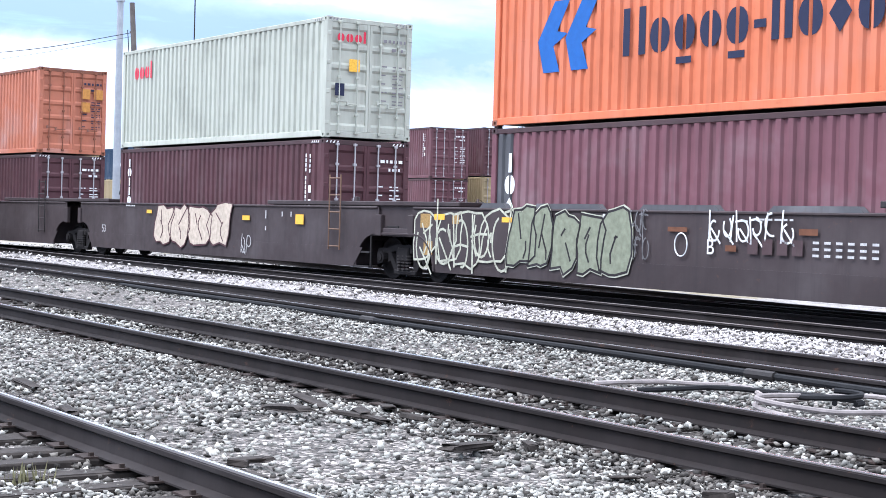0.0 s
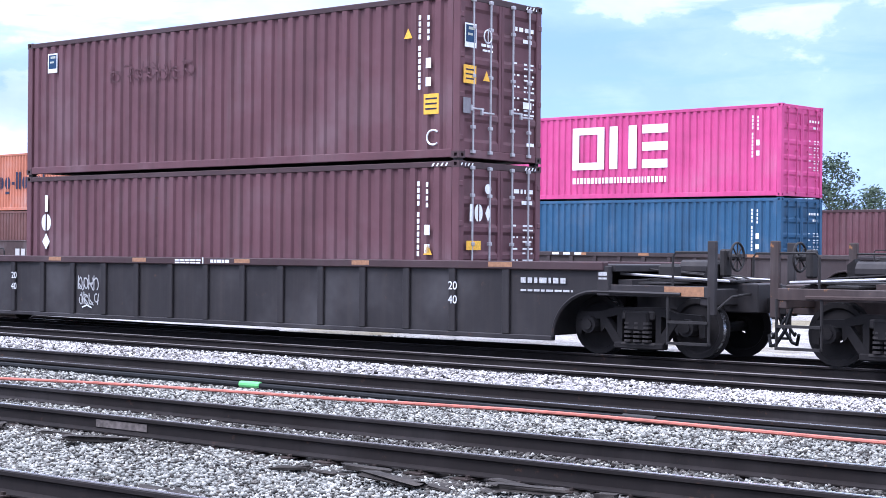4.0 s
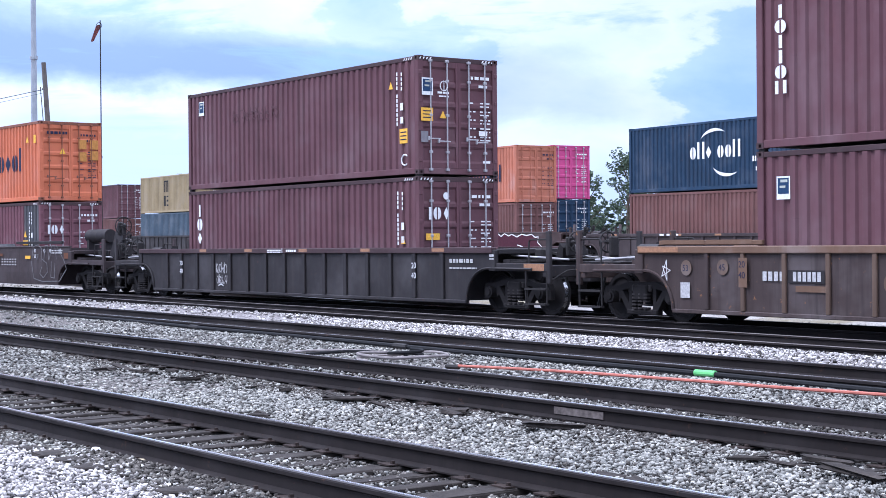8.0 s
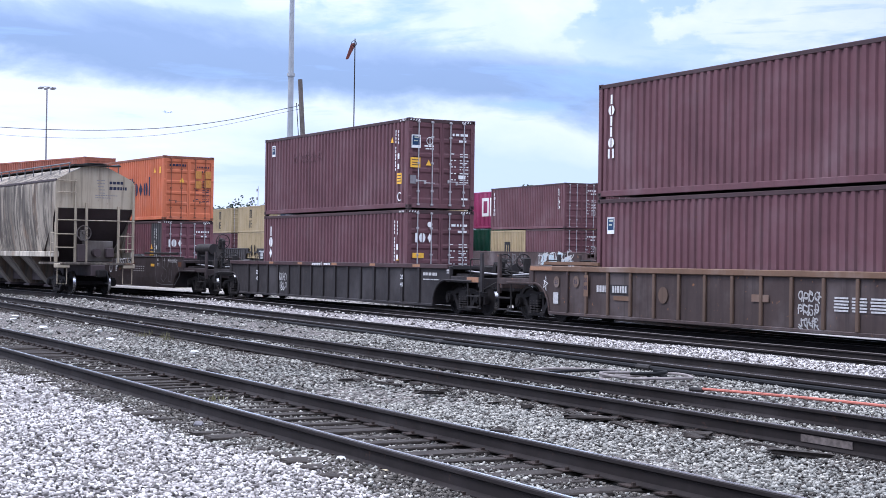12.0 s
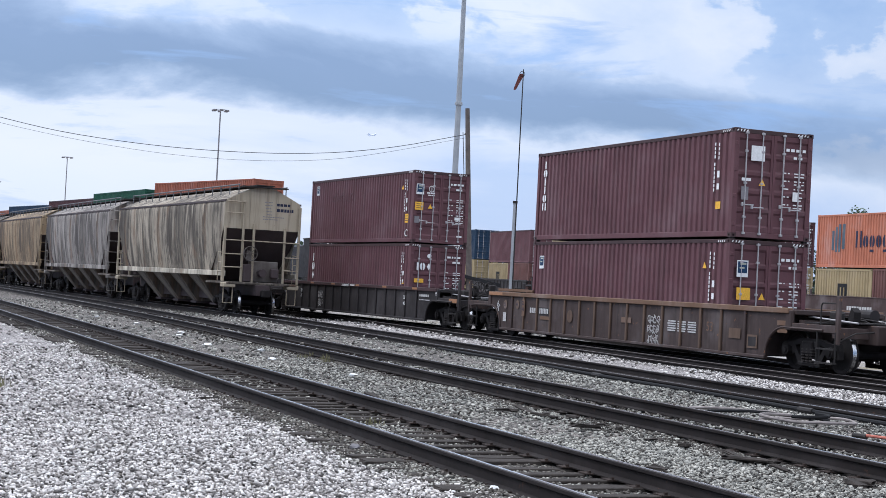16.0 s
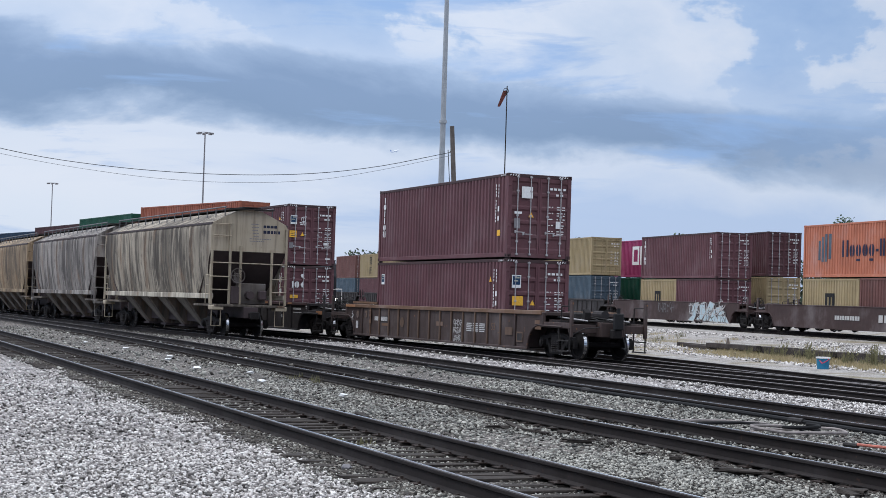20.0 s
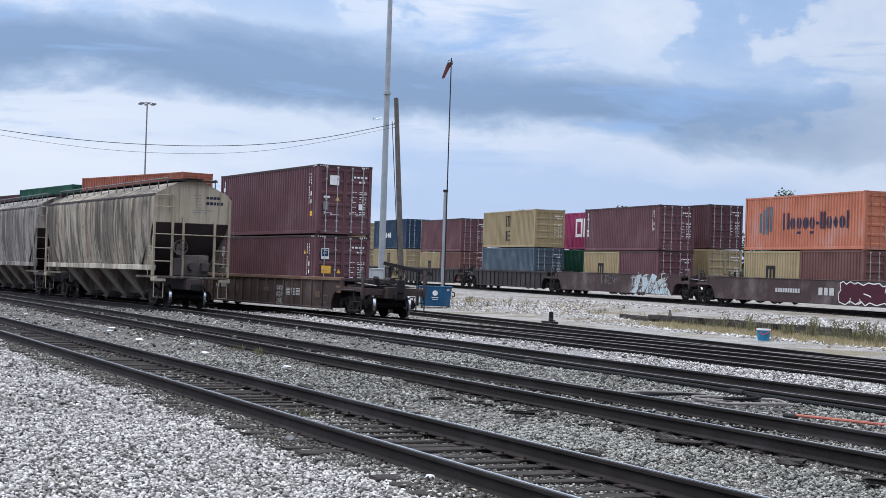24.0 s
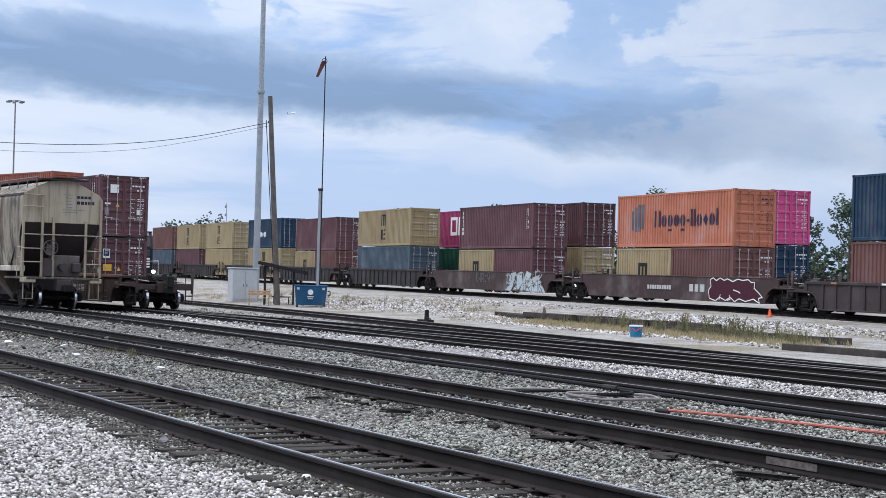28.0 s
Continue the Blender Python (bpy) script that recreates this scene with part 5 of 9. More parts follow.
def build_train():
    # rear wagon, brown with tan edges
    w = load(well_car("rusty brown well wagon with tan top edge and ribs", BROWN_CAR, TAN_EDGE, wheel_end=(-1,), trucks=(-9.45, 9.65)), 4.72, 0)
    for x, z, r in ((-7.82, 1.1, 0.15), (-6.83, 1.12, 0.15)):
        part("faded_disc", Shape().cyl((x, -1.383, z), (x, -1.386, z), r, n=16), RIB_BROWN, w)
    side_text(w, "53", -7.92, 1.04, 0.17, INK, -1.39)
    side_text(w, "45", -6.93, 1.06, 0.17, INK, -1.39)
    sign("faded_patch", w, TAN_EDGE, [(-6.38, 0.75, -6.16, 1.3)], ("side", -1.420))
    side_text(w, "20", -6.38, 1.12, 0.17, INK, -1.424)
    side_text(w, "40", -6.38, 0.92, 0.17, INK, -1.424)
    sign("marking_panel", w, BLACK_CAR, [(-5.18, 0.85, -4.32, 1.08)], ("side", -1.384))
    sign("reporting_mark", w, WHITE_WORN, [(-5.8 + i * 0.14, 0.88, -5.7 + i * 0.14, 1.05) for i in range(4)] + [(-5.06 + i * 0.115, 0.88, -4.98 + i * 0.115, 1.05) for i in range(6)], ("side", -1.388), "white lettering shown as plain blocks")
    sign("load_limit", w, TAN_EDGE, [(-5.0, 0.69, -4.28, 0.8)], ("side", -1.386))
    part("faded_badge", Shape().cyl((-2.82, -1.383, 0.87), (-2.82, -1.386, 0.87), 0.2, n=16), RIB_BROWN, w)
    sign("placard", w, WHITE_WORN, [(-7.98, 0.52, -7.72, 0.82)], ("side", -1.386))
    sign("notice", w, TAN_EDGE, [(0.6, 0.82, 1.2, 0.98), (8.7, 1.08, 9.2, 1.2), (8.72, 0.9, 9.15, 1.02)], ("side", -1.39))
    sign("sill_plates", w, STICKER, [(-9.15, 1.40, -8.0, 1.5)], ("side", -1.436))
    sign("pale_patch", w, RIB_BROWN, [(6.5, 0.66, 7.05, 0.92), (7.37, 0.45, 7.83, 0.79)], ("side", -1.386))
    sign("dark_patch", w, BLACK_CAR, [(7.42, 0.5, 7.78, 0.74)], ("side", -1.389))
    sign("owner_mark", w, WHITE_WORN, [(u + d, 0.70 + q * 0.064, u + 0.46 - d, 0.738 + q * 0.064) for u in (3.31, 3.85, 4.40) for q, d in enumerate((0.02, 0.0, 0.02, 0.0, 0.02))], ("side", -1.386), "worn white company mark as striped blocks")
    side_text(w, "53", 5.36, 0.79, 0.36, TAN_EDGE, -1.386)
    tag_strokes(w, WHITE_WORN, (2.18, 0.32), (0.7, 0.78), scrawl(4, 4, 1, 0.28) + [[(a, b + 0.36) for a, b in st] for st in scrawl(8, 4, 1, 0.28)] + [[(a, b + 0.7) for a, b in st] for st in scrawl(12, 4, 1, 0.28)], -1.40, 0.03, label="white scrawled tag")
    tag_strokes(w, WHITE, (-8.5, 0.85), (0.28, 0.4), [[(0, 0.2), (0.5, 1), (0.55, 0), (0.1, 0.7), (0.9, 0.5), (0, 0.2)]], -1.40, 0.014, label="white scrawled star")
    sign("walkway_edge", w, TAN_EDGE, [(-8.6 + i * 1.25, 1.56, -7.4 + i * 1.25, 1.64) for i in range(2)], ("side", -1.30))
    part("walkway_plate", Shape().box(-8.7, -1.29, 1.54, -5.9, -1.22, 1.63, 0.01), TAN_EDGE, w)
    part("end_device", Shape().box(11.62, -0.15, 0.98, 11.82, 0.15, 1.5, 0.03).cyl((11.72, 0, 1.5), (11.72, 0, 1.66), 0.06, n=10), BLACK, w, "end-of-train marker box")

    # black wagon
    w = load(well_car("black ribbed well wagon with dusty sides", BLACK_CAR, MAROON_FRAME, wheel_end=(1, -1)), -18.62, 0)
    for x in (-6.22, 6.15):
        side_text(w, "20", x - 0.12, 1.02, 0.2, WHITE, -1.424)
        side_text(w, "40", x - 0.12, 0.78, 0.2, WHITE, -1.424)
    tag_strokes(w, WHITE_WORN, (-4.06, 0.82), (0.68, 0.28), scrawl(21, 4), -1.392, 0.026, label="white scrawled tag")
    tag_strokes(w, WHITE_WORN, (-4.03, 0.52), (0.66, 0.26), scrawl(31, 4), -1.392, 0.026, label="white scrawled tag")
    tag_strokes(w, WHITE, (-3.9, 0.44), (0.3, 0.05), [[(0, 0), (0.5, 1), (1, 0)]], -1.392, 0.03)
    sign("reflector", w, STICKER, [(x, 1.42, x + 0.42, 1.50) for x in (-5.0, -2.25, 0.75, 3.8)] + [(6.9, 1.42, 7.4, 1.5)], ("side", -1.434))
    sign("side_lettering", w, WHITE, [(-0.15, 1.40, -0.12, 1.52)] + rows_of_bars(-0.95, -0.2, 1.45, 0.03, 5, 0.02) + rows_of_bars(-0.95, -0.2, 1.40, 0.03, 6, 0.02) + rows_of_bars(0.08, 0.62, 1.42, 0.06, 7, 0.02), ("side", -1.436), "small white lettering")
    sign("side_lettering", w, WHITE_WORN, rows_of_bars(7.55, 8.45, 1.16, 0.09, 9, 0.04) + rows_of_bars(7.55, 8.6, 1.02, 0.035, 10, 0.03), ("side", -1.386), "small worn lettering")
    sign("reflector", w, STICKER, [(10.3, 1.0, 11.0, 1.15)], ("side", -1.376))
    sign("placard", w, WHITE_WORN, [(9.1, 1.30, 9.26, 1.36), (9.1, 1.24, 9.26, 1.27)], ("side", -1.404))

    # three dark smooth-sided wagons joined in one set
    w = load(well_car("dark smooth-sided well wagon with pale bubble graffiti", DARK_CAR, DARK_CAR, smooth_side=True, trucks=(9.9,), wheel_end=(1,), half=7.9, end=11.9, top=1.62, platform=True), -42.18, 0)
    y = -1.40
    fat_letters(w, GREEN_TAG, BLACK_CAR, -5.1, 0.42, 3.6, 1.26, 5, y, 5, "grey-green bubble letters with pale edge", PALE_TAG)
    tag_strokes(w, PALE_TAG, (-8.7, 0.36), (3.6, 1.3), scrawl(41, 5), y, 0.05, label="pale outlined letters")
    fat_letters(w, DARK_CAR, PALE_TAG, -8.6, 0.42, 3.4, 1.2, 4, y + 0.004, 43, "hollow pale outlined letters")
    sign("ochre_spot", w, plain("ochre_spray_paint", (0.30, 0.19, 0.07), 0.8, 0, 0.3, 20), [(-8.45, 1.2, -8.05, 1.5), (-8.3, 0.62, -7.95, 0.92), (-7.2, 1.3, -6.95, 1.5)], ("side", y + 0.0015), "ochre sprayed fill")
    tag_strokes(w, GREY_TAG, (-1.5, 0.8), (0.6, 0.85), scrawl(51, 3, 1, 0.5) + [[(a, b + 0.5) for a, b in st] for st in scrawl(52, 3, 1, 0.5)], y, 0.025, label="faint scrawled tag")
    tag_strokes(w, WHITE, (0.58, 1.14), (2.0, 0.5), scrawl(61, 6), y, 0.035, label="white scrawled tag")
    tag_strokes(w, GREY_TAG, (5.7, 0.38), (2.9, 1.3), [[(0.05, 0.95), (0.0, 0.5), (0.06, 0.08), (0.3, 0.0), (0.8, 0.02), (1.0, 0.35), (0.95, 0.55), (0.72, 1.0)], [(0.05, 0.95), (0.2, 1.02), (0.3, 0.9), (0.28, 0.55)], [(0.36, 0.55), (0.4, 0.98), (0.48, 1.0), (0.5, 0.6)], [(0.52, 0.62), (0.6, 1.0), (0.68, 0.98), (0.72, 0.62)], [(0.3, 0.62), (0.45, 0.5), (0.46, 0.25), (0.34, 0.1), (0.24, 0.22), (0.3, 0.4)], [(0.58, 0.55), (0.56, 0.12), (0.66, 0.1), (0.68, 0.5)], [(0.1, 0.72), (0.2, 0.74), (0.16, 0.6), (0.1, 0.72)]], y, 0.03, label="grey outlined letters")
    side_text(w, "B", 0.58, 0.92, 0.36, WHITE, y)
    sign("reporting_mark", w, WHITE_WORN, [(3.0 + i * 0.24 + a, 0.95 + b, 3.0 + i * 0.24 + c, 0.95 + d) for i in range(6) for a, b, c, d in ((0, 0, 0.13, 0.04), (0, 0.1, 0.13, 0.14), (0, 0.2, 0.13, 0.24))], ("side", y), "white lettering shown as plain bars")
    sign("faded_mark", w, MAROON_FRAME, [(1.57 + i * 0.33, 0.95, 1.8 + i * 0.33, 1.2) for i in range(4)], ("side", y), "faded company letters as blocks")
    part("round_notice", Shape().tube([(-0.05 + 0.16 * math.cos(a * 0.393), y, 1.06 + 0.2 * math.sin(a * 0.393)) for a in range(17)], 0.012), WHITE, w)
    side_text(w, "53", 8, 1.42, 0.18, WHITE, y)
    side_text(w, "48", 7.2, 1.42, 0.18, WHITE, y)
    side_text(w, "45", 6.7, 1.42, 0.18, WHITE, y)
    side_text(w, "40", 5.9, 1.42, 0.18, WHITE, y)
    side_text(w, "20", 5.9, 1.22, 0.18, WHITE, y)
    sign("reflector", w, SIGN_YELLOW, [(5.15, 1.18, 5.6, 1.3), (-7.9, 1.38, -7.5, 1.5), (-5.4, 1.36, -5.05, 1.46)], ("side", y))
    sign("reflector", w, plain("dull_brown_patch", (0.13, 0.055, 0.03), 0.7), [(-0.4, 1.28, 0.1, 1.36), (2.7, 1.28, 3.1, 1.38), (1.05, 0.98, 1.3, 1.08), (8.4, 1.2, 8.75, 1.4)], ("side", y))
    sign("side_lettering", w, WHITE_WORN, rows_of_bars(-2.2, -1.5, 1.5, 0.06, 13, 0.03) + rows_of_bars(1.7, 2.6, 1.5, 0.03, 14, 0.05) + rows_of_bars(7.4, 8.3, 1.46, 0.04, 15, 0.03) + rows_of_bars(7.4, 8.3, 1.38, 0.04, 16, 0.03), ("side", y), "small worn lettering")
    for x0, x1 in ((-6.26, -5.24), (-4.41, -2.23), (-1.23, 0.9), (1.96, 4.04)):
        part("top_guide", shared(("top_guide", x1), lambda: Shape().prism([(x0, 0), (x1, 0), (x1 - 0.15, 0.12), (x0 + 0.15, 0.12)], -0.06, 0.06)), PRIMER, w, at=pose(0, -1.32, 1.62))
    part("walkway_plate", Shape().box(4.3, -1.38, 1.72, 8.2, -1.30, 1.82, 0.01), BLACK_CAR, w)
    part("air_reservoir", Shape().cyl((8.75, -0.55, 1.98), (10.3, -0.55, 1.98), 0.23, n=14).box(8.9, -0.75, 1.5, 9.05, -0.35, 1.85).box(10.0, -0.75, 1.5, 10.15, -0.35, 1.85), BLACK_CAR, w, "dark cylindrical air reservoir", smooth=True)
    part("brake_mast", Shape().prism([(10.3, 1.2), (11.2, 1.2), (11.4, 2.35), (11.0, 2.45), (10.75, 2.0)], -0.62, -0.5), BLACK_CAR, w)
    hand_wheel(w, STEEL, pose(11.4, -0.62, 2.3, 0, 0, 0), 0.3)
    w = load(well_car("dark smooth-sided well wagon with cream bubble graffiti", DARK_CAR, DARK_CAR, smooth_side=True, trucks=(9.55,), half=7.9, end=9.55, top=1.62, platform=False), -61.3, 0)
    fat_letters(w, CREAM_TAG, MAROON_DARK, -3.1, 0.42, 4.7, 1.25, 4, y, 9, "cream bubble letters with dark edge")
    tag_strokes(w, WHITE_WORN, (2.2, 0.4), (0.6, 0.5), scrawl(81, 2), y, 0.03)
    side_text(w, "53", -7.0, 0.75, 0.32, WHITE_WORN, y)
    sign("reflector", w, SIGN_YELLOW, [(2.3, 1.24, 2.7, 1.36), (5.1, 1.18, 5.5, 1.42), (-3.7, 1.35, -3.35, 1.45)], ("side", y))
    sign("side_lettering", w, WHITE_WORN, [(3.55, 1.3, 3.6, 1.5), (3.55, 1.0, 3.6, 1.1), (4.4, 1.36, 4.45, 1.48), (4.85, 1.36, 4.9, 1.48)] + rows_of_bars(-5.2, -4.5, 1.54, 0.04, 18, 0.02), ("side", y), "small worn lettering")
    part("end_deck", Shape().box(3.6, -1.38, 1.66, 12.0, 1.38, 1.76, 0.015).box(7.0, -1.3, 1.1, 12.0, 1.3, 1.66), DARK_CAR, w)
    ladder(w, TAN_EDGE, pose(7.05, -1.45, 0.62), 5, 0.5, 1.75)
    w = load(well_car("dark smooth-sided well wagon at the train's front", DARK_CAR, DARK_CAR, smooth_side=True, trucks=(9.45,), half=7.9, end=9.45, top=1.62, platform=False), -80.2, 0)
    sign("reflector", w, SIGN_YELLOW, [(2.3, 1.24, 2.7, 1.36)], ("side", y))
    part("end_deck", Shape().box(3.6, -1.38, 1.66, 12.0, 1.38, 1.76, 0.015), DARK_CAR, w)
    ladder(w, STEEL, pose(7.05, -1.45, 0.62), 5, 0.5, 1.75)

    # containers, rear stack first
    b = load(container("maroon steel container stacked over another maroon one", MAROON), 4.72, FLOOR + BOX_H)
    door_marks(b, seed=11)
    side_code(b, 5.1)
    word_shape("lrllrn", -5.62, -5.34, 2.36, 0.24, WHITE, b, SIDE, "white upright company name as plain shapes", True)
    sign("company_sticker", b, WHITE, [(-0.72, 2.05, -0.3, 2.45)], ("door", BOX_L / 2 + 0.03), "white square sticker")
    sign("sticker", b, GREY_PATCH, [(-0.98, 1.0, -0.76, 1.35)], ("door", BOX_L / 2 + 0.03))
    sign("sticker", b, SIGN_YELLOW, [(5.25, 0.75, 5.5, 0.95)], SIDE)
    triangle(b, SIGN_YELLOW, -0.35, 1.4, 0.2, ("door", BOX_L / 2 + 0.034))
    sign("sticker", b, WHITE, [(-0.98, 1.5, -0.7, 1.58), (0.62, 1.05, 0.78, 1.3)], ("door", BOX_L / 2 + 0.03))
    b = load(container("maroon steel container in a brown well wagon", MAROON), 4.72, FLOOR)
    door_marks(b, seed=12)
    side_code(b, 5.1)
    D3 = BOX_L / 2 + 0.03
    for face, u, v, k in ((SIDE, -5.6, 2.0, 1.0), (("door", D3), -1.0, 1.9, 1.05)):
        out = -0.003 if face[0] == "side" else 0.003
        sign("company_logo", b, WHITE, [(u, v, u + 0.33 * k, v + 0.42 * k)], face, "small square company sticker")
        sign("company_logo_field", b, LOGO_DARK, [(u + 0.03, v + 0.1 * k, u + 0.3 * k, v + 0.39 * k)], (face[0], face[1] + out))
        sign("company_logo_stripe", b, PALE, [(u + 0.1 * k, v + 0.31 * k, u + 0.27 * k, v + 0.36 * k), (u + 0.08 * k, v + 0.21 * k, u + 0.22 * k, v + 0.25 * k)], (face[0], face[1] + 2 * out))
    sign("caution_sign", b, SIGN_YELLOW, [(-0.98, 1.3, -0.56, 1.62)], ("door", BOX_L / 2 + 0.03), "yellow caution sticker")
    triangle(b, SIGN_YELLOW, -0.2, 1.32, 0.2, ("door", BOX_L / 2 + 0.03))
    triangle(b, SIGN_YELLOW, 4.85, 2.1, 0.2, SIDE)

    b = load(container("maroon steel container with dented dusty side", MAROON, bars=BRIGHT), -18.62, FLOOR + BOX_H)
    door_marks(b, seed=21)
    side_code(b, 5.15)
    tag_strokes(b, plain("rubbed_maroon", (0.098, 0.048, 0.054), 0.7, 0, 0.3, 12), (-3.3, 1.85), (2.6, 0.36), scrawl(301, 7), SIDE[1], 0.035, "scuff", "faint dark rub marks")
    D3 = BOX_L / 2 + 0.03
    for face, u, v in ((SIDE, -5.38, 2.2), (("door", D3), -1.13, 1.93)):
        out = -0.003 if face[0] == "side" else 0.003
        sign("company_logo", b, WHITE, [(u, v, u + 0.33, v + 0.42)], face, "small square company sticker")
        sign("company_logo_field", b, LOGO_DARK, [(u + 0.03, v + 0.09, u + 0.3, v + 0.39)], (face[0], face[1] + out))
        sign("company_logo_stripe", b, PALE, [(u + 0.1, v + 0.31, u + 0.27, v + 0.36), (u + 0.08, v + 0.21, u + 0.22, v + 0.25)], (face[0], face[1] + 2 * out))
    part("company_ring", Shape().tube([(D3, -0.47 + 0.11 * math.cos(a * 0.524), 2.17 + 0.12 * math.sin(a * 0.524)) for a in range(13)], 0.012), WHITE, b)
    sign("company_line", b, WHITE, [(-0.475, 2.06, -0.455, 2.28)] + rows_of_bars(-0.66, -0.28, 1.98, 0.05, 77, 0.02) + rows_of_bars(-0.62, -0.32, 1.9, 0.035, 78, 0.02), ("door", D3))
    sign("caution_sign", b, SIGN_YELLOW, [(5.28, 0.78, 5.62, 1.14)], SIDE, "yellow caution sticker")
    sign("caution_print", b, INK, [(5.32, 0.86 + q * 0.09, 5.58, 0.89 + q * 0.09) for q in range(3)], ("side", SIDE[1] - 0.003))
    triangle(b, SIGN_YELLOW, 4.91, 2.15, 0.2, SIDE)
    sign("warning_sign", b, SIGN_YELLOW, [(-1.16, 1.3, -0.8, 1.62)], ("door", D3))
    sign("caution_print", b, INK, [(-1.1, 1.37 + q * 0.08, -0.86, 1.395 + q * 0.08) for q in range(3)], ("door", D3 + 0.003))
    triangle(b, SIGN_YELLOW, -0.5, 1.38, 0.2, ("door", D3))
    sign("sticker", b, GREY_PATCH, [(-1.16, 0.78, -0.95, 1.05)], ("door", D3))
    sign("sticker", b, WHITE, [(0.6, 0.98, 0.86, 1.1), (0.72, 0.3, 0.95, 0.36)], ("door", BOX_L / 2 + 0.03))
    part("round_mark", Shape().tube([(5.5 + 0.14 * math.cos(a), SIDE[1], 0.37 + 0.13 * math.sin(a)) for a in [0.8 + i * 0.33 for i in range(15)]], 0.018), WHITE, b, "white open ring painted on the side")
    b = load(container("maroon steel container in a black well wagon", MAROON), -18.62, FLOOR)
    door_marks(b, seed=22)
    side_code(b, 5.15)
    word_shape("lrx", -5.55, -5.22, 2.12, 0.36, WHITE, b, SIDE, "white upright company name as plain shapes", True)
    word_shape("srx", -0.95, -0.32, 1.84, 0.42, WHITE, b, ("door", BOX_L / 2 + 0.03), "white company name as plain shapes")
    part("round_mark", Shape().cyl((BOX_L / 2 + 0.02, -0.42, 2.42), (BOX_L / 2 + 0.026, -0.42, 2.42), 0.09, n=14), WHITE, b)
    sign("caution_sign", b, SIGN_YELLOW, [(-1.04, 1.34, -0.63, 1.5)], ("door", BOX_L / 2 + 0.03), "yellow caution sticker")
    triangle(b, SIGN_YELLOW, 5.4, 1.25, 0.2, SIDE)

    b = load(container("bright orange container with large dark company blocks", ORANGE, bars=ORANGE_FRAME, frame_mat=ORANGE_FRAME), -42.18, FLOOR + BOX_H)
    door_marks(b, seed=31, mat=INK, extra=False)
    word_shape("nrqrq-llrvrl", -1.99, 4.43, 1.12, 0.86, INK, b, SIDE, "dark company name as plain shapes")
    slant_emblem(b, LOGO_BLUE, -4.6, 0.97, "blue slanted company emblem")
    triangle(b, SIGN_YELLOW, 5.0, 2.15, 0.26, SIDE)
    sign("sticker", b, SIGN_YELLOW, [(5.55, 2.1, 5.75, 2.4)], SIDE)
    for u, v in ((0.28, 1.9), (0.28, 1.45), (0.75, 1.9), (0.75, 1.5)):
        sign("door_sticker", b, DOOR_LABEL, [(u, v, u + 0.32, v + 0.34)], ("door", BOX_L / 2 + 0.026))
    triangle(b, SIGN_YELLOW, -0.35, 1.7, 0.25, ("door", BOX_L / 2 + 0.03))
    sign("door_lettering", b, INK, rows_of_bars(-0.95, -0.15, 2.42, 0.1, 33, 0.03), ("door", BOX_L / 2 + 0.01))
    b = load(container("faded maroon container with grey-primed end panels", MAROON_FADED), -42.18, FLOOR)
    door_marks(b, seed=32)
    side_code(b, 5.1)
    word_shape("lrx", -5.6, -5.25, 2.0, 0.38, WHITE, b, SIDE, "white upright company name as plain shapes", True)
    word_shape("srx", -0.95, -0.3, 1.72, 0.46, WHITE, b, ("door", BOX_L / 2 + 0.03), "white company name as plain shapes")
    sign("caution_sign", b, SIGN_YELLOW, [(4.55, 1.32, 5.0, 1.5), (-1.05, 1.2, -0.6, 1.36)][:1], SIDE, "yellow caution sticker")
    triangle(b, SIGN_YELLOW, 4.75, 1.62, 0.26, SIDE)
    rib = (BOX_L - 0.28) / 43
    for k0, k1 in ((0, 2), (38, 43)):
        part("primer_panel", shared(("primer", k0), lambda: corrugated((k1 - k0) * rib, 0.17, BOX_H - 0.12)), PRIMER, b, "grey-primed repair patch", at=pose(-BOX_L / 2 + 0.14 + (k0 + k1) / 2 * rib, -BOX_W / 2 + 0.008, 0))

    b = load(container("pale grey-green container with small red company mark", PALE, bars=PALE), -61.3, FLOOR + BOX_H)
    door_marks(b, seed=41, mat=GREY_PATCH)
    word_shape("rrrl", -5.2, -4.0, 2.0, 0.5, LOGO_RED, b, SIDE, "red company name as plain shapes")
    word_shape("rrrl", -0.95, -0.15, 2.3, 0.28, LOGO_RED, b, ("door", BOX_L / 2 + 0.03), "red company name as plain shapes")
    sign("dark_sticker", b, INK, [(-0.98, 1.0, -0.72, 1.3)], ("door", BOX_L / 2 + 0.03))
    sign("sticker", b, SIGN_YELLOW, [(-0.6, 1.6, -0.3, 1.9)], ("door", BOX_L / 2 + 0.03))
    b = load(container("maroon container with white bars in a dark wagon", MAROON_DARK), -61.3, FLOOR)
    door_marks(b, seed=42)
    side_code(b, 5.2)
    word_shape("lrllrn", -5.55, -5.28, 2.35, 0.24, WHITE, b, SIDE, "white upright company name as plain shapes", True)
    b = load(container("orange container at the train's front", ORANGE_FADED, bars=ORANGE_FRAME, frame_mat=ORANGE_FRAME), -80.2, FLOOR + BOX_H)
    door_marks(b, seed=51, mat=INK, extra=False)
    for u, v in ((0.28, 1.9), (0.28, 1.45), (0.75, 1.9)):
        sign("door_sticker", b, DOOR_LABEL, [(u, v, u + 0.32, v + 0.34)], ("door", BOX_L / 2 + 0.026))
    b = load(container("dark maroon container at the train's front", MAROON_DARK), -80.2, FLOOR)
    door_marks(b, seed=52)


build_train()


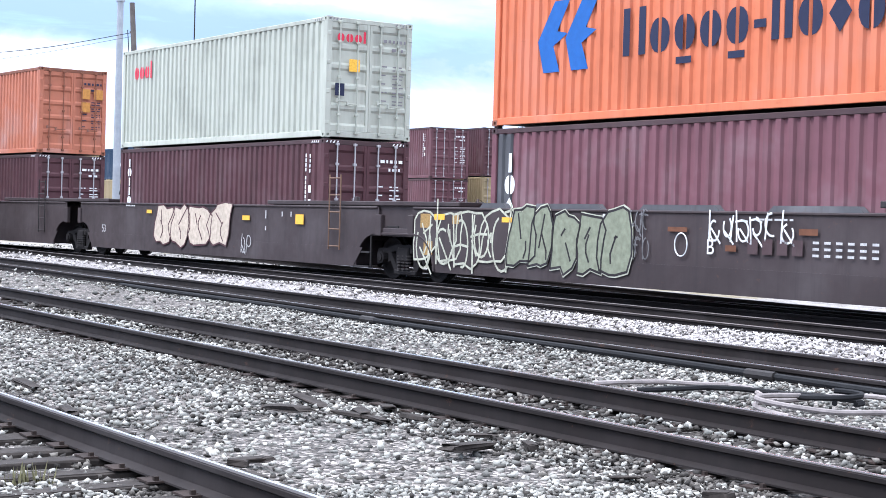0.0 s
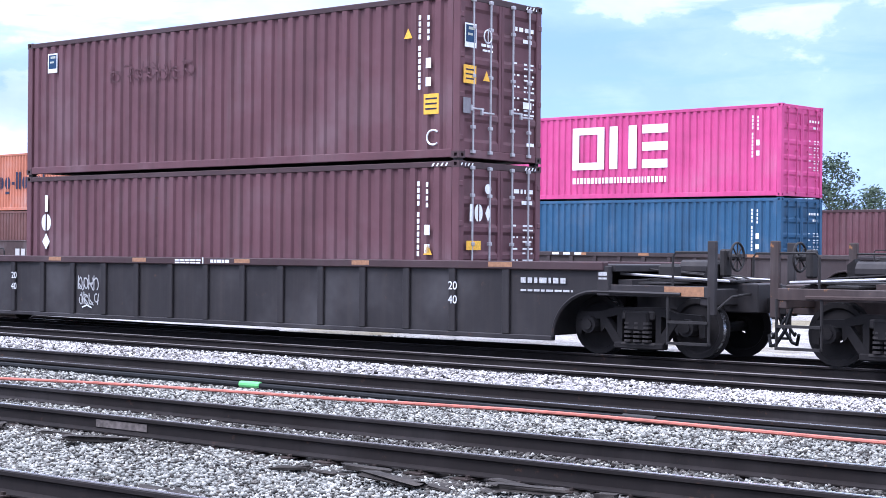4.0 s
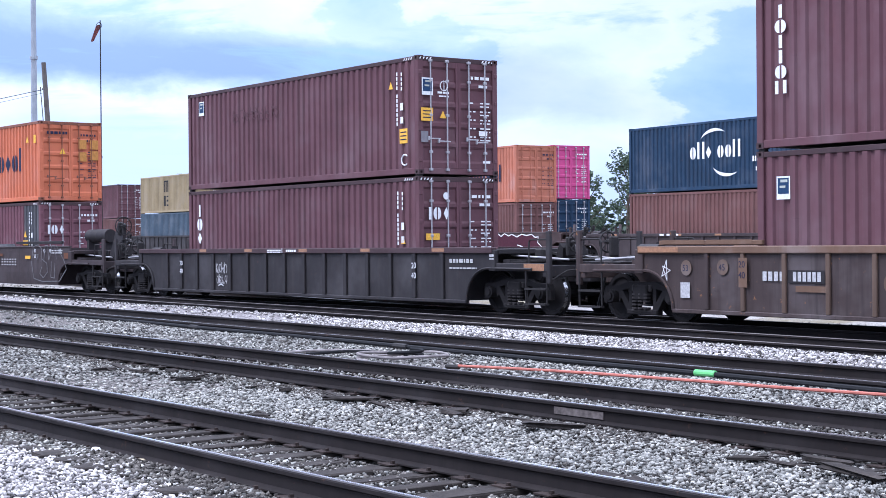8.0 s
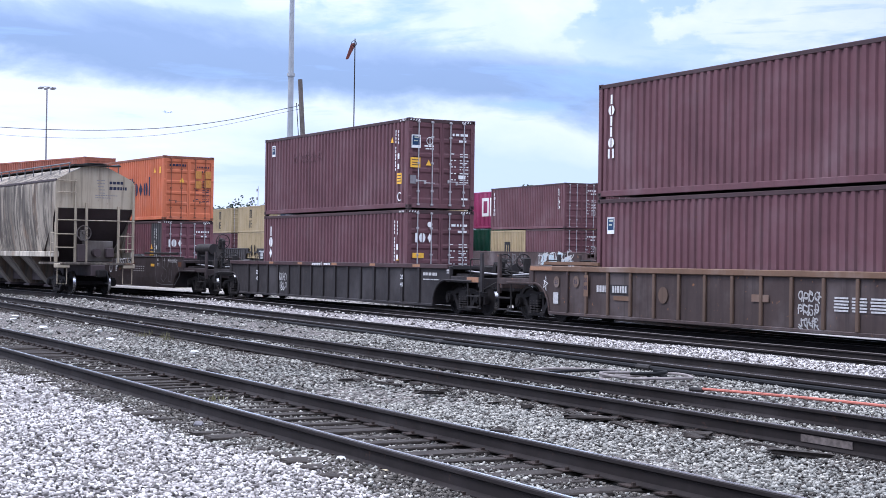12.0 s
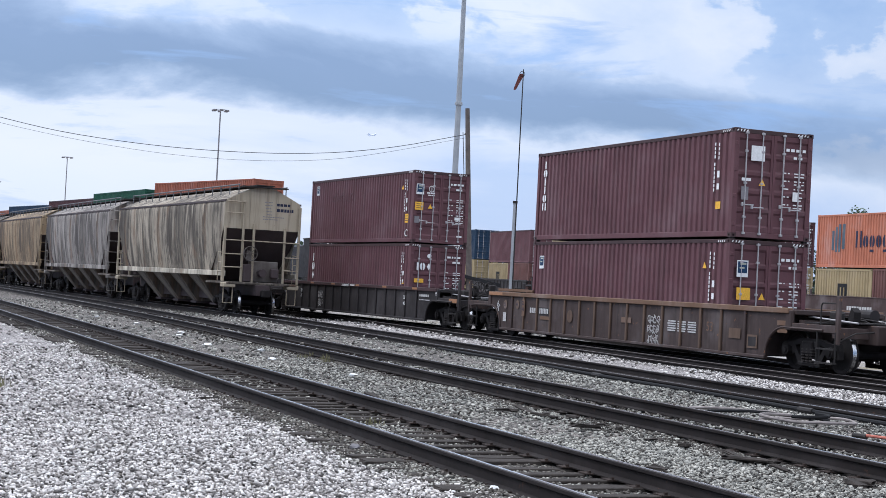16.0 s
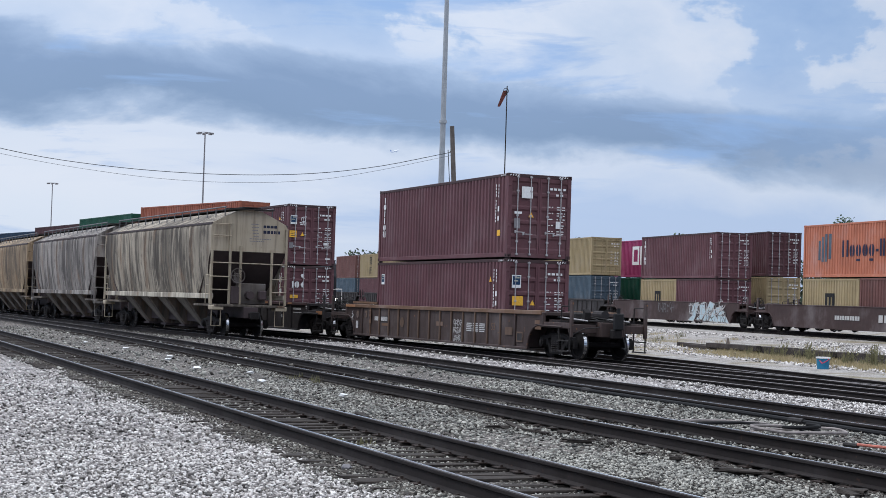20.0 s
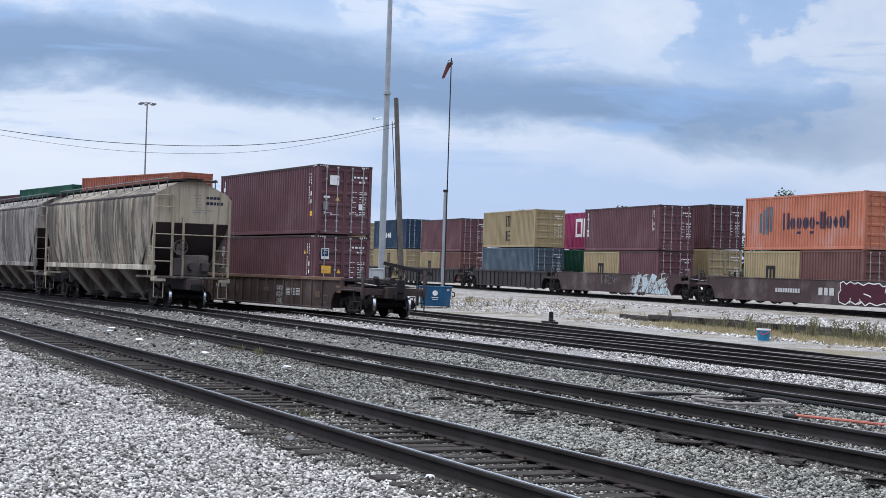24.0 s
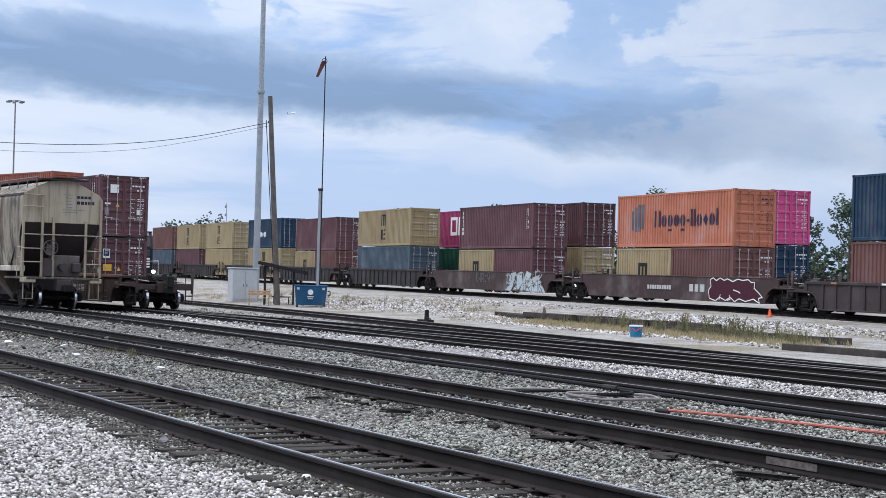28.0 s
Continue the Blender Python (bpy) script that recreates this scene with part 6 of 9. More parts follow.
# ---- parked container trains beyond ----
def far_stack(track, x, zf, top, bottom, base_z=0.36):
    """Put a container (and what lies under it) on a far wagon."""
    z = zf(x) + 0.04
    tilt = math.degrees(math.atan(0.0055))
    rz = math.degrees(math.atan(slope(track, x)))
    for ob, dx, dz in bottom + top:
        if dz > 0:
            locks(ob)
            dz += 0.045
        ob.matrix_basis = pose(x + dx, track(x + dx), z + base_z + dz, 0, tilt, rz)


GF = "containers of the parked train"


def far_box(label, mat, seed, L=BOX_L, H=BOX_H, marks=WHITE, detail=1, bars=BRIGHT):
    b = container(label, mat, L, H, group=GF, detail=detail, bars=bars)
    door_marks(b, L, H, seed, extra=False, mat=marks)
    return b


def short_mark(b, L):
    """The dark emblem of an ochre box: three uprights under a bar."""
    sign("company_mark", b, BLACK, [(-0.5, 0.9, -0.25, 1.6), (-0.1, 0.9, 0.1, 1.6), (0.25, 0.9, 0.5, 1.6), (-0.5, 1.6, 0.5, 1.8)], SIDE, "dark company emblem")


def tall_mark(b):
    sign("company_mark", b, BLACK, [(-0.5, 1.6, -0.3, 2.4), (-0.12, 1.6, 0.12, 2.4), (0.3, 1.6, 0.5, 2.4), (-0.5, 2.4, 0.5, 2.5), (-0.5, 0.5, -0.1, 1.3), (0.1, 0.5, 0.5, 0.62), (0.1, 0.85, 0.5, 1.0), (0.1, 1.2, 0.5, 1.3)], SIDE, "dark company emblem")


def build_far_trains():
    L6 = 6.058
    H8 = 2.591
    g = grade_g
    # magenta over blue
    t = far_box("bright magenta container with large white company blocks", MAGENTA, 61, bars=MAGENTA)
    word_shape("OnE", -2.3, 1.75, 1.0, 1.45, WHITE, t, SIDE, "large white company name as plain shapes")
    sign("company_line", t, WHITE, rows_of_bars(-2.28, 1.76, 0.52, 0.2, 62, 0.05), SIDE, "white line of lettering as bars")
    side_code(t, 5.0)
    b = far_box("blue container with small ochre company mark", BLUE, 63, bars=BLUE)
    word_shape("rrrr", -5.5, -4.4, 2.05, 0.4, YELLOW, b, SIDE, "ochre company name as plain shapes")
    side_code(b, 5.0)
    far_stack(track_g, -29.3, g, [(t, 0, BOX_H)], [(b, 0, 0)])
    # navy over red-brown
    t = far_box("navy container with white curved company emblem", NAVY, 64, bars=NAVY)
    word_shape("rnv rrn", -1.72, 1.55, 1.32, 0.72, WHITE, t, SIDE, "white company name as plain shapes")
    for cx, cz, up in ((-0.1, 1.95, 1), (0.7, 1.15, -1)):
        s = Shape()
        for i in range(10):
            a, q = 0.35 + i * 0.2, 0.55 + i * 0.2
            k0, k1 = 0.14 * math.sin((i + 0.2) * 0.31), 0.14 * math.sin((i + 1.2) * 0.31)
            s.quad((cx - 0.95 * math.cos(a), SIDE[1], cz + up * 0.62 * math.sin(a)), (cx - 0.95 * math.cos(q), SIDE[1], cz + up * 0.62 * math.sin(q)),
                   (cx - 0.95 * math.cos(q), SIDE[1], cz + up * (0.62 * math.sin(q) - k1)), (cx - 0.95 * math.cos(a), SIDE[1], cz + up * (0.62 * math.sin(a) - k0)))
        part("company_arc", s, WHITE, t, "white arc of the emblem")
    sign("company_line", t, WHITE, rows_of_bars(2.3, 4.95, 1.08, 0.22, 65, 0.05) + rows_of_bars(2.5, 4.9, 0.7, 0.16, 66, 0.05), SIDE)
    b = far_box("red-brown container with white door bars", REDBROWN, 67)
    far_stack(track_g, -48.3, g, [(t, 0, BOX_H)], [(b, 0, 0)])
    # faded orange over ochre and red short boxes
    t = far_box("faded orange container with grey emblem and dark company blocks", ORANGE_FADED, 68, marks=INK, bars=ORANGE_FADED)
    word_shape("nrqrq-llrvrl", -1.85, 4.6, 1.08, 0.88, INK, t, SIDE, "dark company name as plain shapes")
    sign("company_logo", t, SLATE, [(-4.4, 0.95, -4.15, 2.0), (-4.05, 0.85, -3.8, 2.2), (-3.7, 0.85, -3.45, 2.35), (-3.3, 1.0, -3.0, 2.35)], SIDE, "faded grey striped emblem")
    b1 = far_box("ochre short container with dark emblem", YELLOW, 69, L6, H8)
    short_mark(b1, L6)
    b2 = far_box("red-brown short steel container", REDBROWN, 70, L6, H8)
    far_stack(track_g, -69.95, g, [(t, 0, H8)], [(b1, -3.05, 0), (b2, 3.05, 0)])
    # maroon over ochre and maroon
    t = far_box("maroon container on a parked wagon", MAROON, 71)
    word_shape("lrllrn", -5.6, -5.32, 2.35, 0.24, WHITE, t, SIDE, upright=True)
    side_code(t, 5.1)
    b1 = far_box("ochre short container with dark emblem", YELLOW, 72, L6, H8)
    short_mark(b1, L6)
    b2 = far_box("maroon short steel container", MAROON, 73, L6, H8)
    far_stack(track_g, -93.3, g, [(t, 0, H8)], [(b1, -3.05, 0), (b2, 3.05, 0)])
    # ochre over slate
    t = far_box("ochre container with tall dark emblem", YELLOW, 74, bars=YELLOW)
    tall_mark(t)
    b = far_box("slate-blue steel freight container", SLATE, 75)
    far_stack(track_g, -115.3, g, [(t, 0, BOX_H)], [(b, 0, 0)])
    # maroon over ochre and maroon
    t = far_box("maroon container with worn door lettering", MAROON, 76)
    b1 = far_box("ochre short container with dark emblem", YELLOW, 77, L6, H8)
    short_mark(b1, L6)
    b2 = far_box("maroon short steel container", REDBROWN, 78, L6, H8)
    far_stack(track_g, -133.4, g, [(t, 0, H8)], [(b1, -3.05, 0), (b2, 3.05, 0)])
    t = far_box("navy container with white emblem", NAVY, 79)
    word_shape("rxr", -1.5, 0.6, 1.05, 0.8, WHITE, t, SIDE)
    b = far_box("ochre steel freight container with emblem", YELLOW, 80)
    tall_mark(b)
    far_stack(track_g, -150.7, g, [(t, 0, BOX_H)], [(b, 0, 0)])
    for x, m1, m2 in ((-169.6, YELLOW, YELLOW), (-185, YELLOW, MAROON), (-200, REDBROWN, SLATE)):
        t = far_box("weathered container far along the parked train", m1, int(-x))
        if m1 is YELLOW:
            tall_mark(t)
        b = far_box("weathered container far along the parked train", m2, int(-x) + 1)
        far_stack(track_g, x, g, [(t, 0, BOX_H)], [(b, 0, 0)])
    # second parked train: ends that show between the stacks
    for x, m1, m2, l1 in ((-73.4, MAGENTA, NAVY, "magenta"), (-95.4, MAROON_DARK, YELLOW, "maroon"), (-110, MAGENTA_DARK, GREEN, "dusky magenta")):
        t = far_box(l1 + " steel container on the second parked train", m1, int(-x) + 7)
        if m1 is MAGENTA_DARK:
            word_shape("OnE", -2.3, 1.75, 0.95, 1.45, WHITE, t, SIDE)
        b = far_box("container low on the second parked train", m2, int(-x) + 8)
        far_stack(track_h, x, lambda q: grade_g(q), [(t, 0, BOX_H)], [(b, 0, 0)])
    t = far_box("small maroon container far beyond the yard", MAROON, 99, L6, H8)
    t.matrix_basis = pose(-27.5, 58.0, 0.9, 0, 0, -4.5)
    # wagons under them
    for i, (x, m, label) in enumerate(((-29.3, DARK_CAR, "dark red-brown ribbed well wagon"), (-48.9, DARK_CAR, "dark red-brown ribbed well wagon"), (-69.9, CAR_OCHRE, "rusty red well wagon with purple graffiti"), (-93.85, CAR_OCHRE, "rusty red well wagon with pale blue graffiti"),
                                       (-114.6, BLACK_CAR, "dark ribbed well wagon"), (-135.9, BLACK_CAR, "dark ribbed well wagon"), (-157.2, BLACK_CAR, "dark ribbed well wagon"), (-178.5, BLACK_CAR, "dark ribbed well wagon"), (-199.8, BLACK_CAR, "dark ribbed well wagon"))):
        w = well_car(label + " of the parked train", m, m, group="wagons of the parked train", smooth_side=m is CAR_OCHRE, end=11.9 if m is CAR_OCHRE else 10.6, trucks=(-10.6, 10.6) if m is CAR_OCHRE else (-9.0, 9.0), spin=False, half=9.2 if m is CAR_OCHRE else 7.6)
        w.matrix_basis = pose(x, track_g(x), g(x), 0, math.degrees(math.atan(0.0055)), math.degrees(math.atan(-0.08)))
        if i < 2:
            sign("reflector", w, STICKER, [(q, 1.42, q + 0.42, 1.50) for q in (-6.6, -1.9, 0.75, 5.0)], ("side", -1.434))
            sign("side_lettering", w, WHITE, [(-3.0 + q * 0.5, 1.42, -2.7 + q * 0.5, 1.5) for q in range(3)], ("side", -1.436))
        if i == 2:
            cloud = [(0.02, 0.12), (0.0, 0.45), (0.05, 0.62), (0.03, 0.9), (0.09, 0.98), (0.15, 0.86), (0.22, 0.98), (0.3, 0.88), (0.36, 0.95), (0.46, 0.84), (0.55, 0.95), (0.64, 0.9), (0.74, 0.94), (0.8, 0.82), (0.86, 0.84),
                     (0.85, 0.6), (0.93, 0.42), (1.0, 0.24), (0.93, 0.2), (0.95, 0.0), (0.84, 0.16), (0.7, 0.05), (0.58, 0.15), (0.5, 0.02), (0.42, 0.2), (0.33, 0.05), (0.22, 0.18), (0.14, 0.02)]
            px0, pz0, pw, ph = 4.1, 0.28, 4.9, 1.2
            part("graffiti", Shape().add([(px0 + pw * a, -1.402, pz0 + ph * b) for a, b in cloud], [tuple(range(len(cloud)))]), PURPLE_TAG, w, "dark purple bubble graffiti with white edge")
            tag_strokes(w, WHITE, (px0, pz0), (pw, ph), [cloud + cloud[:1], [(0.47, 0.5), (0.56, 0.44), (0.6, 0.38)], [(0.23, 0.3), (0.21, 0.08)], [(0.4, 0.28), (0.42, 0.12), (0.37, 0.06)]], -1.406, 0.05, "graffiti_outline")
            sign("reporting_mark", w, WHITE_WORN, [(-2.2 + q * 0.26, 0.78, -2.0 + q * 0.26, 1.0) for q in range(10)], ("side", -1.40), "worn lettering as plain blocks")
            sign("owner_mark", w, WHITE_WORN, [(2.2, 0.72, 2.6, 1.1), (2.75, 0.72, 3.1, 1.1), (3.25, 0.72, 3.7, 1.1)], ("side", -1.40), "white company letters as blocks")
        if i == 3:
            # spiky interlocked letter shapes
            spikes = [[(0, 0.05), (0.14, 0.0), (0.2, 0.3), (0.26, 0.95), (0.14, 0.86), (0.08, 0.45), (0.12, 0.3)], [(0.2, 0.08), (0.36, 0.12), (0.44, 0.5), (0.4, 0.98), (0.29, 0.8), (0.31, 0.35)],
                      [(0.38, 0.02), (0.52, 0.1), (0.55, 0.42), (0.66, 0.88), (0.54, 1.0), (0.47, 0.6)], [(0.53, 0.05), (0.75, 0.0), (0.72, 0.2), (0.66, 0.4), (0.8, 0.6), (0.86, 0.82), (0.7, 0.7), (0.6, 0.45)],
                      [(0.74, 0.04), (1.0, 0.0), (0.93, 0.3), (0.8, 0.34), (0.9, 0.5), (0.84, 0.66), (0.74, 0.5)]]
            ice = Shape()
            for sp in spikes:
                ice.add([(3.0 + 6.0 * a, -1.40, 0.28 + 1.28 * b) for a, b in sp], [tuple(range(len(sp)))])
            tag_strokes(w, GREY_TAG, (3.1, 0.34), (5.6, 1.1), scrawl(97, 6), -1.4045, 0.07, "graffiti_outline")
            tag_strokes(w, WHITE_WORN, (3.0, 0.75), (5.4, 0.8), scrawl(99, 6), -1.406, 0.06, "graffiti_outline")
            several(part("graffiti", ice, ICE_TAG, w, "pale blue spiky letter shapes"), 5)
            tag_strokes(w, WHITE_WORN, (3.0, 0.28), (6.0, 1.28), [sp + sp[:1] for sp in spikes], -1.404, 0.05, "graffiti_outline")
            tag_strokes(w, GREY_TAG, (-2.0, 0.8), (2.4, 0.6), scrawl(95, 5), -1.40, 0.06)
    w = well_car("dark ribbed well wagon of the second parked train", BLACK_CAR, BLACK_CAR, group="wagons of the second parked train", end=10.6, trucks=(-9.0, 9.0), spin=False, half=7.6)
    for i, x in enumerate((-73.4, -95.4, -114)):
        ww = w if i == 0 else copy_thing(w, pose(0, 0, 0))
        ww.matrix_basis = pose(x, track_h(x), grade_g(x), 0, math.degrees(math.atan(0.0055)), math.degrees(math.atan(-0.08)))


build_far_trains()


# ---- covered hopper wagons ----
def bearing(az, reach):
    return math.sin(radians(az)) * reach, math.cos(radians(az)) * reach


BRAKE_BOX = painted("grimy_brake_paint", (0.10, 0.085, 0.075), amount=0.5)


def hopper_paint(name, base, dirt, rust=(0.20, 0.11, 0.055), amount=0.95, rust_amount=0.5):
    """Old hopper paint under broad runs of grime, with scraped pale and rusty places."""
    m, nt, b = material(name, 0.75)
    c = Vector(base)
    big = ramp(nt, [(0.32, tuple(c * 0.62)), (0.5, base), (0.68, tuple(c * 1.3))])
    nt.links.new(noise_tex(nt, 1.0, 5, 0.6, (0.5, 0.5, 0.3)), big.inputs[0])
    col = big.outputs[0]
    for stretch, lo, hi, k in (((0.55, 0.55, 0.12), 0.50, 0.60, amount * 0.6), ((1.5, 1.5, 0.16), 0.49, 0.57, amount * 0.75), ((3.4, 3.4, 0.3), 0.51, 0.60, amount * 0.7), ((1.3, 1.3, 1.0), 0.57, 0.66, amount * 0.6)):
        st = ramp(nt, [(lo, (0, 0, 0)), (hi, (k, k, k))])
        nt.links.new(noise_tex(nt, 1.0, 7, 0.66, stretch), st.inputs[0])
        col = mixed(nt, st.outputs[0], col, dirt)
    sp = ramp(nt, [(0.55, (0, 0, 0)), (0.68, (rust_amount,) * 3)])
    nt.links.new(noise_tex(nt, 1.0, 7, 0.7, (1.1, 1.1, 0.35)), sp.inputs[0])
    col = mixed(nt, sp.outputs[0], col, rust)
    pale = ramp(nt, [(0.60, (0, 0, 0)), (0.68, (0.7, 0.7, 0.7))])
    nt.links.new(noise_tex(nt, 1.0, 6, 0.65, (1.9, 1.9, 0.3)), pale.inputs[0])
    col = mixed(nt, pale.outputs[0], col, tuple(c * 1.45))
    nt.links.new(col, b.inputs["Base Color"])
    bump = node(nt, "ShaderNodeBump", inputs={"Strength": 0.25, "Distance": 0.03})
    nt.links.new(noise_tex(nt, 1.6, 5), bump.inputs["Height"])
    nt.links.new(bump.outputs[0], b.inputs["Normal"])
    return m


HOPPER_CREAM = hopper_paint("streaked_cream_hopper_paint", (0.33, 0.288, 0.226), (0.045, 0.037, 0.031), amount=1.0)
HOPPER_END = painted("cream_hopper_end_paint", (0.38, 0.325, 0.24), dirt=(0.12, 0.086, 0.06), amount=0.8, rust_amount=0.45, fade=0.1)
HOPPER_GREY = hopper_paint("streaked_grey_hopper_paint", (0.29, 0.264, 0.24), (0.045, 0.038, 0.035), amount=0.95)
HOPPER_TAN = hopper_paint("streaked_tan_hopper_paint", (0.30, 0.225, 0.14), (0.055, 0.04, 0.03), rust_amount=0.7)
SILL_PALE = hopper_paint("worn_cream_sill_paint", (0.46, 0.42, 0.34), (0.10, 0.08, 0.065), amount=0.6)
HOPPER_DIM = hopper_paint("grimy_brown_hopper_paint", (0.15, 0.128, 0.106), (0.03, 0.026, 0.023), amount=0.85)
# Chute base darker than the cream body, under the same kind of streaks.
CHUTE = hopper_paint("streaked_pale_chute_paint", (0.20, 0.178, 0.152), (0.05, 0.042, 0.036), amount=0.8)
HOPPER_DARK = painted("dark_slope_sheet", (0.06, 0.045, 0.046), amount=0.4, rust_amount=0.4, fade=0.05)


SILL, EAVE, CROWN, STEP, BELT = 1.36, 4.72, 5.36, 3.58, 1.66   # heights on a hopper wagon


def hopper_section():
    """Half outline of the body from sill to roof crown: y, z."""
    low = [(1.44 + 0.25 * math.sin(math.pi * 0.5 * min(1, (k / 12) * 1.3)), BELT + 0.1 + (EAVE - 0.25 - BELT) * k / 12) for k in range(13)]
    return low + [(1.66, EAVE - 0.04), (1.58, EAVE + 0.07), (1.1, 5.03), (0.55, 5.29), (0.0, CROWN)]


def hopper_wagon(label, mat, end_mat):
    root = thing("hopper_wagon", label, "wagon", "parked hopper wagons")
    HL = 8.9
    half = hopper_section()
    outline = [(-y, z) for y, z in half] + [(y, z) for y, z in reversed(half[:-1])]

    def reach(z):
        """The side sheet is cut back in a bow below the end wall."""
        t = (z - SILL - 0.15) / (STEP - SILL - 0.15)
        return HL - (0.55 * math.sin(math.pi * t) ** 0.8 if 0 < t < 1 else 0.0)

    def body():
        s = Shape()
        n = 37
        rings = [[(reach(z) * (2 * i / (n - 1) - 1), y, z) for y, z in outline] for i in range(n)]
        s.sweep(rings, closed=False, caps=False)
        return s.mesh("hopper_body", True)
    part("body", shared("hopper_body", body), mat, root, "streaked rounded steel body")
    up = [(y, z) for y, z in outline if z >= STEP]
    up = [(-1.69, STEP)] + up + [(1.69, STEP)]
    for sx in (-1, 1):
        turn = pose(0, 0, 0, 0, 0, 0 if sx > 0 else 180)
        part("end_wall", shared("hopper_end_wall", lambda: Shape().add([(HL + 0.006, y, z) for y, z in up] + [(HL - 0.03, y, z) for y, z in up], [tuple(range(len(up))), tuple(reversed(range(len(up), 2 * len(up))))])), end_mat, root, "cream upper end wall", at=turn)
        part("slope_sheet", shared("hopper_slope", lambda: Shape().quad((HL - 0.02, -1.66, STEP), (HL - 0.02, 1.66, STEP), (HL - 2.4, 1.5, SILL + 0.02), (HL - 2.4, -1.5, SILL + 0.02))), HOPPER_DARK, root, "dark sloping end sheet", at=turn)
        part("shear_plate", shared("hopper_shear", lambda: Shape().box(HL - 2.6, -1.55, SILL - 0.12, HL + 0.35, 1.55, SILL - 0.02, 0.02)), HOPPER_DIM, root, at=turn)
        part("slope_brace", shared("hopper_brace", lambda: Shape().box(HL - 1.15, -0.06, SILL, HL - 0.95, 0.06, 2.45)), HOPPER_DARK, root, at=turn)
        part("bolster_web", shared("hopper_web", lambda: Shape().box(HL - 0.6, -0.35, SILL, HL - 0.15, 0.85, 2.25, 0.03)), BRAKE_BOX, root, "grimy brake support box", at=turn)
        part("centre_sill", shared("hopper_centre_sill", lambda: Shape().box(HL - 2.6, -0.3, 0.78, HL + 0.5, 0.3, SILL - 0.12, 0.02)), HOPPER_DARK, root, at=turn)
        part("coupler", shared("hopper_coupler", lambda: Shape().box(HL + 0.4, -0.11, 0.8, HL + 0.95, 0.11, 1.02, 0.03).box(HL + 0.85, -0.18, 0.74, HL + 1.12, 0.15, 1.06, 0.04)), TRUCK, root, at=turn)
        part("brake_hose", shared("hopper_hose", lambda: Shape().tube([(HL + 0.4, 0.4, 1.0), (HL + 0.55, 0.42, 0.7), (HL + 0.75, 0.35, 0.45), (HL + 0.95, 0.15, 0.5)], 0.028)), BLACK, root, at=turn)
        for y, z1 in ((-1.64, STEP + 0.02), (-0.85, EAVE + 0.05), (-0.38, STEP + 0.24), (1.0, STEP + 0.12), (1.64, EAVE - 0.1)):
            part("end_post", shared(("hopper_post", z1), lambda: Shape().box(HL + 0.02, -0.05, SILL - 0.02, HL + 0.11, 0.05, z1, 0.01)), end_mat, root, at=turn @ pose(0, y, 0))
        for z in (1.95, 2.5):
            part("end_rail", shared(("hopper_rail", z), lambda: Shape().cyl((HL + 0.13, -1.7, z), (HL + 0.13, -0.85, z), 0.024, n=6)), end_mat, root, at=turn)
            part("end_rail", shared(("hopper_rail_far", z), lambda: Shape().cyl((HL + 0.13, 1.0, z - 0.05), (HL + 0.13, 1.66, z - 0.05), 0.024, n=6)), end_mat, root, at=turn)
        for z, y1 in ((3.08, 1.66), (4.22, -0.85), (4.7, -0.85)):
            part("end_rail", shared(("hopper_long_rail", z), lambda: Shape().cyl((HL + 0.15, -1.62, z), (HL + 0.15, y1, z), 0.024, n=6)), end_mat, root, at=turn)
        for y in (-1.4, 1.4):
            part("corner_step", shared("hopper_step", lambda: Shape().tube([(HL + 0.1, -0.2, 1.2), (HL + 0.1, -0.2, 0.45), (HL + 0.1, 0.2, 0.45), (HL + 0.1, 0.2, 1.2)], 0.024)), end_mat, root, at=turn @ pose(0, y, 0))
            part("corner_bracket", shared("hopper_bracket", lambda: Shape().box(HL - 0.2, -0.26, 1.1, HL + 0.32, 0.26, 1.3, 0.03)), end_mat, root, at=turn @ pose(0, y, 0))
        for sy in (-1, 1):
            side_turn = turn @ pose(0, sy * 1.66, 0)
            part("corner_ladder", shared("hopper_side_ladder", lambda: Shape().cyl((HL - 0.1, 0, SILL), (HL - 0.1, 0, 3.0), 0.022, n=6).cyl((HL - 0.6, 0, SILL), (HL - 0.6, 0, 2.6), 0.022, n=6).cyl((HL - 0.6, 0, 1.75), (HL - 0.1, 0, 1.75), 0.02, n=5).cyl((HL - 0.6, 0, 2.15), (HL - 0.1, 0, 2.15), 0.02, n=5).cyl((HL - 0.6, 0, 2.55), (HL - 0.1, 0, 2.55), 0.02, n=5)), end_mat, root, at=side_turn)
        truck(root, sx * 7.3, False)
    hand_wheel(root, BRAKE_BOX, pose(HL + 0.28, -0.55, 2.55, 0, 0, 0), 0.3)
    part("brake_cylinder", Shape().cyl((HL - 0.1, 0.05, 1.75), (HL + 0.25, 0.05, 1.75), 0.17, n=12), HOPPER_DARK, root, smooth=True)
    part("brake_valve", Shape().box(HL - 0.1, 0.45, 1.55, HL + 0.15, 0.8, 1.95, 0.04), HOPPER_DARK, root)
    part("brake_chain_box", Shape().box(HL + 0.05, -0.8, SILL, HL + 0.22, -0.45, 2.1, 0.03), HOPPER_DARK, root)
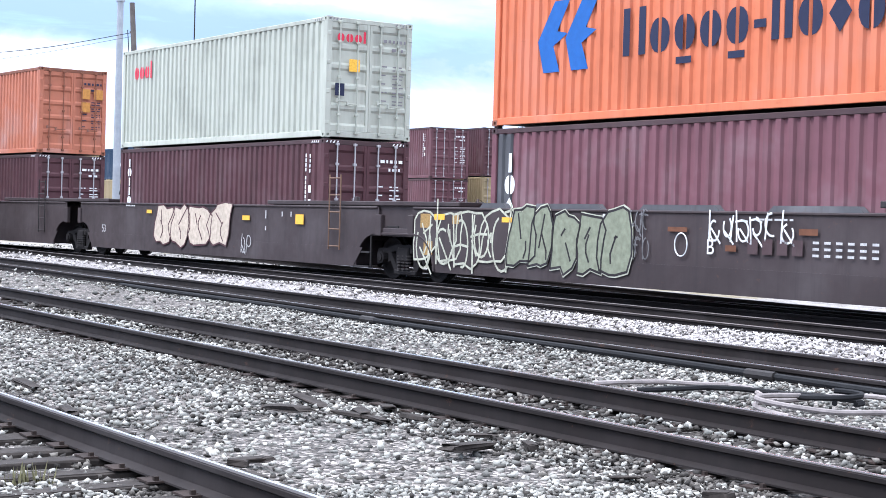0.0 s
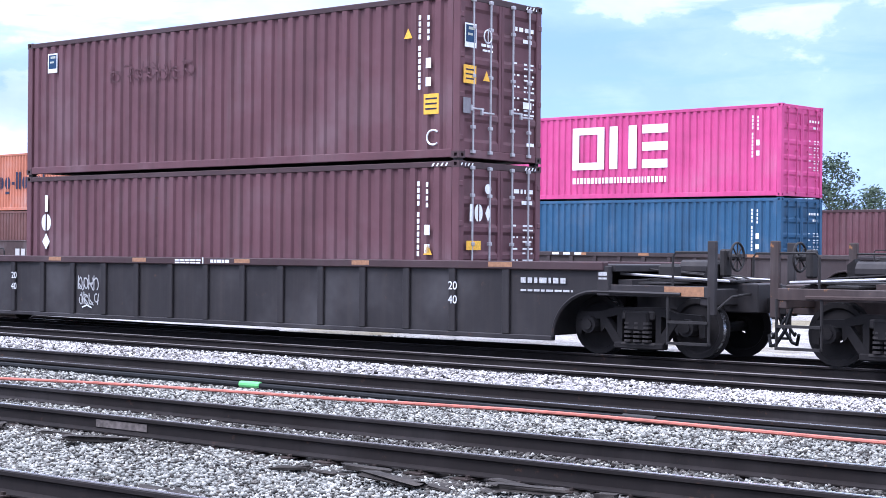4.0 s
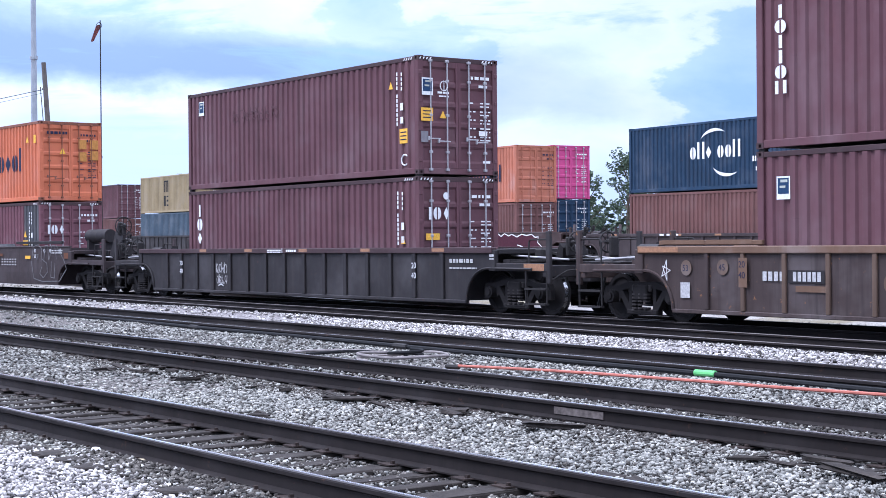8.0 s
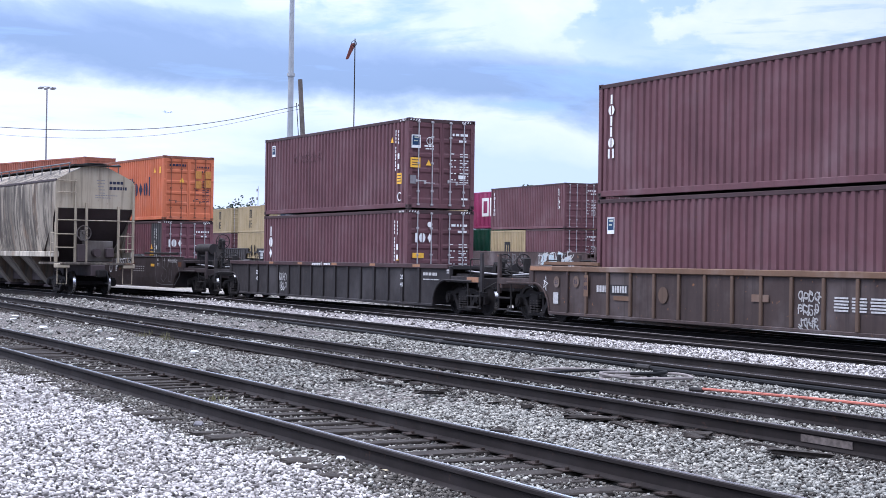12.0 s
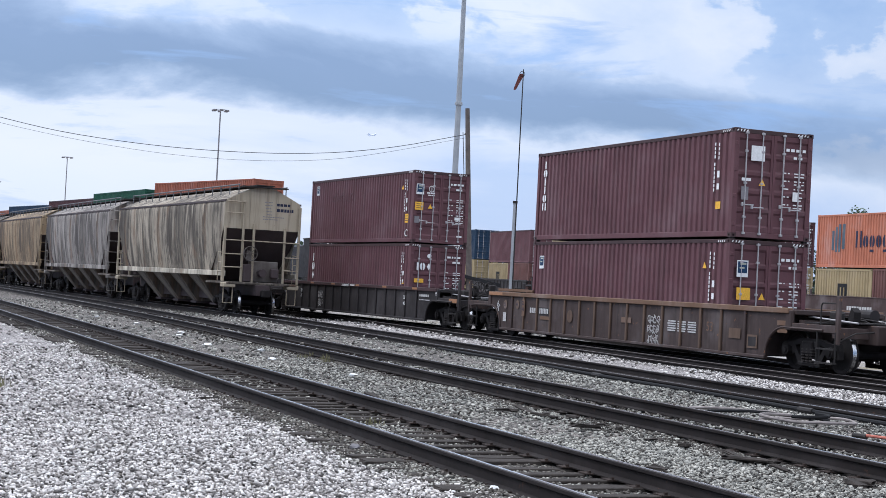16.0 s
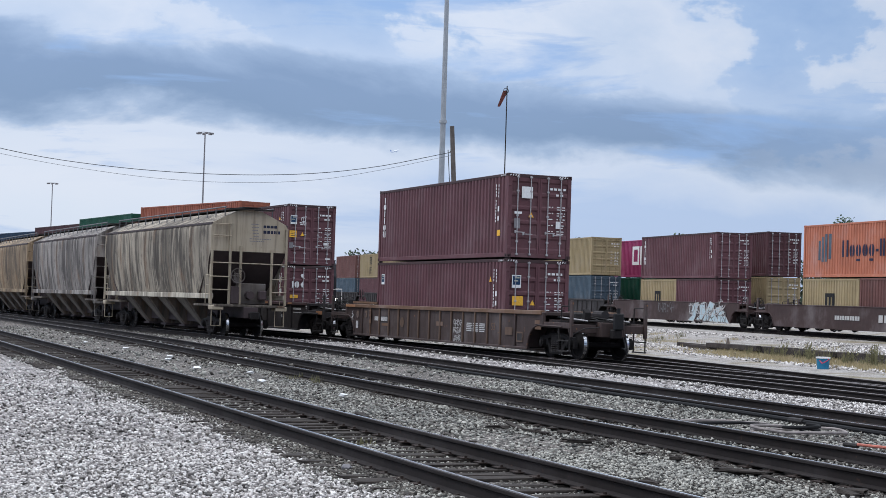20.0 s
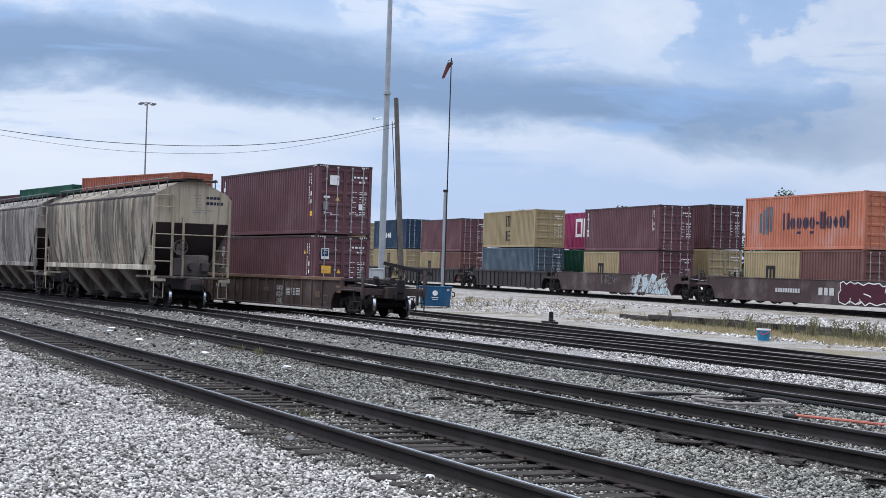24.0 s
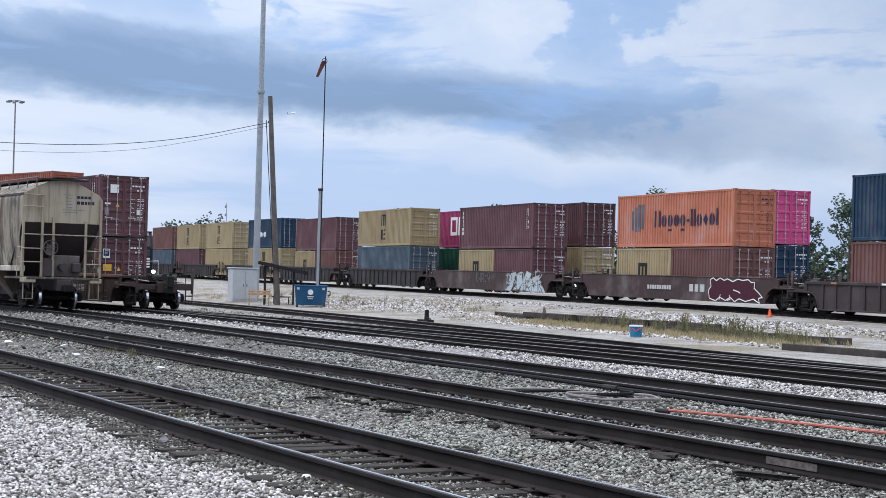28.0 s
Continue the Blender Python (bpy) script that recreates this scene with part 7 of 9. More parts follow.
    for sy in (-1, 1):
        part("side_sill", shared("hopper_sill", lambda: Shape().box(-HL - 0.1, -0.06, BELT - 0.1, HL + 0.1, 0.06, BELT + 0.12, 0.015)), SILL_PALE if end_mat is HOPPER_END else mat, root, "pale worn side sill", at=pose(0, sy * 1.6, 0))
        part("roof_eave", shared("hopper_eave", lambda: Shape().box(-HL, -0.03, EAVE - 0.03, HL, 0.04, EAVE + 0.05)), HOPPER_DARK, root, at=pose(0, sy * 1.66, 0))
        rail = part("roof_rail", shared("hopper_roof_rail", lambda: Shape().cyl((-HL + 0.1, 0, 5.44), (HL - 0.1, 0, 5.44), 0.03, n=6)), GALV_DIM, root, at=pose(0, sy * 1.05, 0))
        for i in range(15):
            part("rail_post", shared("hopper_rail_post", lambda: Shape().cyl((0, 0, 5.0), (0, 0, 5.44), 0.024, n=5)), GALV_DIM, rail, at=pose(-HL + 0.2 + i * (2 * HL - 0.4) / 14, 0, 0))
    part("roof_walk", shared("hopper_walk", lambda: Shape().box(-HL - 0.2, -0.4, CROWN + 0.06, HL + 0.2, 0.4, CROWN + 0.1)), STEEL, root, "dark steel roof walkway")
    for sx in (-1, 1):
        part("roof_end_walk", shared("hopper_end_walk", lambda: Shape().box(-0.25, -1.0, CROWN - 0.02, 0.25, 1.0, CROWN + 0.03)), STEEL, root, at=pose(sx * HL, 0, 0))
        for x in (3.0, 6.4):
            part("roof_hatch", shared("hopper_hatch", lambda: Shape().box(-0.9, -0.35, 5.22, 0.9, 0.35, 5.42, 0.05)), mat, root, at=pose(sx * x, 0.75, -0.08))
    for i, x in enumerate((-4.5, -1.5, 1.5, 4.5)):
        def chute():
            s = Shape()
            top = [(-1.35, -1.52, BELT), (0.35, -1.52, BELT), (0.35, 1.52, BELT), (-1.35, 1.52, BELT)]
            low = [(-0.4, -0.5, 0.34), (0.3, -0.5, 0.34), (0.3, 0.5, 0.34), (-0.4, 0.5, 0.34)]
            s.add(top + low, [(0, 1, 5, 4), (1, 2, 6, 5), (2, 3, 7, 6), (3, 0, 4, 7), (4, 5, 6, 7)])
            return s
        c = part("hopper_chute", shared("hopper_chute", chute), CHUTE, root, "streaked pale sloping outlet chute", at=pose(x, 0, 0))
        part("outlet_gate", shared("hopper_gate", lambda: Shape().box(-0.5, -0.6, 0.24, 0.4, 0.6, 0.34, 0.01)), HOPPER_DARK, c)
    # Dark box added behind the chutes for the shade in the gaps between them.
    part("underframe", shared("hopper_gap_shade", lambda: Shape().box(-6.3, -0.45, 0.5, 6.3, 0.45, SILL - 0.02, 0.02)), HOPPER_DARK, root, "dark box for the shade between chutes")
    # stencilled data on the end wall
    d = ("door", HL + 0.012)
    sign("end_lettering", root, INK, rows_of_bars(0.6, 1.2, 4.62, 0.11, 5, 0.03) + rows_of_bars(0.6, 1.35, 4.38, 0.13, 6, 0.03), d, "dark stencilled lettering as bars")
    sign("end_lettering", root, GREY_PATCH, [r for i in range(5) for r in rows_of_bars(0.05 + 0.03 * i, 0.4, 4.74 - i * 0.13, 0.035, 20 + i, 0.02)] + rows_of_bars(0.0, 0.95, 4.12, 0.035, 30, 0.02) + rows_of_bars(0.0, 0.7, 4.02, 0.035, 31, 0.02), d, "small stencilled data as bars")
    return root


def build_hoppers():
    x = -74.6
    for i, (mat, label) in enumerate(((HOPPER_CREAM, "cream covered hopper wagon streaked with grime"), (HOPPER_GREY, "grey covered hopper wagon streaked with grime"), (HOPPER_TAN, "tan covered hopper wagon with rust patches"), (HOPPER_DIM, "grimy brown covered hopper wagon"), (HOPPER_GREY, "grey covered hopper wagon streaked with grime"), (HOPPER_DIM, "grimy brown covered hopper wagon"), (HOPPER_CREAM, "cream covered hopper wagon streaked with grime"))):
        w = hopper_wagon(label, mat, HOPPER_END if i == 0 else mat)
        a = (TRACK_C(x + 7) - TRACK_C(x - 7)) / 14
        w.matrix_basis = pose(x, (TRACK_C(x + 7) + TRACK_C(x - 7)) / 2, 0, 0, 0, math.degrees(math.atan(a)))
        x -= 20.05 / math.hypot(1, a)


build_hoppers()


# ---- locomotive standing beyond the moving train ----
def build_locomotive():
    LOCO = painted("black_locomotive_paint", (0.018, 0.018, 0.022), amount=0.3, rust_amount=0.1, fade=0.06)
    GLASS = plain("dark_cab_glass", (0.02, 0.025, 0.03), 0.1, 0, 0.1)
    LAMP, nt, b = material("lit_headlamp", 0.3)
    b.inputs["Emission Color"].default_value, b.inputs["Emission Strength"].default_value = (1.0, 0.95, 0.85, 1), 3.0
    x, y = bearing(-74.6, 122)
    root = thing("locomotive", "black diesel locomotive with white nose stripes and lit headlamps", "locomotive", at=pose(x, y, 0.0, 0, 0, -4))
    # the nose looks along +x
    part("hood", Shape().box(-16.0, -1.0, 1.6, -3.4, 1.0, 4.35, 0.12), LOCO, root)
    part("cab", Shape().prism([(-3.4, 1.5), (-0.6, 1.5), (-0.6, 3.5), (-0.95, 4.45), (-1.3, 4.72), (-3.4, 4.72)], -1.55, 1.55), LOCO, root)
    part("cab_roof", Shape().box(-3.5, -1.6, 4.7, -1.15, 1.6, 4.8, 0.04), STEEL, root)
    part("nose", Shape().prism([(-0.6, 1.5), (1.0, 1.5), (1.05, 2.9), (0.85, 3.3), (-0.6, 3.42)], -1.0, 1.0), LOCO, root)
    part("frame", Shape().box(-17.0, -1.52, 1.1, 1.9, 1.52, 1.5, 0.03), LOCO, root)
    part("plough", Shape().prism([(1.75, 0.25), (2.2, 0.25), (1.95, 1.1), (1.75, 1.1)], -1.4, 1.4), TRUCK, root)
    part("coupler", Shape().box(1.9, -0.13, 0.75, 2.6, 0.13, 1.0, 0.04), TRUCK, root)
    for sy in (-1, 1):
        part("windscreen", Shape().add([(-0.62, sy * 0.18, 3.62), (-0.62, sy * 1.35, 3.62), (-0.87, sy * 1.35, 4.35), (-0.87, sy * 0.18, 4.35)], [(0, 1, 2, 3)] if sy > 0 else [(3, 2, 1, 0)]), GLASS, root, at=pose(0.06, 0, 0))
        part("number_board", Shape().box(-0.75, sy * 0.85 - 0.35, 4.42, -0.6, sy * 0.85 + 0.35, 4.68, 0.02), WHITE_WORN, root)
        part("ditch_lamp", Shape().cyl((1.85, sy * 1.1, 1.72), (2.0, sy * 1.1, 1.72), 0.14, n=12), LAMP, root, "lit ditch lamp")
        part("handrail", Shape().tube([(1.8, sy * 1.48, 1.5), (1.8, sy * 1.48, 2.55), (-0.4, sy * 1.48, 2.6)], 0.025), WHITE_WORN, root)
        part("nose_handrail", Shape().tube([(1.85, sy * 0.5, 1.5), (1.85, sy * 0.5, 2.5), (1.85, sy * 1.45, 2.5)], 0.022), WHITE_WORN, root)
        part("step", Shape().box(1.3, sy * 1.45 - 0.1, 0.5, 1.9, sy * 1.45 + 0.1, 0.56).box(1.3, sy * 1.45 - 0.1, 0.85, 1.9, sy * 1.45 + 0.1, 0.91), STEEL, root)
        for z in range(4):
            part("nose_stripe", Shape().box(1.055, min(sy * 0.22, sy * 0.98), 2.02 + z * 0.2, 1.075, max(sy * 0.22, sy * 0.98), 2.13 + z * 0.2), WHITE, root)
    for q in (-0.16, 0.16):
        part("headlamp", Shape().cyl((-0.66, q, 4.55), (-0.5, q, 4.55), 0.13, n=12), LAMP, root, "lit headlamp")
    part("emblem_panel", Shape().box(1.055, -0.2, 2.0, 1.07, 0.2, 2.75), WHITE, root, "white emblem panel")
    part("emblem", Shape().add([(1.078, -0.1, 2.1), (1.078, 0.12, 2.2), (1.078, 0.05, 2.6), (1.078, -0.12, 2.4)], [(0, 1, 2, 3)]), INK, root)
    part("horn", Shape().cyl((-2.2, 0.5, 4.8), (-1.6, 0.5, 4.95), 0.05, 0.12, 8).cyl((-2.2, 0.7, 4.8), (-1.7, 0.7, 4.95), 0.05, 0.1, 8), STEEL, root)
    part("exhaust_stack", Shape().box(-9.0, -0.4, 4.35, -8.0, 0.4, 4.6, 0.05), STEEL, root)
    for tx in (-2.2, -13.2):
        truck(root, tx, False)


build_locomotive()


# long stacked boxes beyond the hoppers
def build_yard_stacks():
    tops = [(YARD_ORANGE, -77.53, 112, -81.04, 126, "faded orange"), (GREEN, -81.25, 135, -83.15, 151, "dark green"), (MAROON_DARK, -83.14, 160, -84.56, 174, "dark maroon"),
            (NAVY, -84.56, 184, -85.91, 198, "navy"), (YARD_ORANGE, -85.94, 211, -86.7, 226, "faded orange"), (NAVY, -86.8, 236, -87.5, 252, "navy")]
    for m, a0, r0, a1, r1, col in tops:
        p, q = Vector(bearing(a0, r0)), Vector(bearing(a1, r1))
        c = (p + q) / 2
        rz = math.degrees(math.atan2(p.y - q.y, p.x - q.x))
        for k in range(3):
            b = container(col + " long container in a yard stack", m if k == 2 else (MAROON, SLATE, REDBROWN)[k], 15.6, 2.9, "stacked yard containers", detail=0, bars=m)
            b.matrix_basis = pose(c.x, c.y + 1.2, -0.25 + k * 2.9, 0, 0, rz)


build_yard_stacks()


# ---- poles, mast lights and wires ----
POLE_GREY = plain("pale_galvanised_pole", (0.33, 0.35, 0.37), 0.5, 0.3, 0.12, 2, 0.05)
POLE_WOOD = plain("weathered_pole_timber", (0.12, 0.105, 0.095), 0.9, 0, 0.3, 2, 0.4)
WIRE = plain("black_cable", (0.02, 0.02, 0.022), 0.6, 0, 0, 5, 0)
SOCK = plain("faded_orange_cloth", (0.22, 0.085, 0.078), 0.9, 0, 0.4, 6, 0.2)


def build_poles():
    x, y = bearing(-70.28, 110)
    root = thing("light_mast", "tall tapered pale grey steel mast", "mast", at=pose(x, y, ground_z(x, y)))
    part("pole", Shape().cyl((0, 0, 0), (0, 0, 34), 0.245, 0.11, 16), POLE_GREY, root, smooth=True)
    part("base_plate", Shape().cyl((0, 0, 0), (0, 0, 0.12), 0.5, n=16), POLE_GREY, root)
    part("joint_band", Shape().cyl((0, 0, 14.3), (0, 0, 14.5), 0.27, n=16), POLE_GREY, root)
    x, y = bearing(-69.49, 100)
    z0 = ground_z(x, y)
    bx, by = bearing(-69.95, 100)
    root = thing("utility_pole", "leaning weathered timber utility pole", "pole", at=pose(x, y, z0))
    part("pole", Shape().cyl((0, 0, -0.2), (bx - x, by - y, 12.9 - z0), 0.2, 0.14, 12), POLE_WOOD, root, smooth=True)
    part("bracket", Shape().box(0.88 * (bx - x) - 0.4, 0.88 * (by - y) - 0.06, 11.25 - z0, 0.88 * (bx - x) + 0.1, 0.88 * (by - y) + 0.06, 11.37 - z0, 0.01), STEEL, root)
    part("down_lead", Shape().cyl((0.0, -0.17, 0.2), (bx - x - 0.05, by - y - 0.2, 11.4 - z0), 0.025, n=5), WIRE, root)
    # cables to the next pole, out of sight
    upper = [(-69.9, 5.52), (-70.46, 5.39), (-72.48, 4.93), (-74.5, 4.62), (-76.53, 4.46), (-78.55, 4.41), (-80.55, 4.44), (-82.53, 4.55), (-84.48, 4.74), (-86.42, 5.06), (-91, 6.1), (-95, 7.4)]
    lower = [(-69.9, 5.4), (-70.25, 5.32), (-72.47, 4.79), (-74.49, 4.39), (-76.51, 4.19), (-78.53, 4.13), (-80.53, 4.18), (-82.52, 4.34), (-84.48, 4.57), (-86.41, 4.87), (-91, 5.9), (-95, 7.2)]
    for knots, r in ((upper, 0.02), (lower, 0.01)):
        f = spline(knots)
        pts = []
        for i in range(41):
            a = -69.92 - 25.08 * i / 40
            px, py = bearing(a, 100)
            pts.append((px, py, 1.607 + 100 * math.tan(radians(f(a)))))
        solid("overhead_cable", Shape().tube(pts, r, 5), WIRE, "black overhead cable slung from a timber pole", "cable", "overhead cables")
    px, py = bearing(-95.0, 100)
    root = thing("utility_pole", "weathered timber utility pole carrying cables", "pole", at=pose(px, py, -0.2))
    part("pole", Shape().cyl((0, 0, 0), (0, 0, 14.9), 0.2, 0.14, 12), POLE_WOOD, root, smooth=True)
    # windsock
    x, y = bearing(-68.05, 99)
    z0 = ground_z(x, y)
    root = thing("windsock", "limp orange windsock on a thin steel mast", "windsock", at=pose(x, y, z0))
    part("lower_mast", Shape().cyl((0, 0, 0), (0, 0, 7.0 - z0), 0.13, 0.12, 10), POLE_GREY, root, smooth=True)
    part("mast", Shape().cyl((0.12, 0.05, 1.0), (0.12, 0.05, 15.4 - z0), 0.045, 0.035, 8), STEEL, root, smooth=True)
    part("mast_cap", Shape().cyl((0, 0, 7.0 - z0), (0, 0, 7.15 - z0), 0.16, n=10), STEEL, root)
    part("hoop", Shape().tube([(0.1 - 0.02, 0.17 * math.cos(a * 0.524), 15.1 - z0 + 0.17 * math.sin(a * 0.524)) for a in range(13)], 0.02), STEEL, root)
    rings = []
    for k in range(7):
        c = Vector((-0.05 - 0.09 * k, -0.03 * k, 15.05 - z0 - 0.14 * k))
        r = 0.17 - 0.013 * k
        rings.append([(c.x + r * 0.75 * math.cos(a * 0.785), c.y + r * math.sin(a * 0.785), c.z + r * 0.5 * math.cos(a * 0.785)) for a in range(8)])
    part("sock", Shape().sweep(rings), SOCK, root, "limp faded orange cloth cone", smooth=True)
    # yard light masts far off
    for az, el, h in ((-78.82, 5.89, 30), (-84.06, 3.85, 30), (-86.4, 2.84, 30)):
        reach = (h - 1.6) / math.tan(radians(el))
        x, y = bearing(az, reach)
        root = thing("yard_light_mast", "tall thin yard light mast with lamp ring", "mast", "yard light masts", at=pose(x, y, 0))
        k = reach / 275
        part("pole", Shape().cyl((0, 0, -0.3), (0, 0, h), 0.17, 0.11, 10), GREY_PATCH, root, smooth=True)
        part("lamp_ring", Shape().tube([(1.1 * math.cos(a * 0.524), 1.1 * math.sin(a * 0.524), h - 0.1) for a in range(13)], 0.05), GREY_PATCH, root)
        for i in range(6):
            a = i * math.pi / 3
            part("lamp", shared("yard_lamp", lambda: Shape().box(-0.35, -0.2, -0.18, 0.35, 0.2, 0.12, 0.05)), GREY_PATCH, root, at=pose(1.2 * math.cos(a), 1.2 * math.sin(a), h - 0.2, 0, 0, math.degrees(a)))
    x, y = bearing(-71.39, 190)
    root = thing("antenna_mast", "thin lattice antenna mast behind parked containers", "antenna", at=pose(x, y, 0))
    part("pole", Shape().cyl((0, 0, -0.3), (0, 0, 10.2), 0.07, 0.04, 6), POLE_GREY, root)
    part("aerial", Shape().box(-0.5, -0.05, 9.6, -0.1, 0.05, 9.9).box(-0.5, -0.05, 8.6, -0.1, 0.05, 8.9), GREY_PATCH, root)


build_poles()


# ---- the corner with the shelter ----
def build_corner():
    x, y = bearing(-70.75, 107)
    z = ground_z(x, y)
    root = thing("equipment_cabinet", "pale grey metal equipment cabinet with two doors", "cabinet", at=pose(x, y, z, 0, 0, 88))
    CAB = plain("pale_grey_cabinet_paint", (0.42, 0.44, 0.46), 0.5, 0, 0.1, 2, 0.05)
    part("body", Shape().box(-0.85, -0.6, 0.08, 0.85, 0.6, 2.2, 0.02), CAB, root)
    part("roof", Shape().box(-0.92, -0.68, 2.2, 0.92, 0.68, 2.28, 0.02), CAB, root)
    part("plinth", Shape().box(-0.95, -0.7, -0.3, 0.95, 0.7, 0.08, 0.02), plain("cast_concrete", (0.38, 0.37, 0.36), 0.9), root)
    for sx in (-1, 1):
        d = part("door", Shape().box(-0.39, -0.02, 0.15, 0.39, 0.02, 2.1, 0.008), CAB, root, at=pose(sx * 0.41, -0.615, 0))
        part("door_handle", Shape().box(-0.02, -0.05, 1.0, 0.02, -0.02, 1.2, 0.005), STEEL, d, at=pose(-sx * 0.3, 0, 0))
    # lean-to shelter
    x, y = bearing(-69.3, 101)
    z = ground_z(x, y)
    root = thing("shelter", "dark open lean-to shelter on thin posts", "shelter", at=pose(x, y, z, 0, 0, -21))
    ROOF = plain("dark_sheet_roof", (0.02, 0.02, 0.022), 0.75)
    part("roof", Shape().add([(-1.3, -1.55, 2.66), (1.3, -1.55, 2.66), (1.3, 1.45, 2.06), (-1.3, 1.45, 2.06), (-1.3, -1.55, 2.50), (1.3, -1.55, 2.50), (1.3, 1.45, 1.90), (-1.3, 1.45, 1.90)], [(0, 1, 2, 3), (7, 6, 5, 4), (0, 4, 5, 1), (1, 5, 6, 2), (2, 6, 7, 3), (3, 7, 4, 0)]), ROOF, root)
    part("fascia", Shape().box(-0.03, -1.6, -0.14, 0.03, 1.55, 0.08), ROOF, root, at=pose(1.32, 0, 2.3, -11.3, 0, 0))
    for px in (-1.0, 1.0):
        for py, h in ((-1.15, 2.45), (0.65, 2.08)):
            part("post", Shape().box(px - 0.06, py - 0.06, -0.1, px + 0.06, py + 0.06, h, 0.008), ROOF, root)
    part("seat", Shape().box(-0.25, -0.7, 0.42, 0.25, 0.5, 0.48, 0.01).box(-0.2, -0.6, 0, -0.14, -0.54, 0.42).box(0.14, 0.34, 0, 0.2, 0.4, 0.42).box(-0.2, 0.34, 0, -0.14, 0.4, 0.42), ROOF, root, "dark low bench seat")
    # bench
    x, y = bearing(-70.15, 98)
    z = ground_z(x, y)
    root = thing("bench", "weathered tan timber bench with back", "bench", at=pose(x, y, z, 0, 0, 158))
    BW = plain("tan_bench_timber", (0.42, 0.27, 0.16), 0.8, 0, 0.25, 4)
    for zz in (0.62, 0.78):
        part("back_board", Shape().box(0.2, -0.7, zz, 0.24, 0.7, zz + 0.12, 0.008), BW, root)
    for xx in (-0.2, -0.03):
        part("seat_board", Shape().box(xx, -0.7, 0.43, xx + 0.14, 0.7, 0.47, 0.008), BW, root)
    for py in (-0.6, 0.6):
        part("leg", Shape().box(-0.2, py - 0.03, -0.05, -0.14, py + 0.03, 0.43).box(0.18, py - 0.03, -0.05, 0.24, py + 0.03, 0.9), BW, root)
    # dumpster
    x, y = bearing(-68.3, 95.5)
    z = ground_z(x, y)
    root = thing("dumpster", "blue steel dumpster with white emblem", "dumpster", at=pose(x, y, z, 0, 0, 158.3))
    DB = painted("blue_dumpster_paint", (0.025, 0.10, 0.21), amount=0.3, fade=0.15)
    bodyw = Shape().add([(-0.5, -0.86, 0.08), (0.5, -0.86, 0.08), (0.5, 0.86, 0.08), (-0.5, 0.86, 0.08), (-0.7, -0.98, 1.25), (0.7, -0.98, 1.25), (0.7, 0.98, 1.25), (-0.7, 0.98, 1.25)], [(0, 3, 2, 1), (4, 5, 6, 7), (0, 1, 5, 4), (1, 2, 6, 5), (2, 3, 7, 6), (3, 0, 4, 7)])
    part("body", bodyw, DB, root)
    part("rim", Shape().box(-0.74, -1.02, 1.2, 0.74, 1.02, 1.28, 0.02), DB, root)
    for py in (-0.8, 0.8):
        part("skid", Shape().box(-0.5, py - 0.06, -0.05, 0.5, py + 0.06, 0.1), STEEL, root)
    part("emblem", Shape().cyl((-0.69, 0.02, 0.86), (-0.70, 0.02, 0.86), 0.17, n=8).quad((-0.66, -0.17, 0.56), (-0.66, 0.22, 0.56), (-0.668, 0.22, 0.62), (-0.668, -0.17, 0.62)).quad((-0.64, -0.14, 0.45), (-0.64, 0.18, 0.45), (-0.65, 0.18, 0.49), (-0.65, -0.14, 0.49)), WHITE, root, "white round emblem")
    for py in (-0.75, 0.75):
        part("sticker", Shape().quad((-0.715, py - 0.08, 1.0), (-0.715, py + 0.08, 1.0), (-0.725, py + 0.08, 1.14), (-0.725, py - 0.08, 1.14)), WHITE_WORN, root)
    part("lifting_lug", Shape().tube([(0, -1.0, 0.95), (0, -1.15, 0.9), (0, -1.15, 0.7), (0, -1.0, 0.65)], 0.04), STEEL, root)
    # switch stand
    x, y = -62.0, 30.1
    z = ground_z(x, y)
    root = thing("switch_stand", "black cast switch stand beside the track", "switch stand", at=pose(x, y, z, 0, 0, -5))
    part("base", Shape().box(-0.8, -0.15, -0.05, 0.5, 0.15, 0.08, 0.01), TRUCK, root)
    part("stand", Shape().prism([(-0.1, 0.06), (0.1, 0.06), (0.06, 0.3), (0.04, 0.5), (-0.05, 0.5), (-0.06, 0.3)], -0.08, 0.08), TRUCK, root)
    part("lever", Shape().cyl((0.1, -0.1, 0.2), (0.75, -0.1, 0.12), 0.03, n=6), TRUCK, root)
    # drum with pale lid
    x, y = bearing(-56.57, 56)
    root = thing("plastic_drum", "squat blue plastic drum with white lid", "drum", at=pose(x, y, ground_z(x, y)))
    part("drum", Shape().cyl((0, 0, 0), (0, 0, 0.36), 0.2, 0.23, 16), plain("faded_blue_plastic", (0.03, 0.17, 0.30), 0.5), root, smooth=True)
    part("lid", Shape().cyl((0, 0, 0.36), (0, 0, 0.41), 0.25, n=16), WHITE, root)
    part("handle", Shape().tube([(0.12, -0.22, 0.3), (0.25, -0.2, 0.2), (0.3, -0.05, 0.28), (0.22, 0.08, 0.34)], 0.015), LOGO_RED, root)
    # cone
    x, y = -58.0, 45.5
    root = thing("traffic_cone", "small orange traffic cone beside far track", "cone", at=pose(x, y, ground_z(x, y)))
    part("cone", Shape().cyl((0, 0, 0.03), (0, 0, 0.4), 0.1, 0.025, 12), plain("orange_plastic", (0.75, 0.13, 0.04), 0.5), root, smooth=True)
    part("base", Shape().box(-0.14, -0.14, 0, 0.14, 0.14, 0.03, 0.008), plain("orange_plastic_base", (0.6, 0.11, 0.04), 0.6), root)


build_corner()


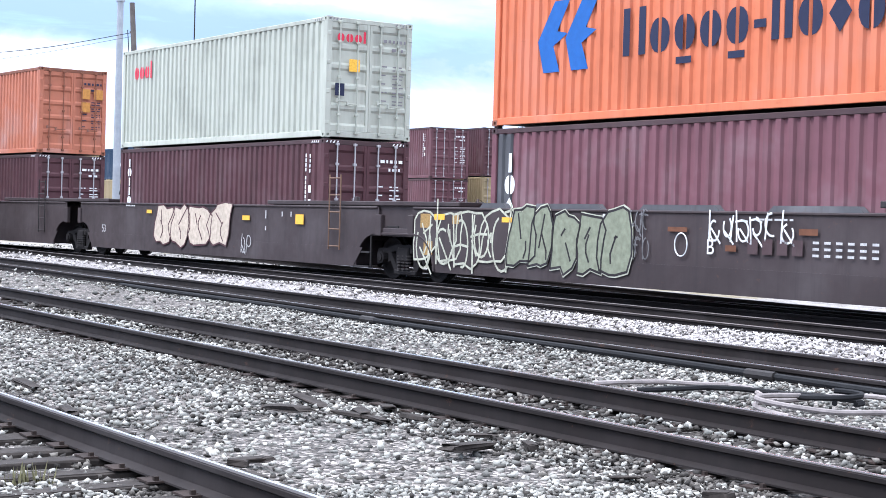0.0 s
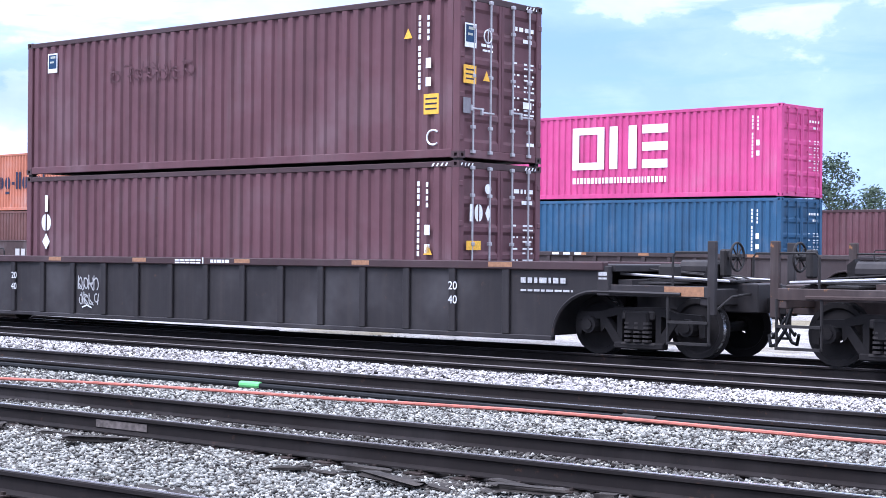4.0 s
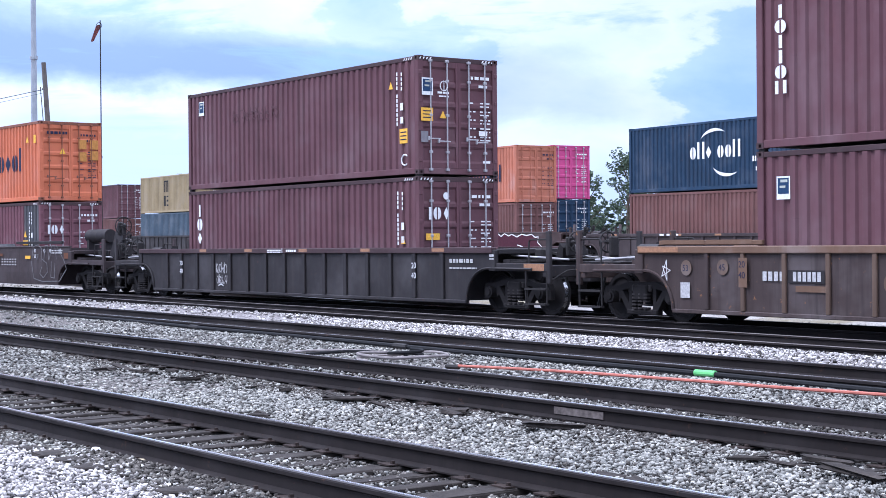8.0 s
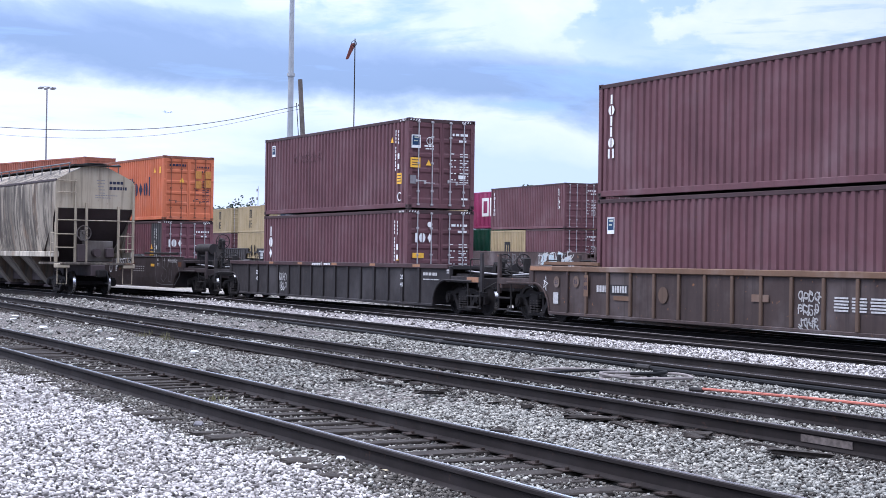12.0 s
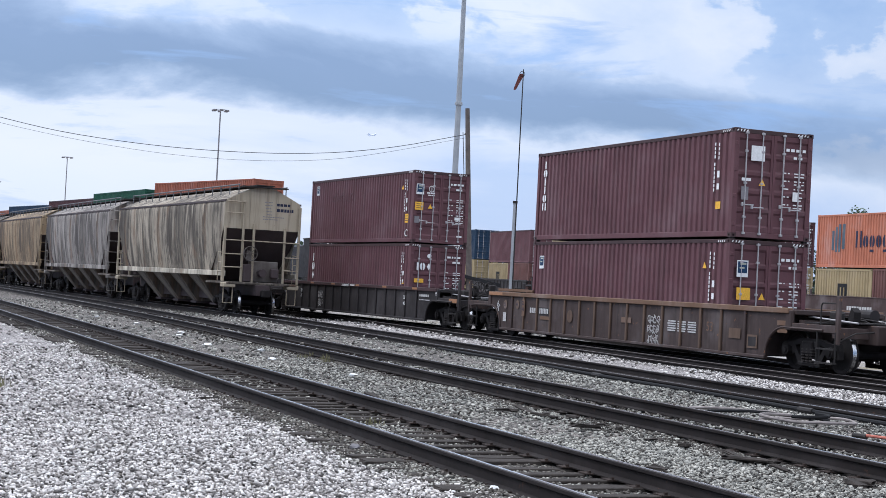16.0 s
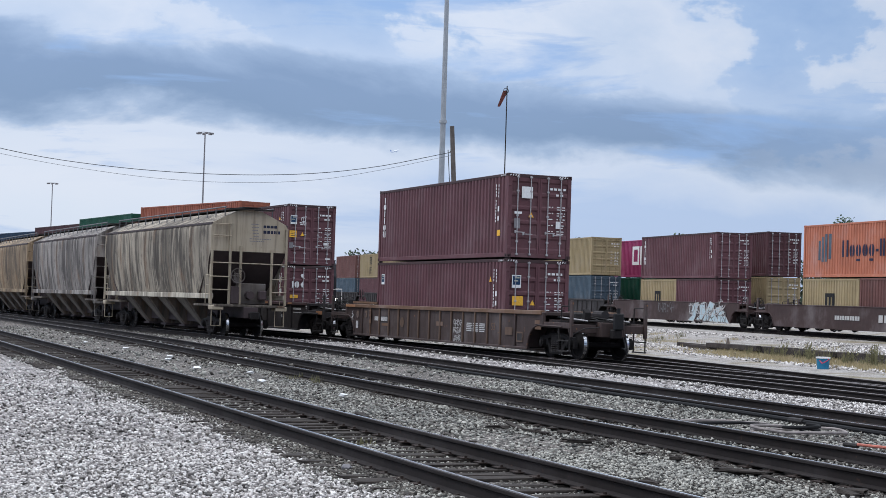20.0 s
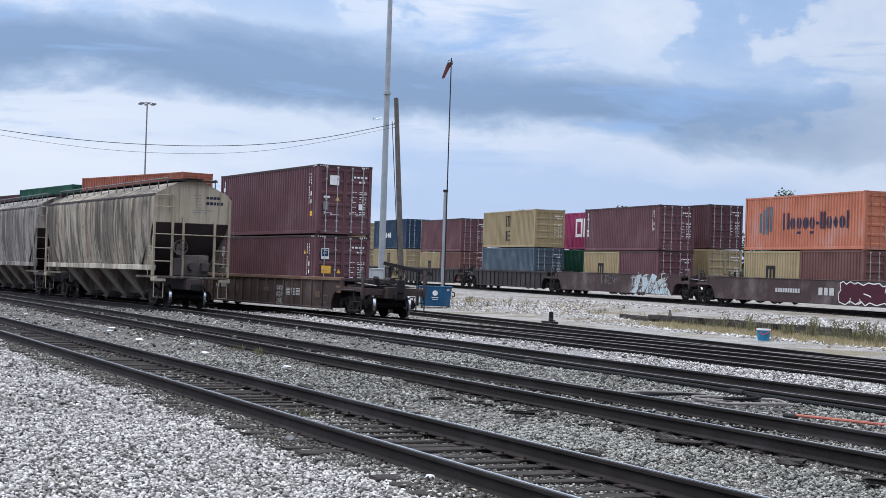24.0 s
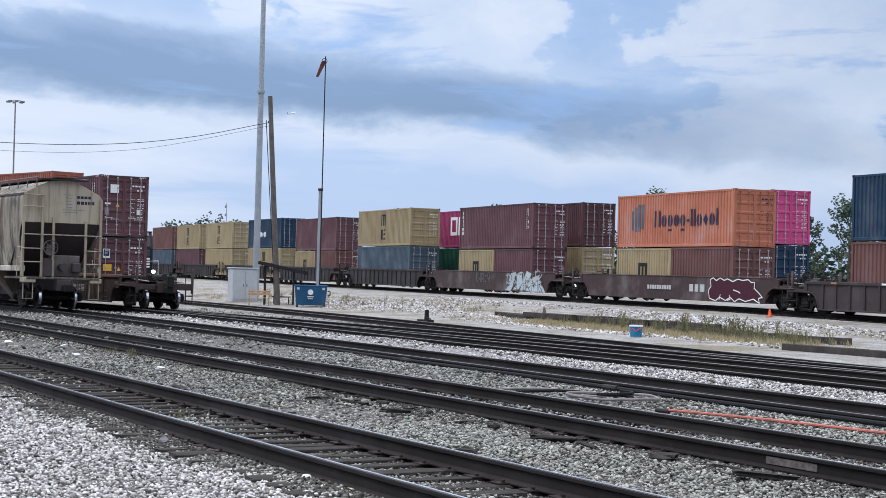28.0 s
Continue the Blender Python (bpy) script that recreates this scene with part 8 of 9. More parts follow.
# ---- piles of old timbers and rails, weeds ----
OLD_TIMBER = plain("dark_old_timber", (0.05, 0.042, 0.038), 0.9, 0, 0.4, 3, 0.4)


def build_piles():
    r = random.Random(5)
    start, end = Vector((-66.5, 37.2)), Vector((-44.5, 35.6))
    for k in range(15):
        t = k / 14.0
        for j in range(2 if 1 < k < 11 else 1):
            p = start.lerp(end, t) + Vector((r.uniform(-0.6, 0.6), r.uniform(-0.35, 0.35)))
            L = r.uniform(4.2, 6.4) if j == 0 else r.uniform(3.0, 5.0)
            z = ground_z(p.x, p.y) + j * 0.17
            solid("old_timber", Shape().box(-L / 2, -0.12, -0.05, L / 2, 0.12, 0.17, 0.015), OLD_TIMBER, "dark weathered timber lying among dry weeds", "timber", "discarded timbers", at=pose(p.x, p.y, z, 0, r.uniform(-0.6, 0.6), -4 + r.uniform(-3, 3)))
    for k in range(5):
        p = Vector((-36.0 + k * 2.8, 30.6 - k * 0.2))
        L = 4.4
        z = ground_z(p.x, p.y)
        solid("old_timber", Shape().box(-L / 2, -0.13, -0.04, L / 2, 0.13, 0.17, 0.015), OLD_TIMBER, "dark weathered timber lying on pale gravel", "timber", "discarded timbers", at=pose(p.x, p.y + r.uniform(-0.15, 0.15), z, 0, 0, -3 + r.uniform(-2, 2)))
    # small broken post
    x, y = bearing(-62.9, 68)
    solid("broken_post", Shape().prism([(-0.15, 0), (0.2, 0), (0.1, 0.26), (0.02, 0.44), (-0.03, 0.25)], -0.05, 0.05), WOOD_GREY, "short broken timber post by the timbers", "post", at=pose(-64.3, 37.3, ground_z(-64.3, 37.3) + 0.1))


build_piles()

DRY = plain("dry_straw_grass", (0.36, 0.30, 0.17), 0.9, 0, 0.3, 3, 0)
WEED = plain("dull_green_weed", (0.16, 0.15, 0.08), 0.9, 0, 0.35, 3, 0)


def tuft(s, x, y, z, h, w, n, r):
    for _ in range(n):
        a = r.uniform(0, 6.28)
        d = r.uniform(0, w)
        bx, by = x + d * math.cos(a), y + d * math.sin(a)
        lx, ly = r.uniform(-0.3, 0.3) * h, r.uniform(-0.3, 0.3) * h
        k = 0.012 + 0.02 * r.random() * h
        hh = h * r.uniform(0.5, 1.0)
        c, q = math.cos(a + 1.57) * k, math.sin(a + 1.57) * k
        s.add([(bx - c, by - q, z - 0.03), (bx + c, by + q, z - 0.03), (bx + lx, by + ly, z + hh)], [(0, 1, 2)])


def build_weeds():
    r = random.Random(11)
    dry, green = Shape(), Shape()
    for _ in range(900):
        t = r.random()
        x, y = -63 + 22 * t + r.uniform(-1, 1), 35.6 - 2.2 * t + r.gauss(0, 0.7)
        tuft(dry, x, y, ground_z(x, y), r.uniform(0.08, 0.26), 0.25, 12, r)
    for _ in range(110):
        t = r.random() ** 0.7
        x, y = -61 + 20 * t, 35.9 - 1.9 * t + r.gauss(0, 0.35)
        tuft(green, x, y, ground_z(x, y), r.uniform(0.2, 0.7), 0.16, 12, r)
    for _ in range(1500):
        x = r.uniform(-125, -34)
        y = 31.5 + (-x - 34) * 0.06 + r.random() * 9
        if noise.noise((x * 0.16, y * 0.3, 3.0)) > 0.02:
            tuft(dry, x, y, ground_z(x, y), r.uniform(0.05, 0.2), 0.35, 9, r)
    for _ in range(70):
        x, y = r.uniform(-110, -74), r.uniform(37, 43)
        tuft(green, x, y, ground_z(x, y), r.uniform(0.12, 0.45), 0.25, 10, r)
    for _ in range(30):
        t = r.random() ** 0.8
        x, y = -58 + 17 * t, 35.4 - 1.9 * t + r.gauss(0, 0.25)
        z, tall = ground_z(x, y), r.uniform(0.35, 0.85)
        for _ in range(3):
            lx, ly = r.uniform(-0.18, 0.18), r.uniform(-0.15, 0.15)
            green.cyl((x, y, z - 0.03), (x + lx, y + ly, z + tall), 0.012, 0.006, 4)
            for q in range(9):
                f = 0.3 + 0.7 * q / 8
                a, e = r.uniform(0, 6.28), r.uniform(0.04, 0.09)
                px, py, pz = x + lx * f, y + ly * f, z + tall * f
                green.add([(px, py, pz), (px + e * math.cos(a), py + e * math.sin(a), pz + 0.02), (px + e * 0.7 * math.cos(a + 0.5), py + e * 0.7 * math.sin(a + 0.5), pz + 0.09)], [(0, 1, 2)])
    solid("dry_grass", dry, DRY, "dry straw-coloured grass round old timbers", "grass", kind="stuff")
    solid("weeds", green, WEED, "dull green weeds among the timbers", "weeds", kind="stuff")
    near = Shape()
    for x, y, h in ((-19.2, 5.95, 0.13), (-19.5, 5.7, 0.1), (-33.6, 9.3, 0.16), (-34.5, 9.5, 0.18), (-35.3, 9.2, 0.12), (-36.0, 9.6, 0.15), (-24.5, 1.6, 0.25), (-24.2, 1.75, 0.22), (-23.9, 1.45, 0.2)):
        tuft(near, x, y, -0.2, h, 0.16, 26, r)
    solid("track_weeds", near, WEED, "small green weeds between the ties", "weeds", kind="stuff")


build_weeds()


# ---- hoses and litter between the tracks ----
RED_HOSE = plain("dusty_red_hose", (0.40, 0.13, 0.095), 0.6, 0, 0.2, 6, 0.05)
GREY_HOSE = plain("dusty_grey_hose", (0.21, 0.185, 0.175), 0.7, 0, 0.3, 6, 0.05)
BLACK_HOSE = plain("black_hose", (0.014, 0.014, 0.015), 0.9, 0, 0.2, 6, 0.05)
LIME = plain("bright_green_plastic", (0.16, 0.5, 0.17), 0.7, 0, 0.2, 6, 0.05)


def build_hoses():
    r = random.Random(2)
    pts = [(-18.4 + i * 0.9, 12.72 + 0.75 * min(1, i / 9) + 0.1 * math.sin(i * 0.8) + 0.02 * i, -0.165) for i in range(30)]
    pts = [(x * (1 - 0.034 * max(0, 1 - i / 5)), y * (1 - 0.034 * max(0, 1 - i / 5)), z + 0.105) for i, (x, y, z) in enumerate(pts)]
    hose = solid("red_hose", Shape().tube(pts, 0.02, 7), RED_HOSE, "dusty red hose lying on ballast between tracks", "hose", smooth=True)
    part("hose_coupling", Shape().cyl((-18.0, 12.24, -0.077), (-17.77, 12.29, -0.077), 0.032, n=8), STEEL, hose)
    pts = [(-40 + i * 1.0, TRACK_C(-40 + i) - 1.02 - 0.04 * math.sin(i * 0.7), -0.06) for i in range(60)]
    hose = solid("black_hose", Shape().tube(pts, 0.036, 8), BLACK_HOSE, "thick black hose laid along the third track", "hose", smooth=True)
    for q in (-30, -22, -9):
        part("hose_coupling", Shape().cyl((q, TRACK_C(q) - 1.04, -0.06), (q + 0.4, TRACK_C(q + 0.4) - 1.04, -0.06), 0.05, n=8), STEEL, hose)
    # coil: a long loop with a second turn, a dark knot and a loose tail
    def strand(pts, radius, mat, label):
        pts = [(x * 0.93, y * 0.93, z + 0.115) for x, y, z in pts]
        solid("coiled_hose", Shape().tube(pts, radius, 7), mat, label, "hose", "coiled hoses", smooth=True)
    ax, bx = Vector((0.36, 0.93)), Vector((0.86, -0.5))
    pts = []
    for i in range(53):
        t = 2.6 + i * 2 * math.pi * 1.25 / 52
        q = Vector((-20.6, 13.32)) + ax * (0.72 * math.cos(t) - 0.1 * math.cos(2 * t)) + bx * (0.95 - 0.008 * i) * math.sin(t)
        pts.append((q.x, q.y, -0.17 + 0.0016 * i + 0.03 * abs(math.sin(1.5 * t))))
    strand(pts, 0.022, GREY_HOSE, "loosely coiled dusty hose on the ballast")
    tail = [(-23.1, 12.55), (-22.95, 12.85), (-22.85, 13.2), (-22.7, 13.5), (-22.45, 13.65), (-22.1, 13.6), (-21.75, 13.4), (-21.45, 13.2), (-21.2, 13.05)]
    strand([(a, b, -0.155 + 0.02 * abs(math.sin(k))) for k, (a, b) in enumerate(tail)], 0.022, GREY_HOSE, "dusty tail of hose on the ballast")
    tail = [(-22.4, 12.5), (-22.2, 12.8), (-22.15, 13.1), (-22.0, 13.4), (-21.7, 13.65), (-21.3, 13.7), (-21.0, 13.55), (-20.85, 13.4)]
    strand([(a, b, -0.145 + 0.03 * abs(math.sin(k * 0.8))) for k, (a, b) in enumerate(tail)], 0.024, BLACK_HOSE, "black hose tangled in the coil")
    strand([(-21.0 + 0.2 * math.cos(i * 0.6), 13.5 + 0.26 * math.sin(i * 0.6 + 0.4), -0.14 + 0.006 * i) for i in range(15)], 0.024, BLACK_HOSE, "knot of black hose on the coil")
    solid("green_sleeve", Shape().cyl((-0.16, 0, 0), (0.17, 0.03, 0), 0.042, n=10), LIME, "bright green plastic sleeve on the black hose", "sleeve", at=pose(-14.65, TRACK_C(-14.65) - 1.02, -0.05), smooth=True)
    # pale joint bar on the second track
    x = -12.3
    solid("joint_bar", Shape().box(-0.38, 0.008, -0.125, 0.38, 0.016, -0.05, 0.003), plain("pale_rusted_joint_bar", (0.12, 0.10, 0.09), 0.85, 0, 0.5, 14), "pale joint bar bolted to a rail", "joint bar", at=pose(x, TRACK_B(x) - 0.7535 - 0.03, 0, 0, 0, 1.0))
    # stones and scraps
    rock = [(-13.05, 5.2, 0.055, WHITE), (-12.2, 5.25, 0.045, plain("tan_stone", (0.5, 0.42, 0.28), 0.9)), (-16.4, 4.9, 0.05, GREY_PATCH)]
    for k, (x, y, s0, m) in enumerate(rock):
        s = Shape().box(-s0, -s0 * 0.8, 0, s0, s0 * 0.8, s0 * 1.3, s0 * 0.5)
        s.v = [(a + r.uniform(-0.2, 0.2) * s0, b + r.uniform(-0.2, 0.2) * s0, c) for a, b, c in s.v]
        solid("loose_stone", s, m, "pale loose stone beside the first track", "stone", "loose stones", at=pose(x, y, -0.2, 0, 0, 40 * k))
    scraps = [(-33.3, 8.0), (-46.0, 8.3), (-39.0, 7.7), (-28.5, 8.4), (-44.0, 7.9), (-52.5, 8.0), (-37.0, 8.6), (-58.0, 7.4)]
    for k, (x, y) in enumerate(scraps):
        s = Shape().box(-0.09, -0.06, 0, 0.09, 0.06, 0.05, 0.02)
        s.v = [(a + r.uniform(-0.03, 0.03), b + r.uniform(-0.03, 0.03), c + r.uniform(0, 0.02)) for a, b, c in s.v]
        solid("litter_scrap", s, WHITE, "small white litter scrap on the ballast", "litter", "litter scraps", at=pose(x, y, -0.17, 0, 0, 50 * k))
    # wooden slivers beside the second track
    for k, (x, y) in enumerate(((-8.2, 9.3), (-7.1, 9.6), (-12.0, 9.4), (-15.6, 9.2), (-19.2, 8.9), (-9.3, 12.3), (-21.5, 8.7))):
        s = Shape().box(-0.28, -0.07, 0, 0.28, 0.07, 0.05, 0.015)
        s.v = [(a + r.uniform(-0.06, 0.06), b + r.uniform(-0.03, 0.03), c) for a, b, c in s.v]
        solid("tie_fragment", s, TIE, "splintered fragment of a timber tie", "timber", "tie fragments", at=pose(x, y, -0.17, 0, 4, 30 * k))
    splinters = [(r.uniform(-24, -6), r.uniform(-0.28, 0.28)) for i in range(46)]
    for k, (x, q) in enumerate(splinters):
        y = (TRACK_B(x) - 1.25 if k % 3 else TRACK_A(x) + 1.5) + q
        lx, ly = r.uniform(0.07, 0.22), r.uniform(0.02, 0.06)
        s = Shape().box(-lx, -ly, 0, lx, ly, r.uniform(0.02, 0.05), 0.008)
        s.v = [(a + r.uniform(-0.3, 0.3) * lx, b + r.uniform(-0.3, 0.3) * ly, c) for a, b, c in s.v]
        solid("tie_fragment", s, TIE, "splintered fragment of a timber tie", "timber", "tie fragments", at=pose(x, y, -0.185, r.uniform(-6, 6), r.uniform(-8, 8), r.uniform(-30, 30)))
    # concrete slabs
    CON = plain("pale_concrete", (0.36, 0.35, 0.32), 0.9, 0, 0.15, 3)
    solid("concrete_slab", Shape().box(-0.9, -0.5, -0.1, 0.9, 0.5, 0.14, 0.02), CON, "pale cast concrete slab in the gravel", "slab", "concrete slabs", at=pose(-24.9, 0.95, -0.2, 0, 0, 8))
    solid("concrete_slab", Shape().box(-0.7, -0.45, -0.1, 0.7, 0.45, 0.06, 0.02), CON, "low concrete slab sunk in the gravel", "slab", "concrete slabs", at=pose(-19.9, 0.92, -0.2, 0, 0, -6))


build_hoses()


# ---- trees and buildings beyond ----
BARK = plain("grey_brown_bark", (0.09, 0.07, 0.055), 0.95, 0, 0.3, 4, 0.5)


def leaf_material(name, a, b):
    m, nt, bs = material(name, 0.75)
    g = node(nt, "ShaderNodeNewGeometry")
    r = ramp(nt, [(0.0, a), (1.0, b)])
    nt.links.new(g.outputs["Random Per Island"], r.inputs[0])
    nt.links.new(r.outputs[0], bs.inputs["Base Color"])
    return m


LEAF = leaf_material("broad_leaves", (0.052, 0.078, 0.052), (0.095, 0.125, 0.078))
LEAF_DARK = leaf_material("dark_leaves", (0.03, 0.046, 0.032), (0.055, 0.076, 0.046))


def leaves(s, c, rad, n, size, r):
    for _ in range(n):
        d = Vector((r.gauss(0, 1), r.gauss(0, 1), r.gauss(0, 0.8))).normalized() * rad * (0.45 + 0.6 * r.random())
        p = Vector(c) + d
        u = Vector((r.gauss(0, 1), r.gauss(0, 1), r.gauss(0, 0.6))).normalized() * size * r.uniform(0.6, 1.3)
        w = u.orthogonal().normalized() * size * r.uniform(0.4, 0.8)
        s.add([tuple(p - u), tuple(p + w), tuple(p + u), tuple(p - w)], [(0, 1, 2, 3)])


def tree(x, y, h, spread, seed, mat=LEAF, z=0.0, density=1.0, leaf=0.18):
    r = random.Random(seed)
    root = thing("tree", "leafy green tree rising behind the containers", "tree", "background trees", at=pose(x, y, z))
    s = Shape()
    bend_x, bend_y = r.uniform(-0.4, 0.4), r.uniform(-0.4, 0.4)
    trunk = [(bend_x * t * t, bend_y * t * t, h * 0.72 * t) for t in (0, 0.35, 0.7, 1.0)]
    for i in range(3):
        s.cyl(trunk[i], trunk[i + 1], h * 0.022 * (1 - 0.28 * i), h * 0.022 * (1 - 0.28 * (i + 1)), 8)
    crown = Shape()
    for k in range(11):
        t = 0.32 + 0.62 * k / 10
        base = Vector((bend_x * t * t, bend_y * t * t, h * 0.72 * t))
        a = k * 2.4 + r.uniform(-0.5, 0.5)
        reach = spread * (0.55 + 0.45 * r.random()) * (1.05 - 0.7 * abs(t - 0.55))
        tip = base + Vector((math.cos(a) * reach, math.sin(a) * reach, h * r.uniform(0.08, 0.24)))
        s.cyl(tuple(base), tuple(tip), h * 0.007, h * 0.002, 5)
        for q in range(3):
            c = base.lerp(tip, 0.55 + 0.25 * q) + Vector((r.uniform(-0.5, 0.5), r.uniform(-0.5, 0.5), r.uniform(-0.3, 0.6))) * spread * 0.25
            leaves(crown, c, spread * r.uniform(0.2, 0.34), int(46 * density), leaf, r)
    leaves(crown, (bend_x, bend_y, h * 0.86), spread * 0.34, int(150 * density), leaf, r)
    part("trunk", s, BARK, root)
    part("crown", crown, mat, root)


def build_distance():
    for k, (az, el, reach, spread) in enumerate(((-25.9, 3.9, 150, 3.6), (-24.4, 2.6, 160, 3.0), (-22.9, 2.8, 150, 3.2), (-21.8, 2.6, 165, 3.2), (-40.7, 3.0, 140, 3.4), (-38.4, 2.45, 150, 3.0), (-41.8, 2.2, 150, 3.2), (-50.6, 2.95, 150, 1.6), (-49.2, 3.55, 145, 2.4), (-47.9, 3.2, 150, 2.6), (-51.35, 3.75, 170, 1.5),
                                                 (-55.9, 3.75, 165, 3.4), (-56.5, 3.5, 170, 2.6), (-54.2, 3.55, 170, 2.2), (-61.5, 3.0, 190, 2.6), (-65.0, 2.55, 200, 2.4), (-71.9, 2.0, 260, 4.5), (-71.0, 1.8, 270, 4.0), (-72.4, 1.7, 265, 4.0), (-46.5, 2.2, 180, 4.0), (-44.8, 2.1, 180, 4.0), (-35.5, 2.0, 180, 4.0), (-33.0, 2.1, 180, 4.0))):
        x, y = bearing(az, reach)
        h = 1.6 + reach * math.tan(radians(el)) - 0.4
        tree(x, y, h, spread * reach / 150, 100 + k, LEAF if k % 3 else LEAF_DARK, 0.3, 1.7 * min(1.0, spread / 3.2), 0.0011 * reach)
    # low hedge of far woods
    r = random.Random(9)
    s = Shape()
    for i in range(420):
        az = -18 - 62 * r.random()
        reach = r.uniform(215, 260)
        x, y = bearing(az, reach)
        top = reach * math.tan(radians(r.uniform(0.6, 1.35)))
        for _ in range(3):
            leaves(s, (x + r.uniform(-3, 3), y + r.uniform(-3, 3), 1.0 + top * r.random()), 2.6, 26, 0.55, r)
    solid("far_woods", s, LEAF_DARK, "dark line of distant woods", "woods", kind="stuff")
    # office block
    x, y = bearing(-39.0, 330)
    root = thing("office_building", "pale multi-storey office building with window grid", "building", at=pose(x, y, 0, 0, 0, 39))
    PALEWALL = plain("pale_rendered_wall", (0.62, 0.62, 0.58), 0.85)
    PANE = plain("dark_window_glass", (0.05, 0.065, 0.075), 0.15)
    W, H = 13.4, 18.6
    part("wall", Shape().box(-W / 2, -4, -1, W / 2, 4, H, 0.05), PALEWALL, root)
    part("parapet", Shape().box(-W / 2 - 0.15, -4.15, H, W / 2 + 0.15, 4.15, H + 0.6, 0.05), PALEWALL, root)
    for i in range(6):
        for j in range(6):
            wx, wz = -W / 2 + 1.25 + i * 2.18, 1.2 + j * 2.9
            win = part("window", shared("office_window", lambda: Shape().box(-0.78, -0.08, 0, 0.78, 0.02, 1.9, 0.02)), PALEWALL, root, at=pose(wx, -4.0, wz))
            part("pane", shared("office_pane", lambda: Shape().box(-0.68, -0.11, 0.1, 0.68, -0.085, 1.8)), PANE, win)


build_distance()

# ---- aeroplane low over the horizon ----
def build_plane():
    root = thing("aeroplane", "small white aeroplane flying far off", "aeroplane")
    AIR = plain("white_aeroplane_paint", (0.75, 0.76, 0.78), 0.4)
    rings = []
    for x, r in ((-17, 0.4), (-14, 1.3), (-9, 1.9), (10, 1.9), (14, 1.6), (17, 0.5)):
        rings.append([(x, r * math.cos(a * 0.785), r * math.sin(a * 0.785) + (0.8 if x == -17 else 0)) for a in range(8)])
    part("fuselage", Shape().sweep(rings), AIR, root, smooth=True)
    for sy in (-1, 1):
        part("wing", Shape().add([(4, sy * 1.5, -0.6), (-1.5, sy * 1.5, -0.6), (-6.5, sy * 16, 0.8), (-4.5, sy * 16, 0.8), (4, sy * 1.5, -0.2), (-1.5, sy * 1.5, -0.2), (-6.5, sy * 16, 0.95), (-4.5, sy * 16, 0.95)], [(0, 1, 2, 3), (7, 6, 5, 4), (0, 3, 7, 4), (1, 5, 6, 2), (3, 2, 6, 7), (0, 4, 5, 1)]), AIR, root)
        part("tailplane", Shape().add([(-12.5, sy * 0.8, 0.8), (-16, sy * 0.8, 0.8), (-17.5, sy * 5.5, 1.1), (-16, sy * 5.5, 1.1), (-12.5, sy * 0.8, 1.0), (-16, sy * 0.8, 1.0), (-17.5, sy * 5.5, 1.25), (-16, sy * 5.5, 1.25)], [(0, 1, 2, 3), (7, 6, 5, 4), (0, 3, 7, 4), (1, 5, 6, 2), (3, 2, 6, 7), (0, 4, 5, 1)]), AIR, root)
        part("engine", Shape().cyl((3.5, sy * 5.5, -1.6), (-0.5, sy * 5.5, -1.6), 0.95, 0.8, 10), AIR, root)
    part("fin", Shape().prism([(-11.5, 1.4), (-16.5, 1.2), (-18, 6.6), (-16, 6.6)], -0.15, 0.15), LOGO_BLUE, root)
    return root


PLANE = build_plane()


# ---- loose ballast ----
def rail_gap(x, y):
    """Distance across to the nearest rail of the near tracks, and whether the spot lies between the rails of the first."""
    gap = np.full(x.shape, 9.0)
    inside = np.zeros(x.shape, bool)
    for k, tr in enumerate((TRACK_A, TRACK_B, TRACK_C, TRACK_D, TRACK_E)):
        xs = np.linspace(-90, 40, 131)
        c = np.interp(x, xs, [tr(q) for q in xs])
        gap = np.minimum(gap, np.minimum(abs(y - c + 0.7535), abs(y - c - 0.7535)))
        if k == 0:
            inside = abs(y - c) < 1.25
    return gap, inside


